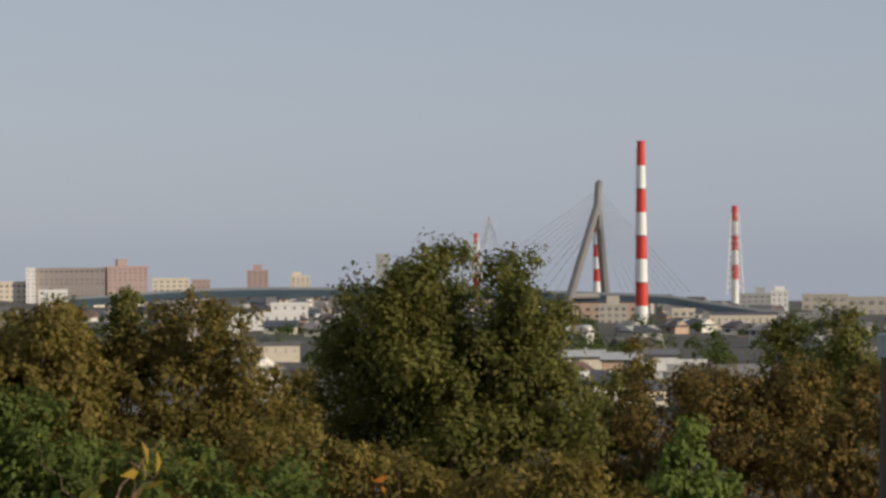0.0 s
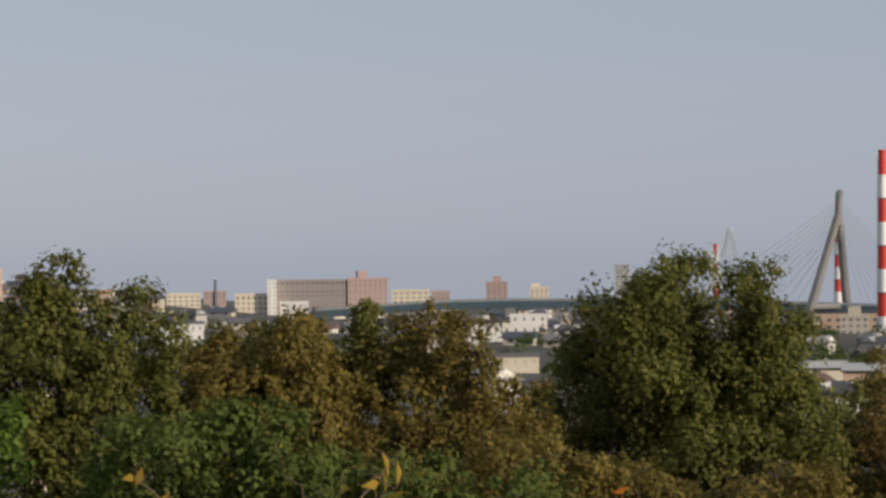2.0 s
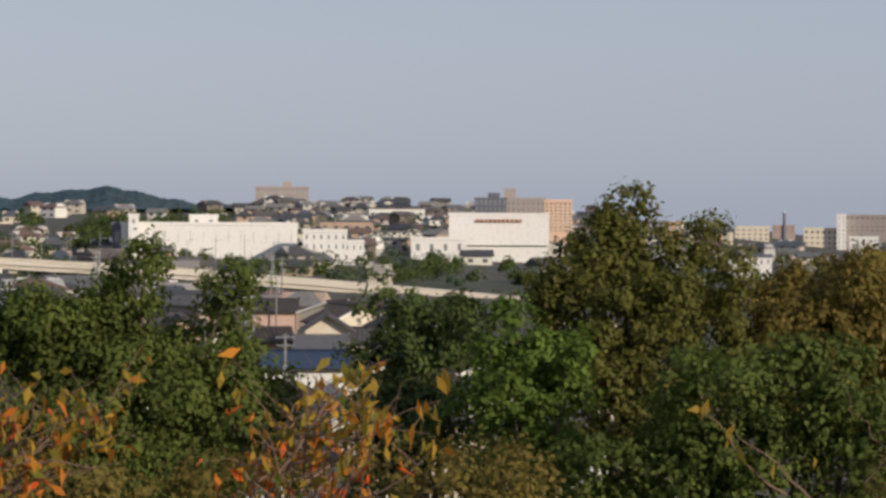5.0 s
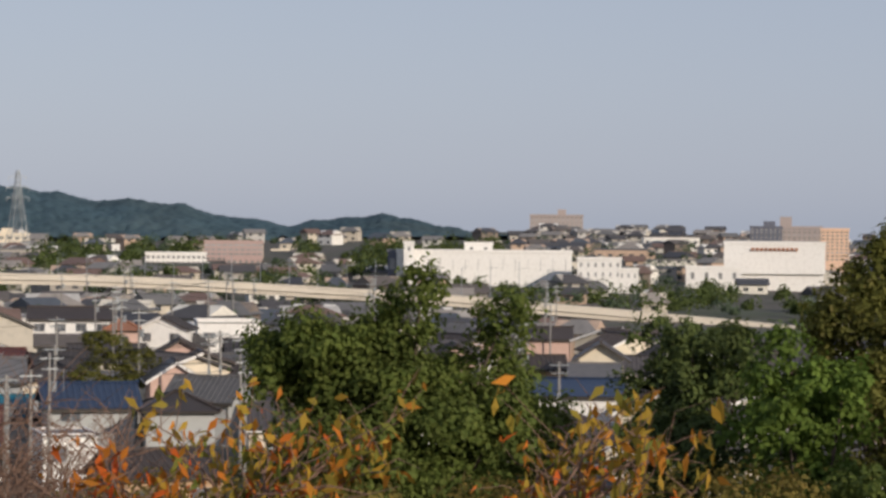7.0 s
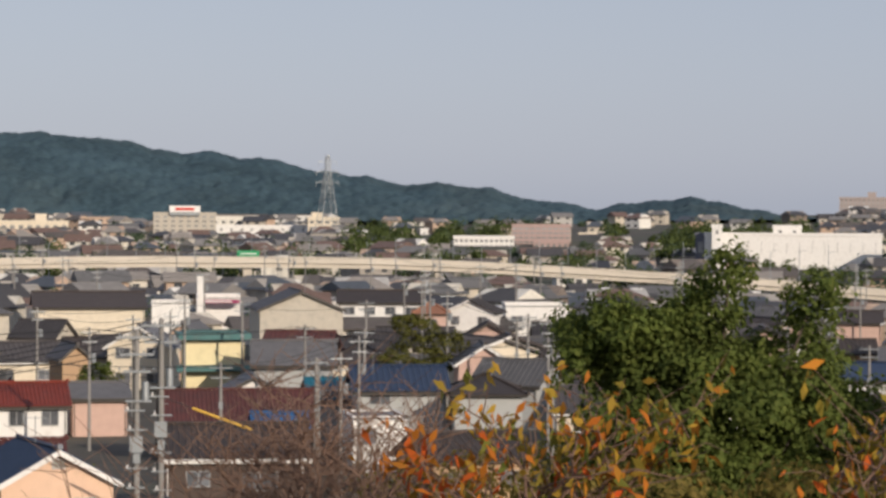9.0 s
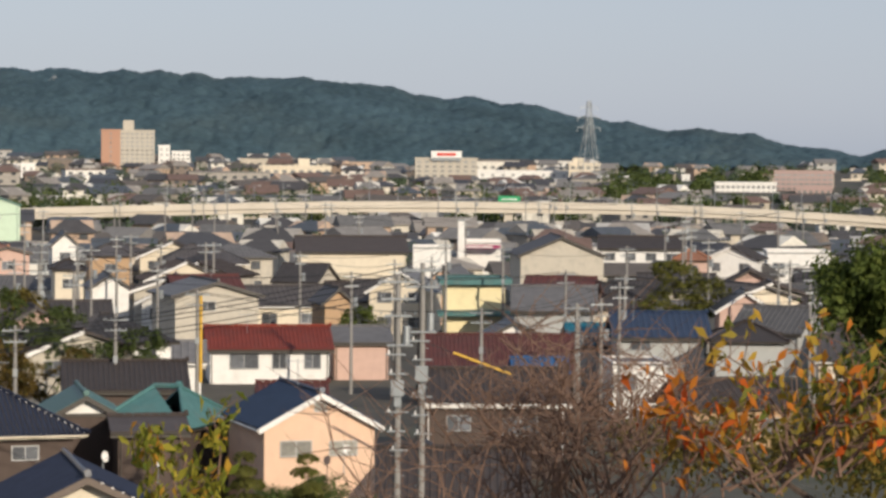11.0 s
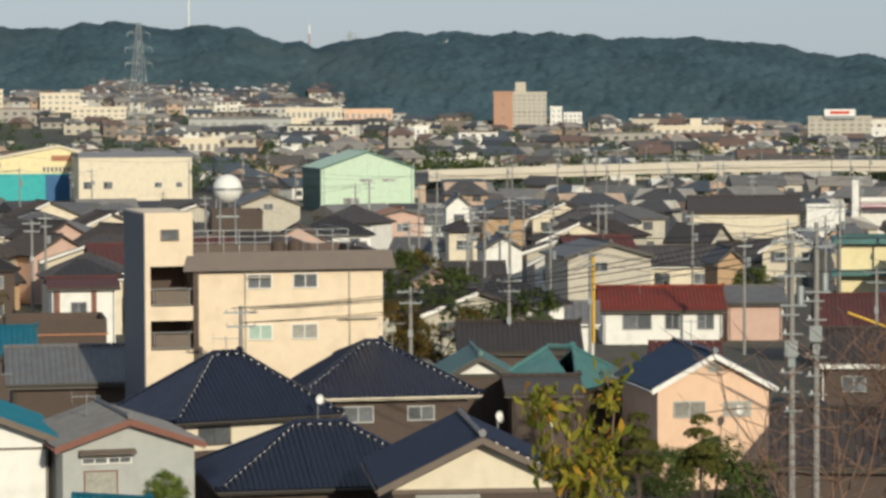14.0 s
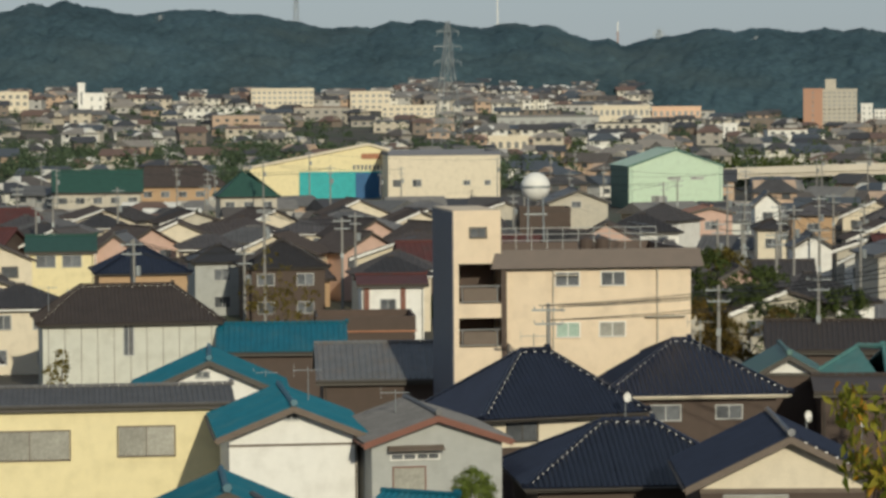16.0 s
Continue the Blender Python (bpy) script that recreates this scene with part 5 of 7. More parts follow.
block(3.306, 1150, 11.1, 12, 7.3, -8.7, 0, GREIGE, "pale works behind the chimney", 3, 4, cap=(0, 4))
block(4.675, 1150, 8.8, 12, 5.5, -8.8, 0, CREAM, "cream plant below the bridge", 2, 3)
block(-9.104, 1600, 12.3, 12, 8.6, -2.8, 0, ROSEW, "brown building under a spire", 5, 4)
mast = thing("mast", facing(-9.093, 1600, 5.5), "dark spire on a roof", "mast")
part("pole", Shape().tube((0, 0, -10), (0, 0, 7.7), 1.20, 0.72, 8), SLATEW, mast)
part("aerial", Shape().tube((0, 0, 7.7), (0, 0, 8.8), 0.36, 0.05, 6), STACKWHITE, mast)
block(-9.737, 900, 13.0, 12, 2.8, 0.2, 0, WHITE, "white hall with a dark roof", 1, 6, roof=SLATEW, strip=0.25)
block(-8.389, 1500, 17.3, 12, 11.0, -5.7, 0, CREAM, "cream flats among low houses", 4, 6)
block(-9.710, 1500, 17.3, 12, 8.7, -2.8, 0, CREAM, "cream flats at the city's edge", 4, 6)
block(-7.565, 1350, 13.0, 12, 8.6, -5.6, 0, WHITE, "white building before the apartments", 4, 5, strip=0.25)
block(-11.236, 1000, 5.2, 12, 10.6, 1.3, 0, ORANGEW, "orange-fronted building glimpsed between trees", 4, 2)
block(-20.262, 900, 53.7, 25, 7.6, 4.4, 0, WHITE, "long white factory with a stepped roof", 1, 14, strip=0.025)
block(-21.729, 896, 3.1, 12, 2.8, 11.7, 0, WHITE, "white lift tower on the factory", 1, 1, name="tower", strip=0.25)
block(-20.374, 905, 8.7, 12, 2.6, 11.7, 0, WHITE, "raised white factory roof block", 1, 2, strip=0.25)
block(-22.047, 905, 3.1, 12, 7.5, 4.4, 0, SLATEW, "dark end wall of the factory", 1, 1)
block(-18.017, 880, 13.2, 12, 5.7, 4.5, 0, WHITE, "white works canteen among other buildings", 2, 6, strip=0.25)
block(-17.450, 880, 5.9, 12, 2.9, 4.2, 0, WHITE, "low white annex among other buildings", 1, 3, strip=0.25)
block(-14.622, 960, 31.6, 30, 12.3, 2.5, 0, WHITE, "big white department store", 0, 0)
block(-14.627, 958.8, 32.7, 5, 3.6, 11.3, 0, WHITE, "white upper fascia of the store", 0, 0)
block(-15.802, 940, 17.7, 12, 4.7, 2.4, 0, WHITE, "low white side wing of the store", 1, 4, strip=0.25)
block(-14.792, 1250, 13.5, 12, 6.7, 13.1, 0, SLATEW, "dark grey apartment block", 6, 7, cap=(0.1, 3))
block(-14.102, 1260, 17.2, 12, 6.7, 13.1, 0, TANW, "brown apartment block with a lift tower", 6, 8, cap=(-0.4, 5))
block(-13.473, 1100, 10.4, 12, 11.3, 7.9, 0, PEACH, "tall orange-cream apartment block", 9, 6, strip=0.6)
block(-18.858, 1750, 31.6, 12, 9.8, 15.9, 0, TANW, "large pinkish hospital block", 6, 12, cap=(0.1, 4))
block(-25.144, 1150, 22.8, 12, 8.8, 3.9, 0, ROSEW, "ochre apartment block with long balconies", 5, 10, strip=0.8)
block(-26.259, 1120, 23.0, 12, 6.4, 2.0, 0, WHITE, "white school building among other buildings", 3, 12, strip=0.6)
block(-24.949, 1115, 13.3, 12, 4.7, 2.3, 0, ROSEW, "pale pink annex among other buildings", 2, 6)
block(-24.237, 1300, 8.0, 12, 5.0, 3.1, 0, CREAM, "small cream building below the hill", 2, 3)
block(-23.286, 1350, 6.5, 12, 3.9, 3.8, 0, WHITE, "white house below the hill", 2, 2, strip=0.25)
block(-27.421, 1300, 3.5, 12, 3.5, 6.2, 0, WHITE, "white water tower among other buildings", 1, 1, strip=0.25)
block(-32.082, 1250, 26.4, 12, 7.7, 8.7, 0, GREIGE, "pinkish-grey hotel with a rooftop sign", 4, 8, cap=(0.0, 3.5))
block(-29.389, 1300, 13.8, 12, 5.5, 9.0, 0, CREAM, "cream building at the pylon's foot", 2, 4, cap=(-0.2, 3))
block(-34.986, 1300, 30.0, 12, 4.5, 7.9, 0, CREAM, "long cream store among other buildings", 1, 8, cap=(0.1, 4))
block(-30.679, 1320, 45.7, 12, 2.5, 8.2, 0, WHITE, "long low white store roof", 1, 10, strip=0.25)
block(-38.596, 1380, 8.8, 8, 16.8, 11.4, 0, ENDWALL, "brick-red end of the tower block", 8, 1, strip=0.1)
block(-38.088, 1381, 16.2, 14, 17.3, 10.7, 0, GREIGE, "eight-storey grey tower block", 9, 7, cap=(-0.25, 5.5), strip=0.6)
block(-37.565, 1420, 5.5, 12, 7.8, 13.3, 0, WHITE, "slim white tower building", 3, 2, strip=0.25)
block(-37.242, 1420, 8.7, 12, 5.9, 12.4, 0, WHITE, "white flats among other buildings", 3, 4)
block(-40.186, 1200, 5.8, 12, 6.0, 7.4, 0, WHITE, "white stepped building among other buildings", 2, 2, strip=0.25)
block(-44.491, 1000, 13.5, 14, 4.8, 6.0, 0, CREAM, "cream hall with pillars", 1, 5)
block(-43.719, 1250, 43.3, 30, 5.8, 11.3, 0, GREYW, "large sports hall with a curved grey roof", 1, 10, roof=CORR)
block(-46.441, 1350, 24.7, 12, 6.5, 15.4, 0, CREAM, "cream flats at the hill's foot", 3, 8)
block(-47.181, 1450, 19.5, 12, 8.3, 20.7, 0, CREAM, "pale flats on the rising ground", 3, 6)
block(-48.884, 1450, 30.7, 12, 7.5, 23.2, 0, CREAM, "cream school on the rising ground", 3, 12, strip=0.6)
block(-52.570, 1380, 11.9, 12, 7.9, 20.7, 0, WHITE, "white factory among other buildings", 2, 3, strip=0.25)
block(-52.769, 1375, 3.2, 12, 13.1, 20.2, 0, WHITE, "white silo tower among other buildings", 1, 1, name="silo", strip=0.25)
block(-53.388, 1560, 18.9, 12, 3.0, 39.1, 0, WHITE, "white building among the trees", 2, 6, strip=0.25)
block(-48.161, 1660, 16.0, 12, 4.8, 57.4, 0, WHITE, "white buildings high on the slope", 1, 4, strip=0.25)
block(-54.057, 1400, 13.5, 12, 6.6, 23.0, 0, CREAM, "cream house group among other buildings", 2, 4)
block(-42.290, 1350, 26.0, 12, 5.2, 15.9, 0, CREAM, "row of cream stores", 1, 10)
block(-41.222, 1380, 22.6, 12, 5.3, 15.1, 0, PEACH, "row of peach stores", 1, 8)
mint_hall = house("front", -41.24, 603.6, 19.6, 20.0, 9.00, 12.35, 0.05, 12, MINT, MINT, "large mint green metal hall with a gable roof", [(-3.5, 1.6, 3.2, 2.4), (4.4, 6.4, 2.6, 0.5), (-0.4, 6.4, 2.6, 0.5)], over=0.3, glass=HAZEPANE, name="warehouse", category="warehouse", trim=DGREEN)
house("flat", -45.749, 620.0, 23.68, 30.0, 10.92, 11.75, 0.30, 5, CREAM, SLATEW, "big cream box-shaped hall with a dark roof edge", [(-9.95, 5.08, 1.79, 1.43), (-5.78, 5.08, 1.79, 1.43), (4.77, 5.08, 1.43, 0.95), (9.18, 5.08, 1.19, 0.95)], name="warehouse", category="warehouse", trim=SLATEW)
works = thing("works_hall", facing(-48.239, 640, 0), "yellow works hall with a lean-to roof and turquoise front", "factory")
part("wall", Shape().extrude([(-15.8, -0.7), (15.5, -0.9), (15.6, 11.9), (11.3, 13.1), (-15.7, 7.9)], 0, 24), YELLOW, works)
part("roof_edge", Shape().sweep([(-15.9, -0.2, 8.2), (11.3, -0.2, 13.4), (16.0, -0.2, 12.1)], [0.35, 0.35, 0.35], 6), CREAM, works)
part("cladding", Shape().box(-3.7, 15.4, -0.35, -0.01, 1.7, 7.5), mat("turquoise_metal", (0.03, 0.36, 0.37), 0.5), works, "turquoise metal cladding")
part("dark_panel", Shape().box(8.5, 15.4, -0.5, -0.36, 1.6, 7.2), BLUES, works)
part("emblem", Shape().box(9.8, 13.8, -0.1, -0.01, 10.2, 11.4), ORANGER, works)
part("bar", Shape().box(7.98, 8.48, -0.08, -0.01, 7.97, 8.95), SLATEW, works)
part("bar", Shape().box(8.84, 9.34, -0.08, -0.01, 7.96, 8.95), SLATEW, works)
part("bar", Shape().box(9.70, 10.20, -0.08, -0.01, 7.96, 8.94), SLATEW, works)
part("bar", Shape().box(10.56, 11.06, -0.08, -0.01, 7.95, 8.93), SLATEW, works)
part("bar", Shape().box(11.42, 11.92, -0.08, -0.01, 7.94, 8.93), SLATEW, works)
part("bar", Shape().box(12.28, 12.78, -0.08, -0.01, 7.94, 8.92), SLATEW, works)
part("bar", Shape().box(13.15, 13.65, -0.08, -0.01, 7.93, 8.92), SLATEW, works)
part("bar", Shape().box(14.01, 14.51, -0.08, -0.01, 7.93, 8.91), SLATEW, works)
part("bar", Shape().box(14.87, 15.37, -0.08, -0.01, 7.92, 8.90), SLATEW, works)
TAKEN.append((-48.239, 640, 31, 24, 0.6, 9.0))
house("front", -43.135, 439.3, 8.81, 14.0, 7.00, 8.69, 0.00, 6, GREIGE, TILEG, "grey-beige house behind the flats", [(-0.34, 6.58, 1.35, 0.84)])
house("flat", -43.785, 425.5, 7.37, 8.0, 6.00, 6.57, 0.00, 4, BROWNW, TILEB, "brown flat-roofed house behind the flats", [])
house("side", -52.482, 556.4, 16.35, 10.0, 6.00, 9.72, 0.00, 0, GREIGE, GREENR, "grey house with a dark green hip roof", auto_windows(16.35, 6.00))
house("hip", -51.010, 593.8, 20.94, 10.0, 6.00, 9.66, 0.00, 0, ORANGEW, TILEB, "ochre apartment house with a dark hip roof", auto_windows(20.94, 6.00))
house("hip", -49.561, 522.2, 10.05, 9.0, 6.00, 9.91, 0.00, 6, GREIGE, GREENR, "grey house with a green tiled hip roof", auto_windows(10.05, 6.00))
house("side", -53.200, 328.3, 7.14, 8.0, 5.60, 7.00, 0.00, 0, YELLOW, GREENR, "yellow house with a green roof and white shutters", [(-1.68, 4.41, 2.08, 1.26), (1.18, 4.41, 2.08, 1.26)])
house("hip", -51.627, 283.6, 8.39, 8.0, 5.60, 7.75, 0.00, 4, ORANGEW, TILE, "orange-walled house with a black hip roof", [], rib=0.3)
house("front", -52.157, 331.0, 4.02, 7.0, 5.60, 7.18, 0.00, -10, PINKW, TILEG, "pink gabled house among other buildings", [])
house("hip", -48.860, 291.3, 7.87, 8.0, 5.60, 7.78, 0.00, 6, BROWNW, TILEM, "brown house with a navy hip roof", auto_windows(7.87, 5.60), rib=0.3)
house("hip", -50.094, 301.2, 5.51, 8.0, 5.60, 6.92, 0.00, 6, GREYW, TILEM, "grey house with a navy roof", auto_windows(5.51, 5.60))
redhouse = house("side", -46.771, 258.6, 5.48, 7.0, 5.60, 6.15, 0.00, 3, WHITE, DULLRED, "white house with a red-brown roof and pillars", [(-0.42, 3.80, 1.34, 0.90)])
house("flat", -47.302, 230.6, 7.77, 8.0, 3.50, 4.75, 0.00, 2, BROWNW, ORANGER, "brown timber yard shed", [])
house("front", -40.567, 417.6, 6.08, 9.0, 6.00, 6.80, 0.00, 8, PINKW, ORANGER, "salmon house with an orange tile roof", auto_windows(6.08, 6.00))
house("front", -39.465, 453.9, 3.93, 9.0, 6.00, 7.74, 0.00, 4, WHITE, TILEG, "narrow white gabled house", auto_windows(3.93, 6.00))
house("hip", -39.387, 362.9, 3.49, 7.0, 6.00, 6.91, 0.00, 4, CREAM, TILEB, "small cream house with a brown roof", auto_windows(3.49, 6.00))
house("hip", -38.588, 409.2, 5.89, 8.0, 6.00, 7.28, 0.00, 4, ORANGEW, TILEM, "ochre house with a black roof", auto_windows(5.89, 6.00))
house("front", -38.594, 338.8, 4.24, 8.0, 5.00, 6.30, 0.00, 6, WHITE, TILEM, "house with a white gable and black roof", [])
house("side", -28.280, 469.9, 13.10, 9.0, 5.60, 7.28, -0.19, 0, WHITE, TILEB, "white terrace with a brown roof", auto_windows(13.10, 5.60))
house("hip", -27.288, 423.8, 4.48, 8.0, 5.60, 6.85, -0.26, 0, PINKW, ORANGER, "salmon house under an orange roof", auto_windows(4.48, 5.60))
house("flat", -25.223, 449.5, 9.52, 10.0, 6.00, 6.43, -0.50, 4, WHITE, CORR, "white flat-roofed workshop among other buildings", [(-3.02, 4.10, 1.73, 0.86)])
house("front", -32.121, 350.3, 3.10, 8.0, 5.60, 6.81, 0.00, -14, PEACH, TILEG, "cream gabled house among other buildings", auto_windows(3.10, 5.60))
house("front", -34.161, 317.0, 3.07, 7.0, 4.50, 5.83, 0.00, 12, ORANGEW, TILEB, "small orange-brown gabled house", [])
house("front", -32.966, 331.9, 7.01, 9.0, 5.00, 7.16, 0.00, -8, CREAM, TILEG, "cream house with a long white bargeboard", auto_windows(7.01, 5.00), trim=WHITE)
house("side", -29.953, 294.0, 7.89, 9.0, 5.00, 7.05, -0.00, 0, GREYW, TILEG, "wide grey-roofed house among other buildings", [])
house("hip", -28.661, 301.0, 5.49, 8.0, 5.00, 6.55, -0.08, 0, CREAM, TILEB, "cream house with a hip roof", [])
house("side", -19.007, 456.8, 7.02, 8.0, 4.50, 6.12, -1.35, 0, PINKW, TILEB, "pinkish house with a shallow roof", [])
house("side", -18.504, 315.8, 10.30, 8.0, 3.50, 4.99, -0.89, 0, WHITE, BLUER, "white sheds with blue roofs", [])
utility_pole(-43.733, 157.8, 0.00, 10.50)
utility_pole(-40.421, 198.6, 0.00, 9.00)
utility_pole(-39.968, 273.9, 0.00, 10.50)
utility_pole(-39.300, 248.2, 0.00, 10.50)
utility_pole(-38.206, 356.8, 0.00, 10.50)
utility_pole(-38.495, 211.0, 0.00, 9.00)
utility_pole(-36.753, 326.3, 0.00, 10.50)
utility_pole(-30.960, 318.4, 0.00, 10.50)
utility_pole(-31.375, 221.8, 0.00, 9.00)
utility_pole(-29.517, 201.8, -0.01, 10.49)
utility_pole(-39.243, 319.0, 0.00, 10.50)
utility_pole(-36.602, 328.1, 0.00, 10.50)
utility_pole(-29.481, 219.4, -0.02, 9.48)
utility_pole(-28.581, 250.0, -0.06, 10.44)
utility_pole(-29.737, 256.6, -0.01, 10.49)
utility_pole(-25.608, 284.2, -0.23, 10.27)
utility_pole(-25.388, 290.8, -0.26, 10.24)
utility_pole(-47.752, 286.3, 0.00, 10.50)
utility_pole(-51.844, 240.2, 0.00, 10.50)
utility_pole(-54.024, 416.6, 0.00, 10.50)
utility_pole(-53.345, 372.8, 0.00, 10.50)
utility_pole(-39.890, 492.5, 0.00, 10.50)
utility_pole(-28.550, 326.1, -0.10, 10.40)
utility_pole(-18.784, 270.8, -0.66, 8.34)
utility_pole(-41.212, 433.3, 0.00, 10.50)
utility_pole(-38.474, 258.4, 0.00, 10.50)
utility_pole(-33.001, 130.0, 0.00, 15.46, box=True, arms=3)
utility_pole(-32.528, 134.0, 0.00, 15.81, box=True)
utility_pole(-36.912, 217.1, 0.00, 10.50, yellow=True, label="utility pole with a yellow cable guard")
utility_pole(-39.922, 281.8, 0.00, 12.00, box=True, arms=3)
house("front", -50.05, 112.0, 6.4, 6.0, 5.0, 6.4, 0.00, 2, BROWNW, TEAL, "low house under a teal tiled gable roof", [], rib=0.28)
house("front", -48.98, 108.0, 3.9, 5.0, 4.75, 6.0, 0.00, 12, BROWNW, TILEG, "porch with a grey tiled gable roof", [], rib=0.28)
house("side", -46.75, 122.2, 2.8, 4.0, 3.7, 4.6, 0.00, -30, BROWNW, TEAL, "annex with a teal metal roof", [], rib=0.3)
house("side", -35.022, 168.1, 3.40, 8.0, 5.60, 7.16, 0.00, 2, BROWNW, DULLRED, "house behind with a dull red roof", [], rib=0.35)
house("side", -31.899, 141.2, 6.79, 9.0, 4.00, 6.05, 0.00, 0, BROWNW, TILEB, "low house with a wide brown roof", [], rib=0.35)
house("side", -38.286, 207.1, 8.16, 9.0, 4.00, 5.55, 0.00, 2, BROWNW, TILEB, "long low brown-roofed house", [], rib=0.35)
house("side", -37.814, 163.8, 3.57, 6.0, 5.20, 5.70, 0.00, 4, BROWNW, TILEB, "dark brown sided house wall", [])
roofsign = thing("roof_sign", facing(-32.082, 1249, 16.6), "red and white rooftop sign of a hotel", "sign")
part("board", Shape().box(-6.5, 6.5, -0.4, 0.4, 0.8, 3.6), STACKWHITE, roofsign)
part("bar", Shape().box(-4, 4, -0.5, -0.41, 1.6, 2.8), RED, roofsign)
part("frame", Shape().box(-6.3, 6.3, -0.2, 0.2, -0.5, 0.8), STEEL, roofsign)
crown_tree("bare-branched garden tree with sparse leaves", LEAF_BROWN, -49.077, 236.0, [(-0.25, 7.40, 2.27, 2.27), (-1.62, 5.82, 1.82, 1.36), (1.55, 5.79, 1.82, 1.36)], seed=43, leaf=0.16, dense=0.12)
crown_tree("olive garden trees behind the flats", LEAF_BROWN, -39.820, 255.0, [(-2.32, 7.23, 1.72, 1.72), (-0.62, 5.26, 2.21, 2.21), (2.31, 3.53, 2.45, 1.72), (0.59, 1.82, 2.94, 1.47)], seed=44, leaf=0.2)
crown_tree("round green garden tree", LEAF_OAK, -27.514, 300.0, [(-0.11, 8.18, 2.88, 1.50), (2.50, 6.46, 2.60, 1.85), (-2.40, 4.99, 2.31, 1.38), (1.06, 4.43, 2.88, 1.15)], seed=45, leaf=0.22)
crown_tree("small green garden tree", LEAF_GREEN, -33.903, 300.0, [(0.58, 4.05, 1.73, 0.92), (-0.58, 3.30, 1.44, 0.81)], seed=46, leaf=0.22)
crown_tree("garden shrub beside the grey house", LEAF_LIME, -45.195, 132.0, [(-0.01, 4.25, 0.81, 0.56), (-0.14, 3.48, 1.14, 0.76)], seed=47, leaf=0.1, name="bush", category="bush")
crown_tree("shrub in front of the long white house", LEAF_BROWN, -53.227, 200.0, [(0.11, 4.46, 0.54, 0.54), (-0.28, 3.51, 0.85, 0.69)], seed=48, leaf=0.12, dense=0.5, name="bush", category="bush")
roof_aerial(-48.441, 146, 7.07, 8.20)
roof_aerial(-47.612, 178, 4.75, 5.71)
roof_aerial(-53.456, 219, 6.68, 8.14)
roof_aerial(-52.913, 221, 6.73, 7.79)
roof_aerial(-44.023, 158, 7.97, 8.88)
roof_aerial(-40.779, 160, 8.39, 9.47)
roof_aerial(-37.525, 285, 7.77, 9.41)
roof_aerial(-36.651, 285, 7.73, 9.26)
roof_aerial(-34.950, 165, 8.24, 9.19)
roof_aerial(-35.943, 264, 4.66, 6.19)
roof_aerial(-31.984, 325, 6.09, 7.34)
roof_aerial(-29.739, 395, 9.00, 11.27)
roof_aerial(-28.412, 247, 7.34, 8.67)
roof_aerial(-26.098, 243, 6.90, 8.07)
roof_aerial(-46.736, 143, 6.07, 7.32)
roof_aerial(-49.266, 170, 4.81, 5.96)
satellite_dish(-42.211, 150, 6.20)
satellite_dish(-38.689, 165, 3.61)
satellite_dish(-38.701, 160, 4.25)
satellite_dish(-37.633, 160, 3.84)
satellite_dish(-34.013, 160, 4.61)
spray("cherry shoot with orange leaves low on the slope", LEAF_FIRE, 13.5, (-2.30, 19.45), [(-2.75, 19.82), (-2.15, 19.80), (-1.65, 19.78)], seed=49, per=4, leaf=0.075, twigs=1, thick=0.004)
house("front", -30.719, 263.8, 4.87, 7.0, 4.20, 5.47, 0.00, 5, WHITE, TILEG, "small white gabled house", [])
house("side", -30.194, 231.6, 3.78, 6.0, 3.40, 4.26, 0.00, 4, GREYW, BLUES, "shed under bright blue roofing sheets", [], rib=0.4)
house("flat", -28.270, 230.9, 4.26, 7.0, 4.20, 4.42, -0.06, 8, WHITE, CORR, "white-walled house behind bare twigs", [(-0.89, 2.84, 1.11, 1.11)])
house("side", -29.197, 250.7, 3.26, 7.0, 4.50, 5.88, -0.03, 8, GREYW, TEAL, "grey house with a dark teal roof", [(-0.17, 4.69, 1.45, 0.87)], rib=0.4)
house("side", -30.767, 196.5, 5.64, 6.0, 3.00, 3.50, 0.00, 0, ORANGEW, TILEB, "low orange-brown house front", [(0.75, 2.47, 1.89, 0.76)])
house("front", -32.112, 151.8, 1.33, 7.0, 4.00, 5.17, 0.00, 10, BROWNW, TILEB, "small dark gabled outbuilding", [])
house("front", -37.544, 172.5, 1.68, 7.0, 4.50, 5.33, 0.00, -8, BROWNW, TILEB, "dark outbuilding beside the peach house", [])
house("side", -31.071, 194.4, 7.25, 8.0, 4.50, 6.07, 0.00, 0, BROWNW, TILEG, "house with a wide grey-brown roof", [], rib=0.4)
part("moulding", Shape().box(-3.1, 3.1, -0.06, -0.002, 4.95, 5.05), DARKTRIM, gablehouse)
part("downpipe", Shape().tube((3.0, -0.06, 5.2), (3.0, -0.06, -1), 0.045, n=6), DARKTRIM, gablehouse)
crown_tree("dry brown undergrowth below the lookout", LEAF_BROWN, -21.167, 22.0, [(-2.20, 18.84, 0.80, 0.21), (-0.72, 18.80, 0.93, 0.23), (0.75, 18.85, 0.85, 0.21), (2.23, 18.89, 0.85, 0.25)], seed=50, leaf=0.06, dense=0.6, name="undergrowth", category="undergrowth")
crown_tree("dry weeds on the slope", LEAF_BROWN, -4.504, 24.0, [(-0.57, 18.57, 0.92, 0.23), (0.57, 18.61, 0.83, 0.28)], seed=51, leaf=0.06, dense=0.6, name="undergrowth", category="undergrowth")
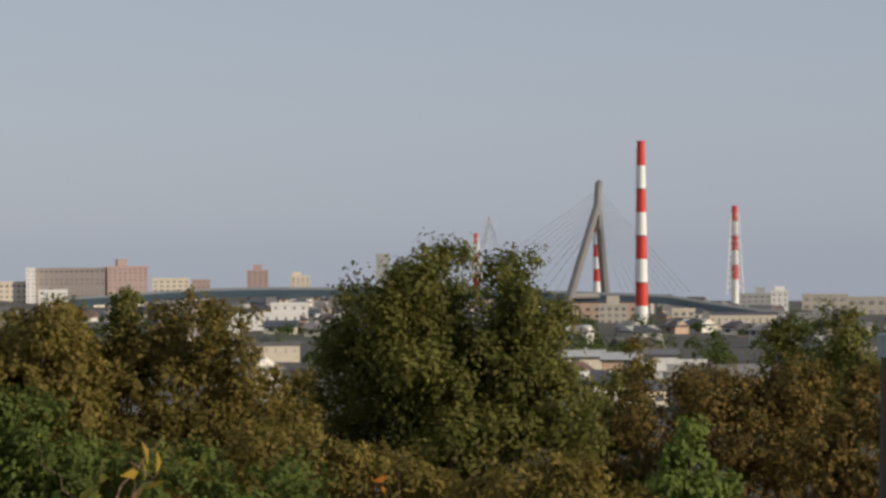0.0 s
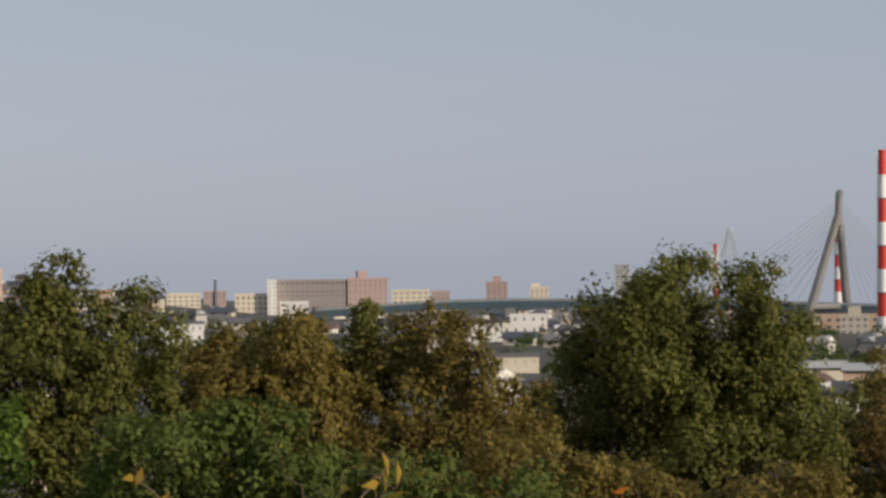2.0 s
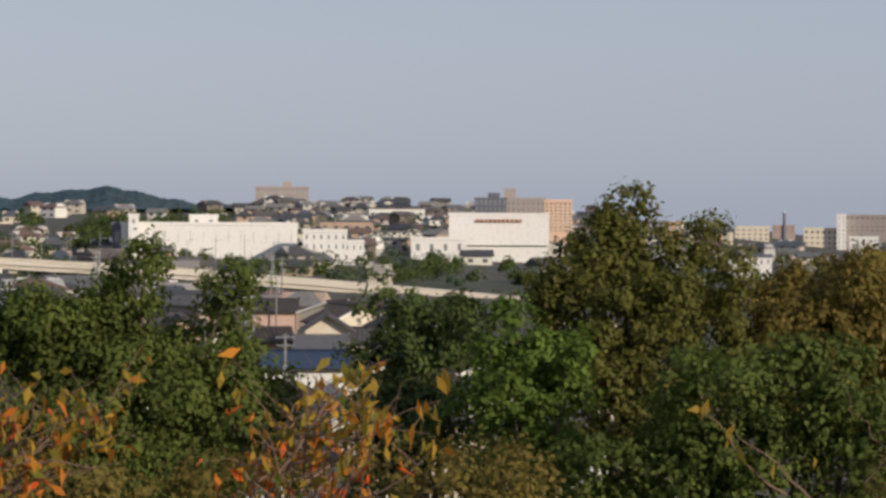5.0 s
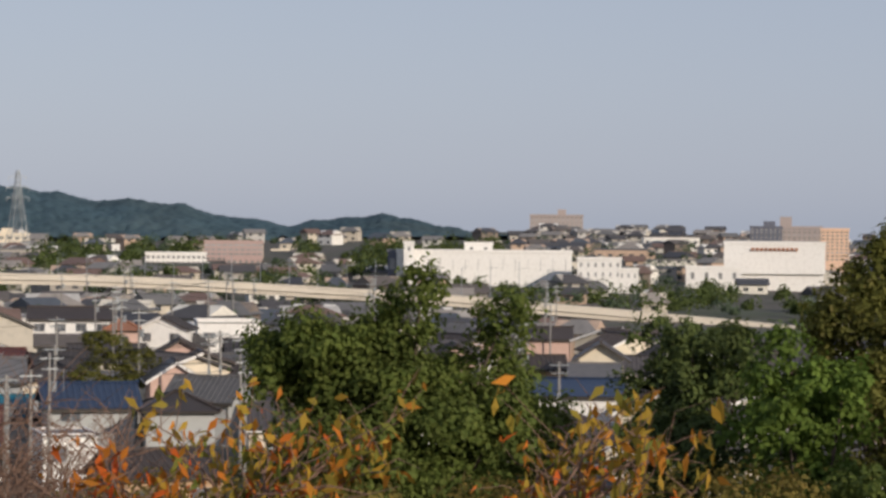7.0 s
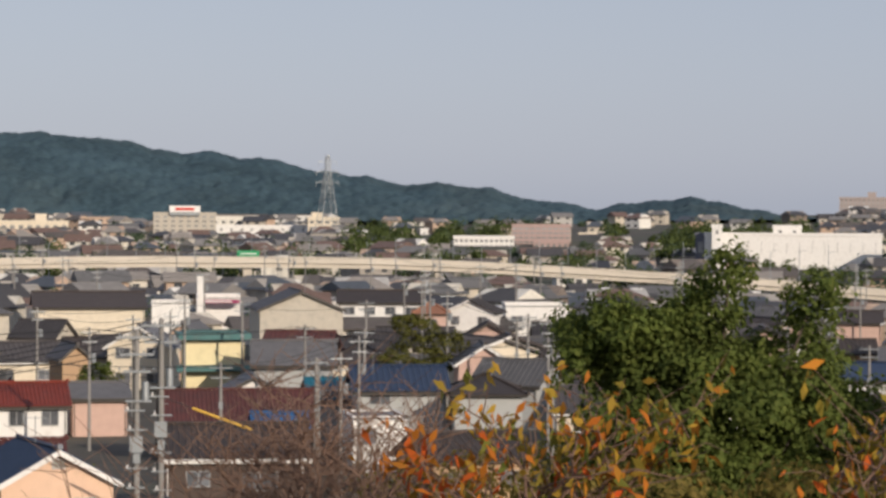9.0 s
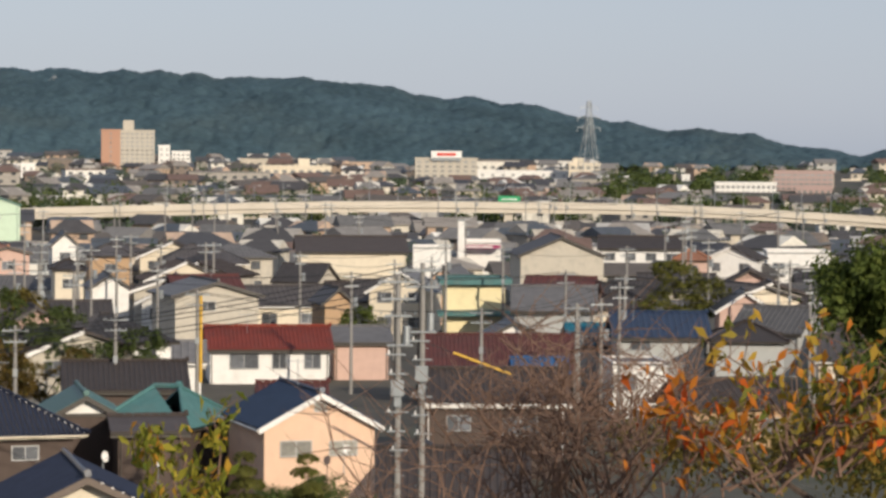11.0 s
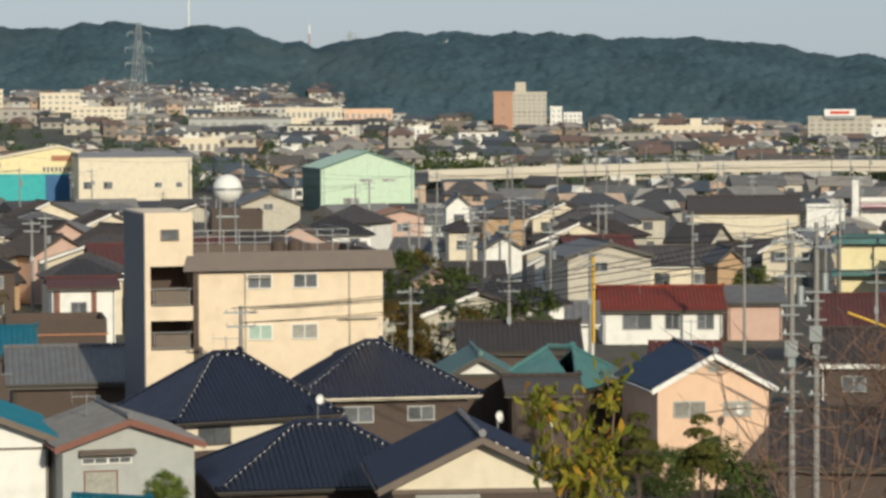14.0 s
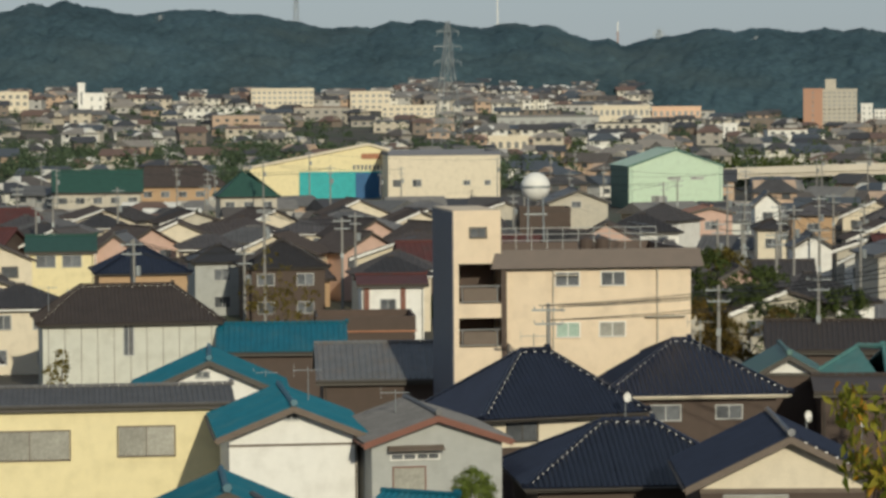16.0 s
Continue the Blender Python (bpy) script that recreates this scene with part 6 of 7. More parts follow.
spray("reddish bare shoots before the houses", LEAF_CHERRY, 15.0, (-32.303, 18.68), [(-33.462, 19.61), (-33.186, 19.43), (-32.746, 19.67), (-32.307, 19.84), (-31.976, 19.61), (-31.647, 19.73), (-32.855, 19.32), (-31.317, 19.49), (-32.195, 19.32), (-30.988, 19.61), (-33.737, 19.26)], seed=52, per=0, twigs=14, thick=0.006, wob=0.4)
spray("reddish bare shoots of a garden shrub", LEAF_CHERRY, 15.0, (-30.374, 19.13), [(-31.264, 19.85), (-30.827, 19.97), (-31.480, 19.68), (-30.495, 19.79), (-29.948, 19.91), (-31.807, 19.59), (-30.931, 19.59), (-29.504, 19.65)], seed=53, per=0, twigs=13, thick=0.006, wob=0.35)
crown_tree("dark garden trees behind the flats", LEAF_DARK, -39.270, 225.0, [(-5.26, 8.46, 1.51, 1.73), (-3.76, 6.29, 1.95, 1.95), (-1.19, 7.58, 1.73, 1.30), (1.80, 4.98, 1.95, 1.51), (5.21, 5.84, 1.73, 1.73), (-2.05, 4.56, 2.16, 1.30)], seed=54, leaf=0.17)
crown_tree("reddish garden tree behind the flats", LEAF_RUST, -39.913, 215.0, [(-2.34, 5.71, 1.65, 1.65), (-0.78, 4.46, 1.65, 1.16), (2.29, 5.08, 1.45, 1.16)], seed=55, leaf=0.14, dense=0.8)
crown_tree("olive bush between the slope trees", LEAF_OAK, 3.423, 56.0, [(-0.29, 17.89, 0.65, 0.65), (-0.08, 17.03, 0.86, 0.86), (0.24, 16.38, 0.86, 0.65)], seed=56, name="bush", category="bush")
crown_tree("brownish bush beside the oak", LEAF_BROWN, -2.962, 56.0, [(-0.17, 18.36, 0.59, 0.48), (0.14, 17.60, 0.75, 0.75)], seed=57, name="bush", category="bush")

# ---- the stair tower and roof of the flats ----
part("stair_wall", Shape().box(-8.3, -8.0, -0.3, 8, -1.5, 15.3), APRICOT, flats)
for z0, z1 in ((12.3, 15.3), (9.25, 10.05), (-1.5, 7.6)):
    part("stair_storey", Shape().box(-8.0, -5.6, -0.3, 8, z0, z1), APRICOT, flats)
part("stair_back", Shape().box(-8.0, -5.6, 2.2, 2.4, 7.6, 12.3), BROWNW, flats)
part("side_cladding", Shape().box(-8.36, -8.304, -0.28, 7.9, -1.5, 15.2), SLATEW, flats, "dark slate-grey side wall of the stair tower")
part("corner_post", Shape().box(-5.6, -5.3, -0.35, 0.4, -1.5, 12.0), BROWNW, flats)
for z in (10.05, 7.6):
    part("landing_panel", Shape().box(-7.7, -5.75, -0.1, -0.02, z + 0.12, z + 0.86), DARKTRIM, flats, "smoked balustrade panel")
    part("handrail", Shape().tube((-8.0, -0.16, z + 0.98), (-5.6, -0.16, z + 0.98), 0.045, n=6).tube((-8.0, -0.16, z + 0.1), (-5.6, -0.16, z + 0.1), 0.03, n=6), ALU, flats, "pale metal handrail")
    part("baluster", Shape().tube((-7.8, -0.16, z), (-7.8, -0.16, z + 1.0), 0.03, n=6), ALU, flats)
    part("baluster", Shape().tube((-5.8, -0.16, z), (-5.8, -0.16, z + 1.0), 0.03, n=6), ALU, flats)
window(flats, -6.9, 14.05, 0.9, 0.5, -0.3, DARKFRAME, 2)
part("roof_band", Shape().hexa([(-6.2, -0.55, 12.0), (6.0, -0.55, 12.0), (6.0, -0.06, 12.0), (-6.2, -0.06, 12.0)], [(-5.9, -0.25, 13.05), (5.8, -0.25, 13.05), (5.8, -0.06, 13.05), (-5.9, -0.06, 13.05)]), BAND, flats, "brown metal roof band")
rail = Shape()
for z in (13.5, 13.85, 14.2):
    rail.tube((-5.4, 1.2, z), (3.6, 1.2, z), 0.024, n=5).tube((3.6, 1.2, z), (3.6, 9, z), 0.024, n=5)
part("roof_railing", rail, PALEROOF, flats, "pale grey roof railing")
for i in range(11):
    part("rail_post", Shape().tube((-5.4 + 0.9 * i, 1.2, 12.9), (-5.4 + 0.9 * i, 1.2, 14.2), 0.024, n=5), PALEROOF, flats)
window(flats, -1.74, 8.48, 1.28, 0.77, 0.0, WHITE, 2, glass=GREENPANE)
window(flats, 0.80, 8.48, 1.44, 0.77, 0.0, WHITE, 2, glass=CURTAIN)
for x in (-0.55, 0.4):
    part("roof_tank", Shape().tube((x, 0.7, 12.95), (x, 0.7, 13.55), 0.40, 0.42, 12).tube((x, 0.7, 13.55), (x, 0.7, 13.68), 0.36, 0.14, 12), BROWNW, flats, "brown rooftop water drum")
part("downpipe", Shape().tube((3.4, -0.1, 12.0), (3.4, -0.1, -1), 0.05, n=6).tube((-2.6, -0.1, 12.0), (-2.6, -0.1, -1), 0.04, n=6), GREIGE, flats)
part("awning", Shape().box(2.7, 5.0, -0.35, -0.02, 9.15, 9.22), GREIGE, flats)
part("awning", Shape().box(-2.5, -1.2, -0.3, -0.02, 11.55, 11.6), GREIGE, flats)

# ---- the round water tank ----
globe = thing("water_tank", facing(-43.97, 262, 0), "pale spherical water tank on a steel frame", "water tank")
part("sphere", Shape().ball((0, 0, 14.0), 1.3, 1.3, 1.3, 20, 12), WHITE, globe, smooth=True)
for i in range(4):
    a = math.pi / 4 + math.pi / 2 * i
    part("leg", Shape().tube((1.3 * math.cos(a), 1.3 * math.sin(a), -0.5), (0.9 * math.cos(a), 0.9 * math.sin(a), 13.6), 0.1, 0.08, 6), STEEL, globe)
part("band", Shape().tube((0, 0, 13.9), (0, 0, 14.1), 1.34, 1.34, 20), STEEL, globe)
for z in (4, 8, 11.5):
    part("brace", Shape().box(-1, 1, -0.9, -0.8, z, z + 0.1).box(-1, 1, 0.8, 0.9, z, z + 0.1), STEEL, globe)

# ---- road sign on the viaduct, shop signs ----
sign = thing("road_sign", facing(-30.85, 702, 6.7), "green motorway direction sign above the viaduct", "road sign")
part("board", Shape().box(-2.6, 2.6, -0.1, 0.1, 0.6, 3.2), mat("sign_green", (0.02, 0.33, 0.13), 0.5), sign)
part("bar", Shape().box(-1.9, 1.9, -0.14, -0.104, 2.3, 2.6), STACKWHITE, sign)
part("bar", Shape().box(-1.5, 1.2, -0.14, -0.104, 1.3, 1.6), STACKWHITE, sign)
for x in (-1.8, 1.8):
    part("post", Shape().tube((x, 0.15, -2), (x, 0.15, 3.0), 0.12, n=6), STEEL, sign)
shop = thing("shop_sign", facing(-31.43, 466, 0), "magenta and white sign band on a shop", "sign")
part("band", Shape().box(-3.4, 3.4, -0.3, 1.6, 5.3, 5.8), mat("sign_magenta", (0.30, 0.03, 0.10), 0.5), shop)
part("bar", Shape().box(-2.6, 2.2, -0.34, -0.304, 5.45, 5.65), STACKWHITE, shop)
tot = thing("sign_tower", facing(-31.78, 466, 0), "tall white sign pylon beside the shop", "sign")
part("column", Shape().box(-0.5, 0.5, -0.4, 0.4, -0.5, 9.6), WHITE, tot)
part("cap", Shape().box(-0.6, 0.6, -0.5, 0.5, 9.6, 9.9), STEEL, tot)
# ---- fill of smaller houses ----
def small_house(kind, w, dp, e, r, wall, roof, seed):
    """A plain house with few parts, for the rows between the larger ones."""
    rng = random.Random(seed)
    ob = thing("house", Matrix.Identity(4), "", "house", "houses of the town")
    h = w / 2
    body = Shape()
    if kind == "front":
        body.extrude([(-h, -1.5), (h, -1.5), (h, e), (0, r - 0.05), (-h, e)], 0, dp)
    elif kind == "side":
        body.add([(-h, 0, -1.5), (-h, dp, -1.5), (-h, dp, e), (-h, dp / 2, r - 0.05), (-h, 0, e), (h, 0, -1.5), (h, dp, -1.5), (h, dp, e), (h, dp / 2, r - 0.05), (h, 0, e)],
                 [(0, 1, 2, 3, 4), (9, 8, 7, 6, 5), (0, 4, 9, 5), (1, 6, 7, 2), (2, 7, 8, 3), (3, 8, 9, 4), (0, 5, 6, 1)])
    else:
        body.box(-h, h, 0, dp, -1.5, e)
    part("wall", body, wall, ob)
    o = 0.55
    if kind == "front":
        k = (r - e) / h
        for sx in (-1, 1):
            slope(ob, roof, [(sx * (h + o), -o, e - k * o + 0.12), (sx * (h + o), dp + o, e - k * o + 0.12), (0, dp + o, r + 0.12), (0, -o, r + 0.12)], 0.2, 0.6)
        cap = ((0, -o, r + 0.15), (0, dp + o, r + 0.15))
    else:
        k = (r - e) / (dp / 2)
        z, q = e - k * o + 0.1, (h + o if kind == "side" else max(0.4, (w - dp) / 2))
        A, B, C, D_ = (-h - o, -o, z), (h + o, -o, z), (h + o, dp + o, z), (-h - o, dp + o, z)
        P, Q = (-q, dp / 2, r + 0.1), (q, dp / 2, r + 0.1)
        slope(ob, roof, (A, B, Q, P), 0.2, 0.6)
        slope(ob, roof, (C, D_, P, Q), 0.2, 0)
        if kind == "hip":
            slope(ob, roof, (B, C, Q), 0.2, 0.6)
            slope(ob, roof, (D_, A, P), 0.2, 0.6)
        cap = (P, Q)
    part("ridge", Shape().tube(*cap, 0.16, n=6), roof, ob)
    part("fascia", Shape().box(-h - o, h + o, -o - 0.06, -o, e - k * o - 0.15, e - k * o - 0.02) if kind != "front" else
         Shape().hexa([(-h - o, -o - 0.05, e - k * o - 0.25), (0, -o - 0.05, r - 0.2), (0, -o, r - 0.2), (-h - o, -o, e - k * o - 0.25)], [(-h - o, -o - 0.05, e - k * o + 0.08), (0, -o - 0.05, r + 0.1), (0, -o, r + 0.1), (-h - o, -o, e - k * o + 0.08)]),
         WHITE if rng.random() < 0.5 else DARKFRAME, ob)
    for x, zz, ww, wh in auto_windows(w, e):
        window(ob, x + rng.uniform(-0.4, 0.4), zz, ww * rng.uniform(0.7, 1.1), wh, 0.0, rng.choice([ALU, DARKFRAME]), 2)
    return ob


rnd = random.Random(5)
KINDS = []
SPECS = [("hip", WHITE, TILEM, "white house with a black tiled hip roof"), ("front", CREAM, TILEB, "cream gabled house with a brown tile roof"), ("side", GREIGE, TILEM, "grey-beige house under a dark tiled roof"),
         ("hip", BROWNW, TILEB, "brown house with a dark brown hip roof"), ("front", WHITE, TILEM, "white gabled house with dark tiles"), ("side", ORANGEW, TILEB, "ochre house with a brown roof"),
         ("front", PINKW, TILEB, "pink-beige gabled house with a brown roof"), ("hip", CREAM, TILEM, "cream house with a dark hip roof"), ("side", WHITE, TILEG, "white house with a grey metal roof"),
         ("front", GREIGE, TILEB, "grey-beige gabled house with brown tiles"), ("hip", GREIGE, TILEG, "grey house with a grey hip roof"), ("side", CREAM, TILEM, "cream house with a dark tiled roof"),
         ("side", BROWNW, DULLRED, "dark timber house with a dull red roof"), ("front", CREAM, TILEM, "cream gabled house with black tiles")]
for i, (kind, wall, roof, label) in enumerate(SPECS):
    two = i % 3 != 2
    ob = small_house(kind, rnd.uniform(6, 9.5), rnd.uniform(5.5, 8), 5.5 if two else 3.2, (5.5 if two else 3.2) + rnd.uniform(1.3, 2.1), wall, roof, i)
    ob["label"] = label
    KINDS.append((ob, 7.6 if two else 5.2))


def clear_of(b, d, wide, top, deep=9.0):
    """True where a house this wide stands free and hides none of the named ones."""
    for tb, td, tw_, tdp, tbase, te in TAKEN:
        ang = abs(radians(b - tb))
        if ang * min(d, td) < (wide + tw_) / 2 + 1.0 and td - deep - 1 < d < td + tdp + 1:
            return False
        if d < td and ang < (tw_ / 2 + wide / 2) / td and (top - EYE) / d > (tbase + (0.2 if te > 7 else 0.64) * te - EYE) / td:
            return False
    return True


TAKEN.append((-51.9, 180, 13, 30, 0, 0))  # open yard before the long white house
placed, first = [], set()
row = 160.0
while row < 440:
    b = -57.0 + rnd.uniform(0, 2)
    while b < -13:
        d = row + rnd.uniform(-3, 3)
        k = rnd.randrange(len(KINDS))
        src, top = KINDS[k]
        g = float(ground_z(*spot(b, d)[:2]))
        if d > (196 if b < -36 else 188) and clear_of(b, d, 8.6, g + top, 7.5):
            m = facing(b, d, g, rnd.choice([0, 0, 8, -12, 14, 5, 28, -25]))
            if k in first:
                ob = copy_thing(src, m)
            else:
                src.matrix_world = m
                first.add(k)
            placed.append((b, d, 10, 9, g, top))
        b += math.degrees((rnd.uniform(9.5, 12.5)) / row)
    row += rnd.uniform(11.5, 14)


def pick_mat(name, colours, rough):
    m = bpy.data.materials.new(name)
    m.use_nodes = True
    n, l = m.node_tree.nodes, m.node_tree.links
    geo, ramp, tex = n.new("ShaderNodeNewGeometry"), n.new("ShaderNodeValToRGB"), n.new("ShaderNodeTexNoise")
    ramp.color_ramp.interpolation = "CONSTANT"
    e = ramp.color_ramp.elements
    for i, c in enumerate(colours):
        q = e[i] if i < 2 else e.new(i / len(colours))
        q.position, q.color = i / len(colours), (*c, 1)
    l.new(geo.outputs["Random Per Island"], ramp.inputs[0])
    hsv, mr = n.new("ShaderNodeHueSaturation"), n.new("ShaderNodeMapRange")
    tex.inputs["Scale"].default_value = 0.8
    co = n.new("ShaderNodeTexCoord")
    l.new(co.outputs["Object"], tex.inputs["Vector"])
    mr.inputs["To Min"].default_value, mr.inputs["To Max"].default_value = 0.7, 1.3
    l.new(tex.outputs["Fac"], mr.inputs["Value"])
    l.new(mr.outputs[0], hsv.inputs["Value"])
    l.new(ramp.outputs[0], hsv.inputs["Color"])
    l.new(hsv.outputs[0], n["Principled BSDF"].inputs["Base Color"])
    n["Principled BSDF"].inputs["Roughness"].default_value = rough
    return m


FARWALL = pick_mat("far_house_walls", [(0.66, 0.62, 0.54), (0.50, 0.44, 0.35), (0.34, 0.31, 0.27), (0.58, 0.53, 0.44), (0.20, 0.16, 0.13), (0.46, 0.33, 0.24), (0.42, 0.40, 0.37), (0.70, 0.67, 0.61)], 0.8)
# roof tones lifted, with distance haze mixed into the palette
FARROOF = pick_mat("hazed_house_roofs", [(0.055, 0.055, 0.062), (0.10, 0.085, 0.075), (0.20, 0.185, 0.17), (0.065, 0.06, 0.06), (0.26, 0.23, 0.20), (0.07, 0.08, 0.095), (0.15, 0.095, 0.075), (0.13, 0.125, 0.12)], 0.7)
FARPANE = mat("far_windows", (0.06, 0.065, 0.07), 0.3)
walls, roofs, panes = Shape(), Shape(), Shape()


def far_house(b, d, w, dp, e, r, turn, flat=False, z=None):
    m = facing(b, d, float(ground_z(*spot(b, d)[:2])) if z is None else z, turn)
    h = w / 2
    walls.add([m @ Vector(p) for p in ((-h, 0, -2), (h, 0, -2), (h, dp, -2), (-h, dp, -2), (-h, 0, e), (h, 0, e), (h, dp, e), (-h, dp, e), (-h, dp / 2, e if flat else r - 0.1), (h, dp / 2, e if flat else r - 0.1))],
              [(0, 1, 5, 4), (1, 2, 6, 9, 5), (2, 3, 7, 6), (3, 0, 4, 8, 7), (4, 5, 9, 8), (8, 9, 6, 7)])
    o = 0.7
    if flat:
        pts = [(-h - 0.2, -0.2, e), (h + 0.2, -0.2, e), (h + 0.2, dp + 0.2, e), (-h - 0.2, dp + 0.2, e)]
        roofs.hexa([m @ Vector(p) for p in pts], [m @ (Vector(p) + Vector((0, 0, 0.5))) for p in pts])
    else:
        q = h + o if rnd.random() < 0.5 else h * 0.35
        z = e - 0.2
        A, B, C, D_ = (-h - o, -o, z), (h + o, -o, z), (h + o, dp + o, z), (-h - o, dp + o, z)
        roofs.add([m @ Vector(p) for p in (A, B, C, D_, (-q, dp / 2, r), (q, dp / 2, r), (-h - o, -o, z - 0.2), (h + o, -o, z - 0.2))],
                  [(0, 1, 5, 4), (1, 2, 5), (2, 3, 4, 5), (3, 0, 4), (6, 7, 1, 0)])
    k = max(1, int(w / 3.5))
    for i in range(k):
        for zz in ([1.3] if e < 4 else [1.3, 4.1]):
            c = -h + (i + 0.5) * w / k
            pts = [(c - 0.8, -0.05, zz - 0.5), (c + 0.8, -0.05, zz - 0.5), (c + 0.8, 0.05, zz - 0.5), (c - 0.8, 0.05, zz - 0.5)]
            panes.hexa([m @ Vector(p) for p in pts], [m @ (Vector(p) + Vector((0, 0, 1.1))) for p in pts])


row = 442.0
while row < 1500:
    b = -58.0
    while b < 9:
        d = row + rnd.uniform(-6, 6)
        right = b > -19
        g = float(ground_z(*spot(b, d)[:2]))
        skip = (0.9 if d < 850 else 0.45) if b > -12 else 0.4 if right else 0.2
        if d > 980 and -29 < b < -19.5 or d < 920 and b > -27 and d > 700:
            skip = 0.8
        elif d > 660 and b < -36:
            skip = 0.5
        if rnd.random() > skip:
            big = d > 800 and rnd.random() < (0.12 if right else 0.08 if d > 1000 else 0.05)
            e, rise = rnd.choice([2.7, 3.1, 5.2]), rnd.uniform(1.4, 2.2)
            if big and clear_of(b, d, 20, g + 8):
                far_house(b, d, rnd.uniform(14, 34), rnd.uniform(10, 16), rnd.uniform(4, 7), 0, rnd.uniform(-10, 10), True)
            elif clear_of(b, d, 10, g + e + rise) or clear_of(b, d, 10, g + 4.2):
                if not clear_of(b, d, 10, g + e + rise):
                    e, rise = 2.6, 1.5
                far_house(b, d, rnd.uniform(6, 11), rnd.uniform(6, 9), e, e + rise, rnd.choice([0, 10, -15, 35, -40, 5]))
        b += math.degrees(rnd.uniform(11, 18) / row) * (1.4 if right else 1)
    row += rnd.uniform(15, 22) * (1 + (row - 500) / 900)
for k in range(110):  # the low town beyond the department store
    e = rnd.choice([2.8, 3.2, 5.2])
    far_house(rnd.uniform(-19.5, -12.3), rnd.uniform(1320, 1740), rnd.uniform(6, 12), 8, e, e + 1.6, rnd.uniform(-40, 40))
for k in range(190):  # houses up on the lower slope
    b = rnd.uniform(-46.5, -41.8) if k < 130 else rnd.uniform(-57, -46.5)
    d = 1455 + (105 if k < 130 else 35) * rnd.random() ** 1.5
    far_house(b, d, rnd.uniform(7, 12), 8, 5.5, 7.3, rnd.uniform(-20, 20), z=float(ground_z(*spot(b, 1455)[:2])) + (d - 1455) * 0.13)
tagged(part("far_house_walls", walls, FARWALL), "pale walls of the many distant town houses", "houses", kind="stuff")
tagged(part("hazed_house_roofs", roofs, FARROOF), "dark tiled and metal roofs of the distant town", "roofs", kind="stuff")
tagged(part("far_house_windows", panes, FARPANE), "small dark windows of the distant houses", "windows", kind="stuff")

# ---- green between the houses ----
RNG = np.random.default_rng(21)


def greenery(name, n, b0, b1, d0, d1, size, leaf, material, label, per=90, seed=4, flat=1.0):
    """Round-headed trees of a few lobes each, scattered between two bearings and two distances where they hide nothing."""
    rng = np.random.default_rng(seed)
    cs, ns = [], []
    for _ in range(n):
        b, d = rng.uniform(b0, b1), math.sqrt(rng.uniform(d0 * d0, d1 * d1))
        p = spot(b, d)
        g = float(ground_z(p.x, p.y))
        r = size * rng.uniform(0.5, 1.2)
        if not clear_of(b, d, r * 2, g + r * 2.0 * flat, 2):
            continue
        lobes = 4
        for j in range(lobes):
            a = rng.uniform(0, 2 * math.pi)
            k = 0.0 if j == 0 else 0.6 * r
            c = np.array([p.x + k * math.cos(a), p.y + k * math.sin(a), g + r * flat * (0.95 if j == 0 else rng.uniform(0.45, 0.8))])
            v = rng.normal(size=(per // lobes, 3))
            v /= np.linalg.norm(v, axis=1, keepdims=True)
            v[:, 2] = np.abs(v[:, 2]) * 1.35 - 0.35
            q = r * (0.75 if j == 0 else rng.uniform(0.4, 0.62))
            cs.append(c + v * q * np.array([1.1, 1.1, flat]) * rng.uniform(0.82, 1.05, (len(v), 1)))
            ns.append(v)
    c, v = np.concatenate(cs), np.concatenate(ns)
    return tagged(part(name, quads(name, leaves(c, v, leaf, 0.8, loose=0.4)), material), label, "greenery", kind="stuff")


greenery("garden_trees", 130, -57, -14, 180, 440, 1.9, 0.26, LEAF_OAK, "small garden trees between the houses", 420, 4)
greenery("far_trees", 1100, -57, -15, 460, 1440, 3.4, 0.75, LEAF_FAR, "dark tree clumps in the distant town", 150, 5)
greenery("viaduct_trees", 300, -44, -13, 700, 930, 4.0, 0.8, LEAF_DARK, "row of trees behind the viaduct", 200, 6)
greenery("harbour_trees", 400, -13, 10, 560, 1050, 4.0, 0.7, LEAF_DARK, "tree belt before the harbour works", 220, 7)
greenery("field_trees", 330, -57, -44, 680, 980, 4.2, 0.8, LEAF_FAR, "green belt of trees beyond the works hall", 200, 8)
greenery("hillfoot_trees", 260, -29, -20, 930, 1250, 5.0, 1.1, LEAF_DARK, "dark woods at the foot of the low hill", 170, 9)

# ---- poles in the back streets ----
for k in range(130):
    b, d = rnd.uniform(-56, -18), rnd.uniform(205, 690)
    if all(abs(radians(b - q[0])) * q[1] > q[2] / 2 + 0.5 or not q[1] - 1 < d < q[1] + q[3] + 1 for q in TAKEN + placed):
        street_pole(b, d, rnd.uniform(9.5, 12.5))

# ---- overhead cables ----
links, seen_pairs = 0, set()
for i, (p, _) in enumerate(POLES):
    near = sorted(range(len(POLES)), key=lambda j: (POLES[j][0] - p).length)[1:3]
    for j in near:
        q = POLES[j][0]
        if (q - p).length > 48 or (min(i, j), max(i, j)) in seen_pairs:
            continue
        seen_pairs.add((min(i, j), max(i, j)))
        for off, dz in ((-0.7, -0.15), (0.0, -0.9), (0.7, -0.15)) if p.length < 270 else ((0.0, -0.5),):
            o = Vector((off, 0, dz))
            sagging("cable", p + o, q + o, 0.6, 0.022, WIRE, "black overhead cable between utility poles")


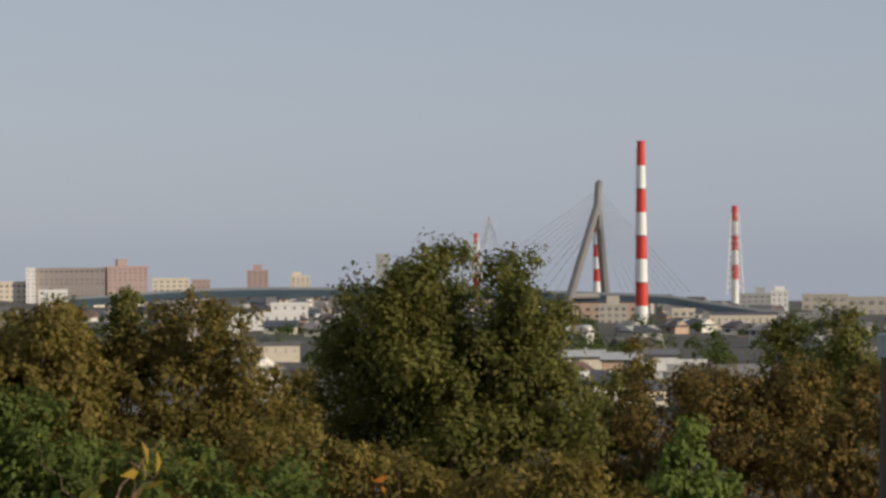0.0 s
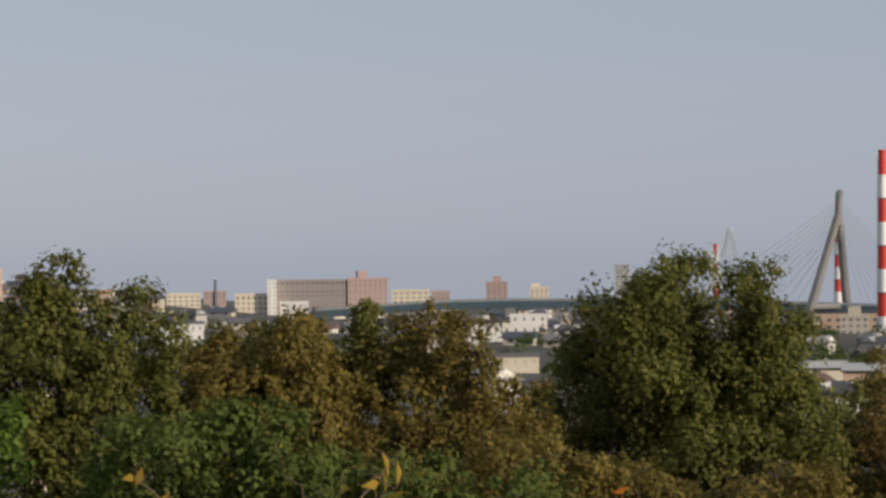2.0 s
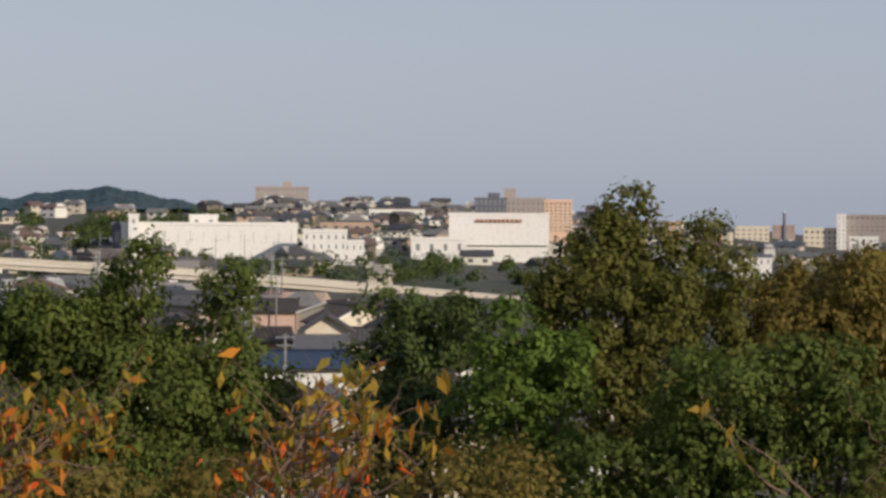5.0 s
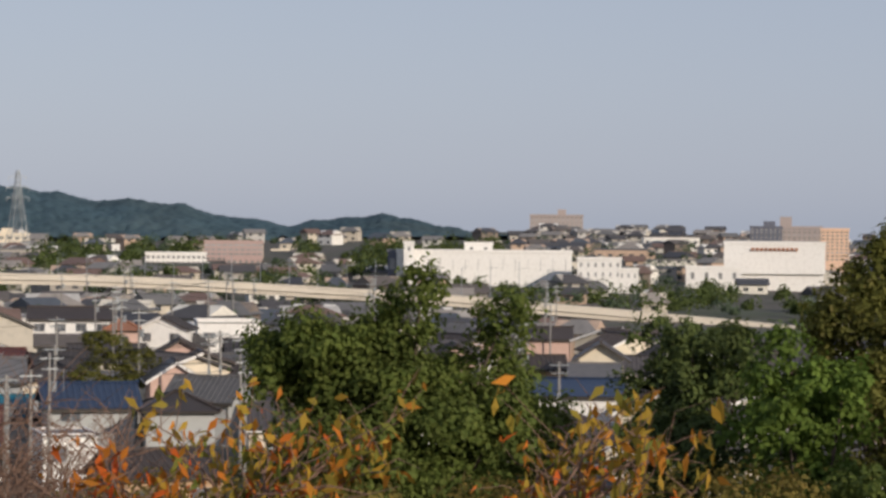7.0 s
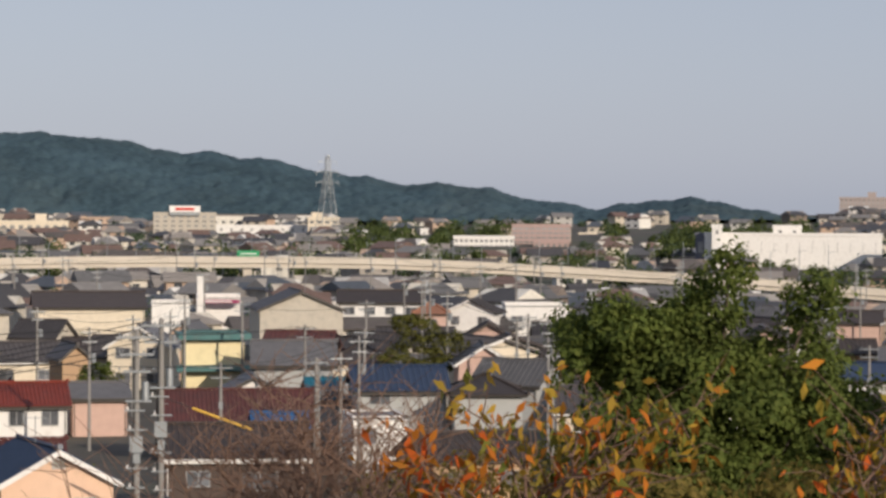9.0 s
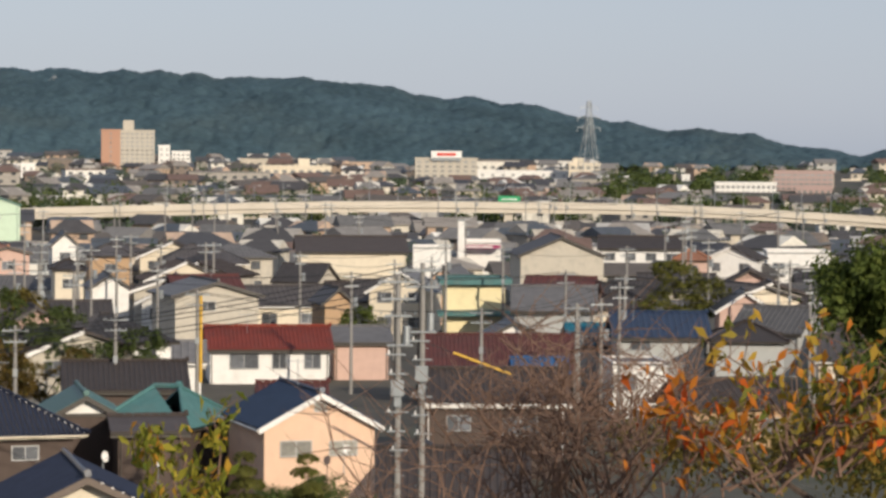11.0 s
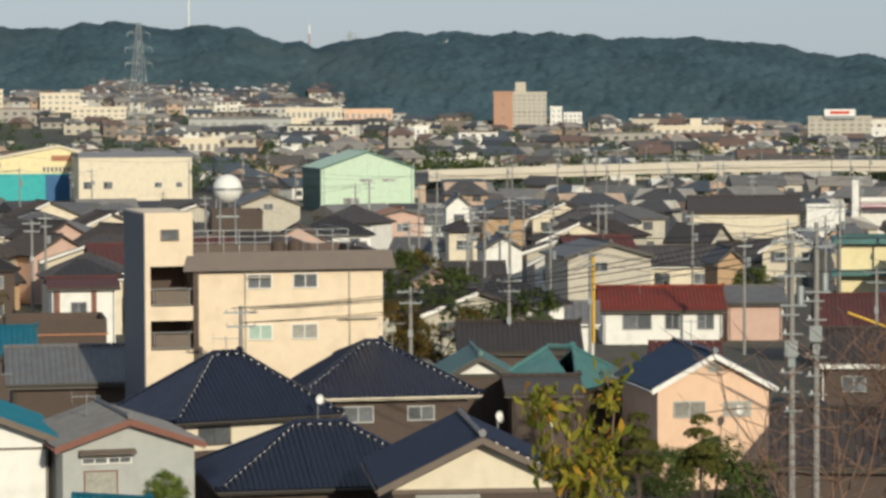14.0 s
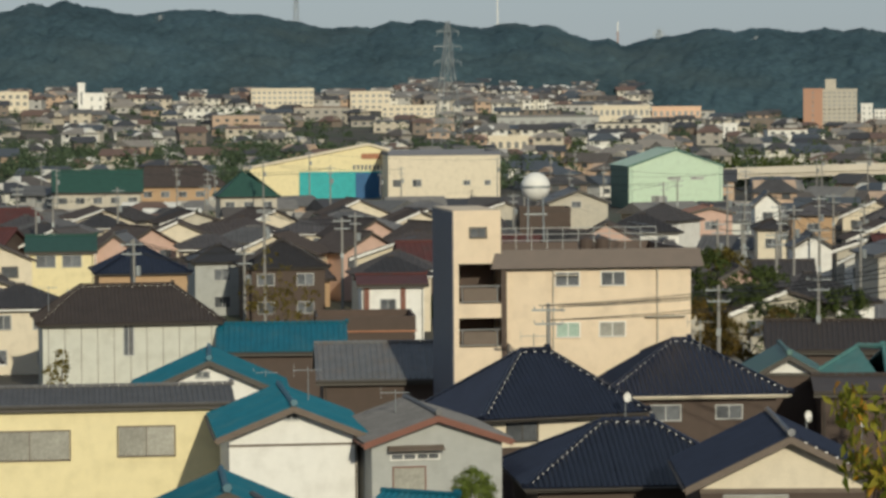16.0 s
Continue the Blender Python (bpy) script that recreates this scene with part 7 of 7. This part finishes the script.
# ---- post beside the lookout ----
post = thing("lamp_post", facing(8.62, 9.0, float(ground_z(*spot(8.62, 9.0)[:2]))) @ Matrix.Rotation(radians(1.2), 4, "Y"), "grey tapered steel post with a brown painted foot", "lamp post")
part("shaft", Shape().tube((0, 0, 0), (0, 0, 7), 0.115, 0.075, 20), STEEL, post, smooth=True)
part("foot", Shape().tube((0, 0, -0.4), (0, 0, 4.0), 0.122, 0.108, 20), BROWNW, post)
part("collar", Shape().tube((0, 0, 4.0), (0, 0, 4.07), 0.121, 0.121, 20), STEEL, post)
part("lamp_arm", Shape().sweep([(0, 0, 6.9), (0.1, 0, 7.3), (0.6, 0, 7.5), (1.2, 0, 7.5)], [0.04] * 4, 8), STEEL, post)
part("lamp_head", Shape().box(1.1, 1.7, -0.12, 0.12, 7.42, 7.55), STEEL, post)


# ---- yellow guard on a stay wire ----
guard = thing("wire_guard", facing(-32.0, 150, 0), "yellow plastic guard on a slanting stay wire", "wire guard")
part("sleeve", Shape().tube((0.2, 0, 10.6), (3.2, 0, 9.5), 0.07, n=8), mat("yellow_guard", (0.65, 0.38, 0.04), 0.5), guard)
part("wire", Shape().tube((-6, 0, 12.9), (26.0, 0, 1.0), 0.02, n=5), WIRE, guard)


# ---- boards, sheds and small parts of the near houses ----
for i in range(11):
    x = -6.0 + 1.2 * i
    part("board_joint", Shape().box(x - 0.02, x + 0.02, -0.03, -0.002, 0.0, 5.4), DARKTRIM, longhouse)
window(greyhouse, -1.35, 3.35, 1.5, 1.35, 0.0, RUSSET, 1, glass=CURTAIN)
part("awning", Shape().hexa([(-2.4, -0.55, 4.86), (0.3, -0.55, 4.86), (0.3, 0, 4.95), (-2.4, 0, 4.95)], [(-2.4, -0.55, 4.92), (0.3, -0.55, 4.92), (0.3, 0, 5.08), (-2.4, 0, 5.08)]), DARKTRIM, greyhouse)
# shade of the hall's left side, put on as a darker green sheet
part("side_cladding", Shape().box(-9.87, -9.81, 0.1, 19.9, -1.0, 8.9), DGREEN, mint_hall, "side wall in a darker green for its shade")
for i in range(9):
    x = -9.2 + 18.4 * i / 8
    part("panel_joint", Shape().box(x - 0.05, x + 0.05, -0.06, -0.002, 0.0, 8.6 + 3.0 * (1 - abs(x) / 9.8)), DGREEN if i in (0, 8) else MINT, mint_hall)

# ---- lettering of the department store, as bars ----
store_sign = thing("store_sign", facing(-14.627, 958.4, 11.3), "row of orange-red letters on the store fascia, as bars", "sign")
for i in range(11):
    x = -7.0 + 1.4 * i
    part("bar", Shape().box(x - 0.45, x + 0.45, -0.25, -0.02, 1.5, 2.5), ORANGER, store_sign)

# ---- lamp posts along the viaduct ----
for i in range(34):
    b = -37.5 + 0.56 * i
    d = 704.0
    x, y = spot(b, d)[:2]
    lamp = thing("street_lamp", facing(b, d, float(ground_z(x, y)), 12), "slim grey lamp post beside the viaduct", "street lamp", "viaduct lamps")
    part("post", Shape().tube((0, 0, -0.5), (0, 0, 10.4 + (i * 7 % 5) * 0.5), 0.13, 0.07, 6), STEEL, lamp)
    part("arm", Shape().sweep([(0, 0, 10.2), (0.3, -0.3, 10.7), (1.1, -0.6, 10.8)], [0.06, 0.05, 0.04], 5), STEEL, lamp)
    part("lamp_head", Shape().box(0.9, 1.5, -0.72, -0.48, 10.74, 10.88), ALU, lamp)

part("roof_edge", Shape().box(-4.0, 4.0, -0.9, 7.6, 6.14, 6.8), TEALF, cube_house, "thick green roof edge")
part("porch_roof", Shape().hexa([(-4.2, -1.4, 2.7), (4.4, -1.4, 2.7), (4.4, -0.01, 3.0), (-4.2, -0.01, 3.0)], [(-4.2, -1.4, 2.95), (4.4, -1.4, 2.95), (4.4, -0.01, 3.3), (-4.2, -0.01, 3.3)]), TEALF, cube_house)
for x in (-2.3, 0.9):
    part("pillar", Shape().box(x - 0.22, x + 0.22, -0.12, -0.002, 0, 5.4), RUSSET, redhouse, "red-brown pillar")
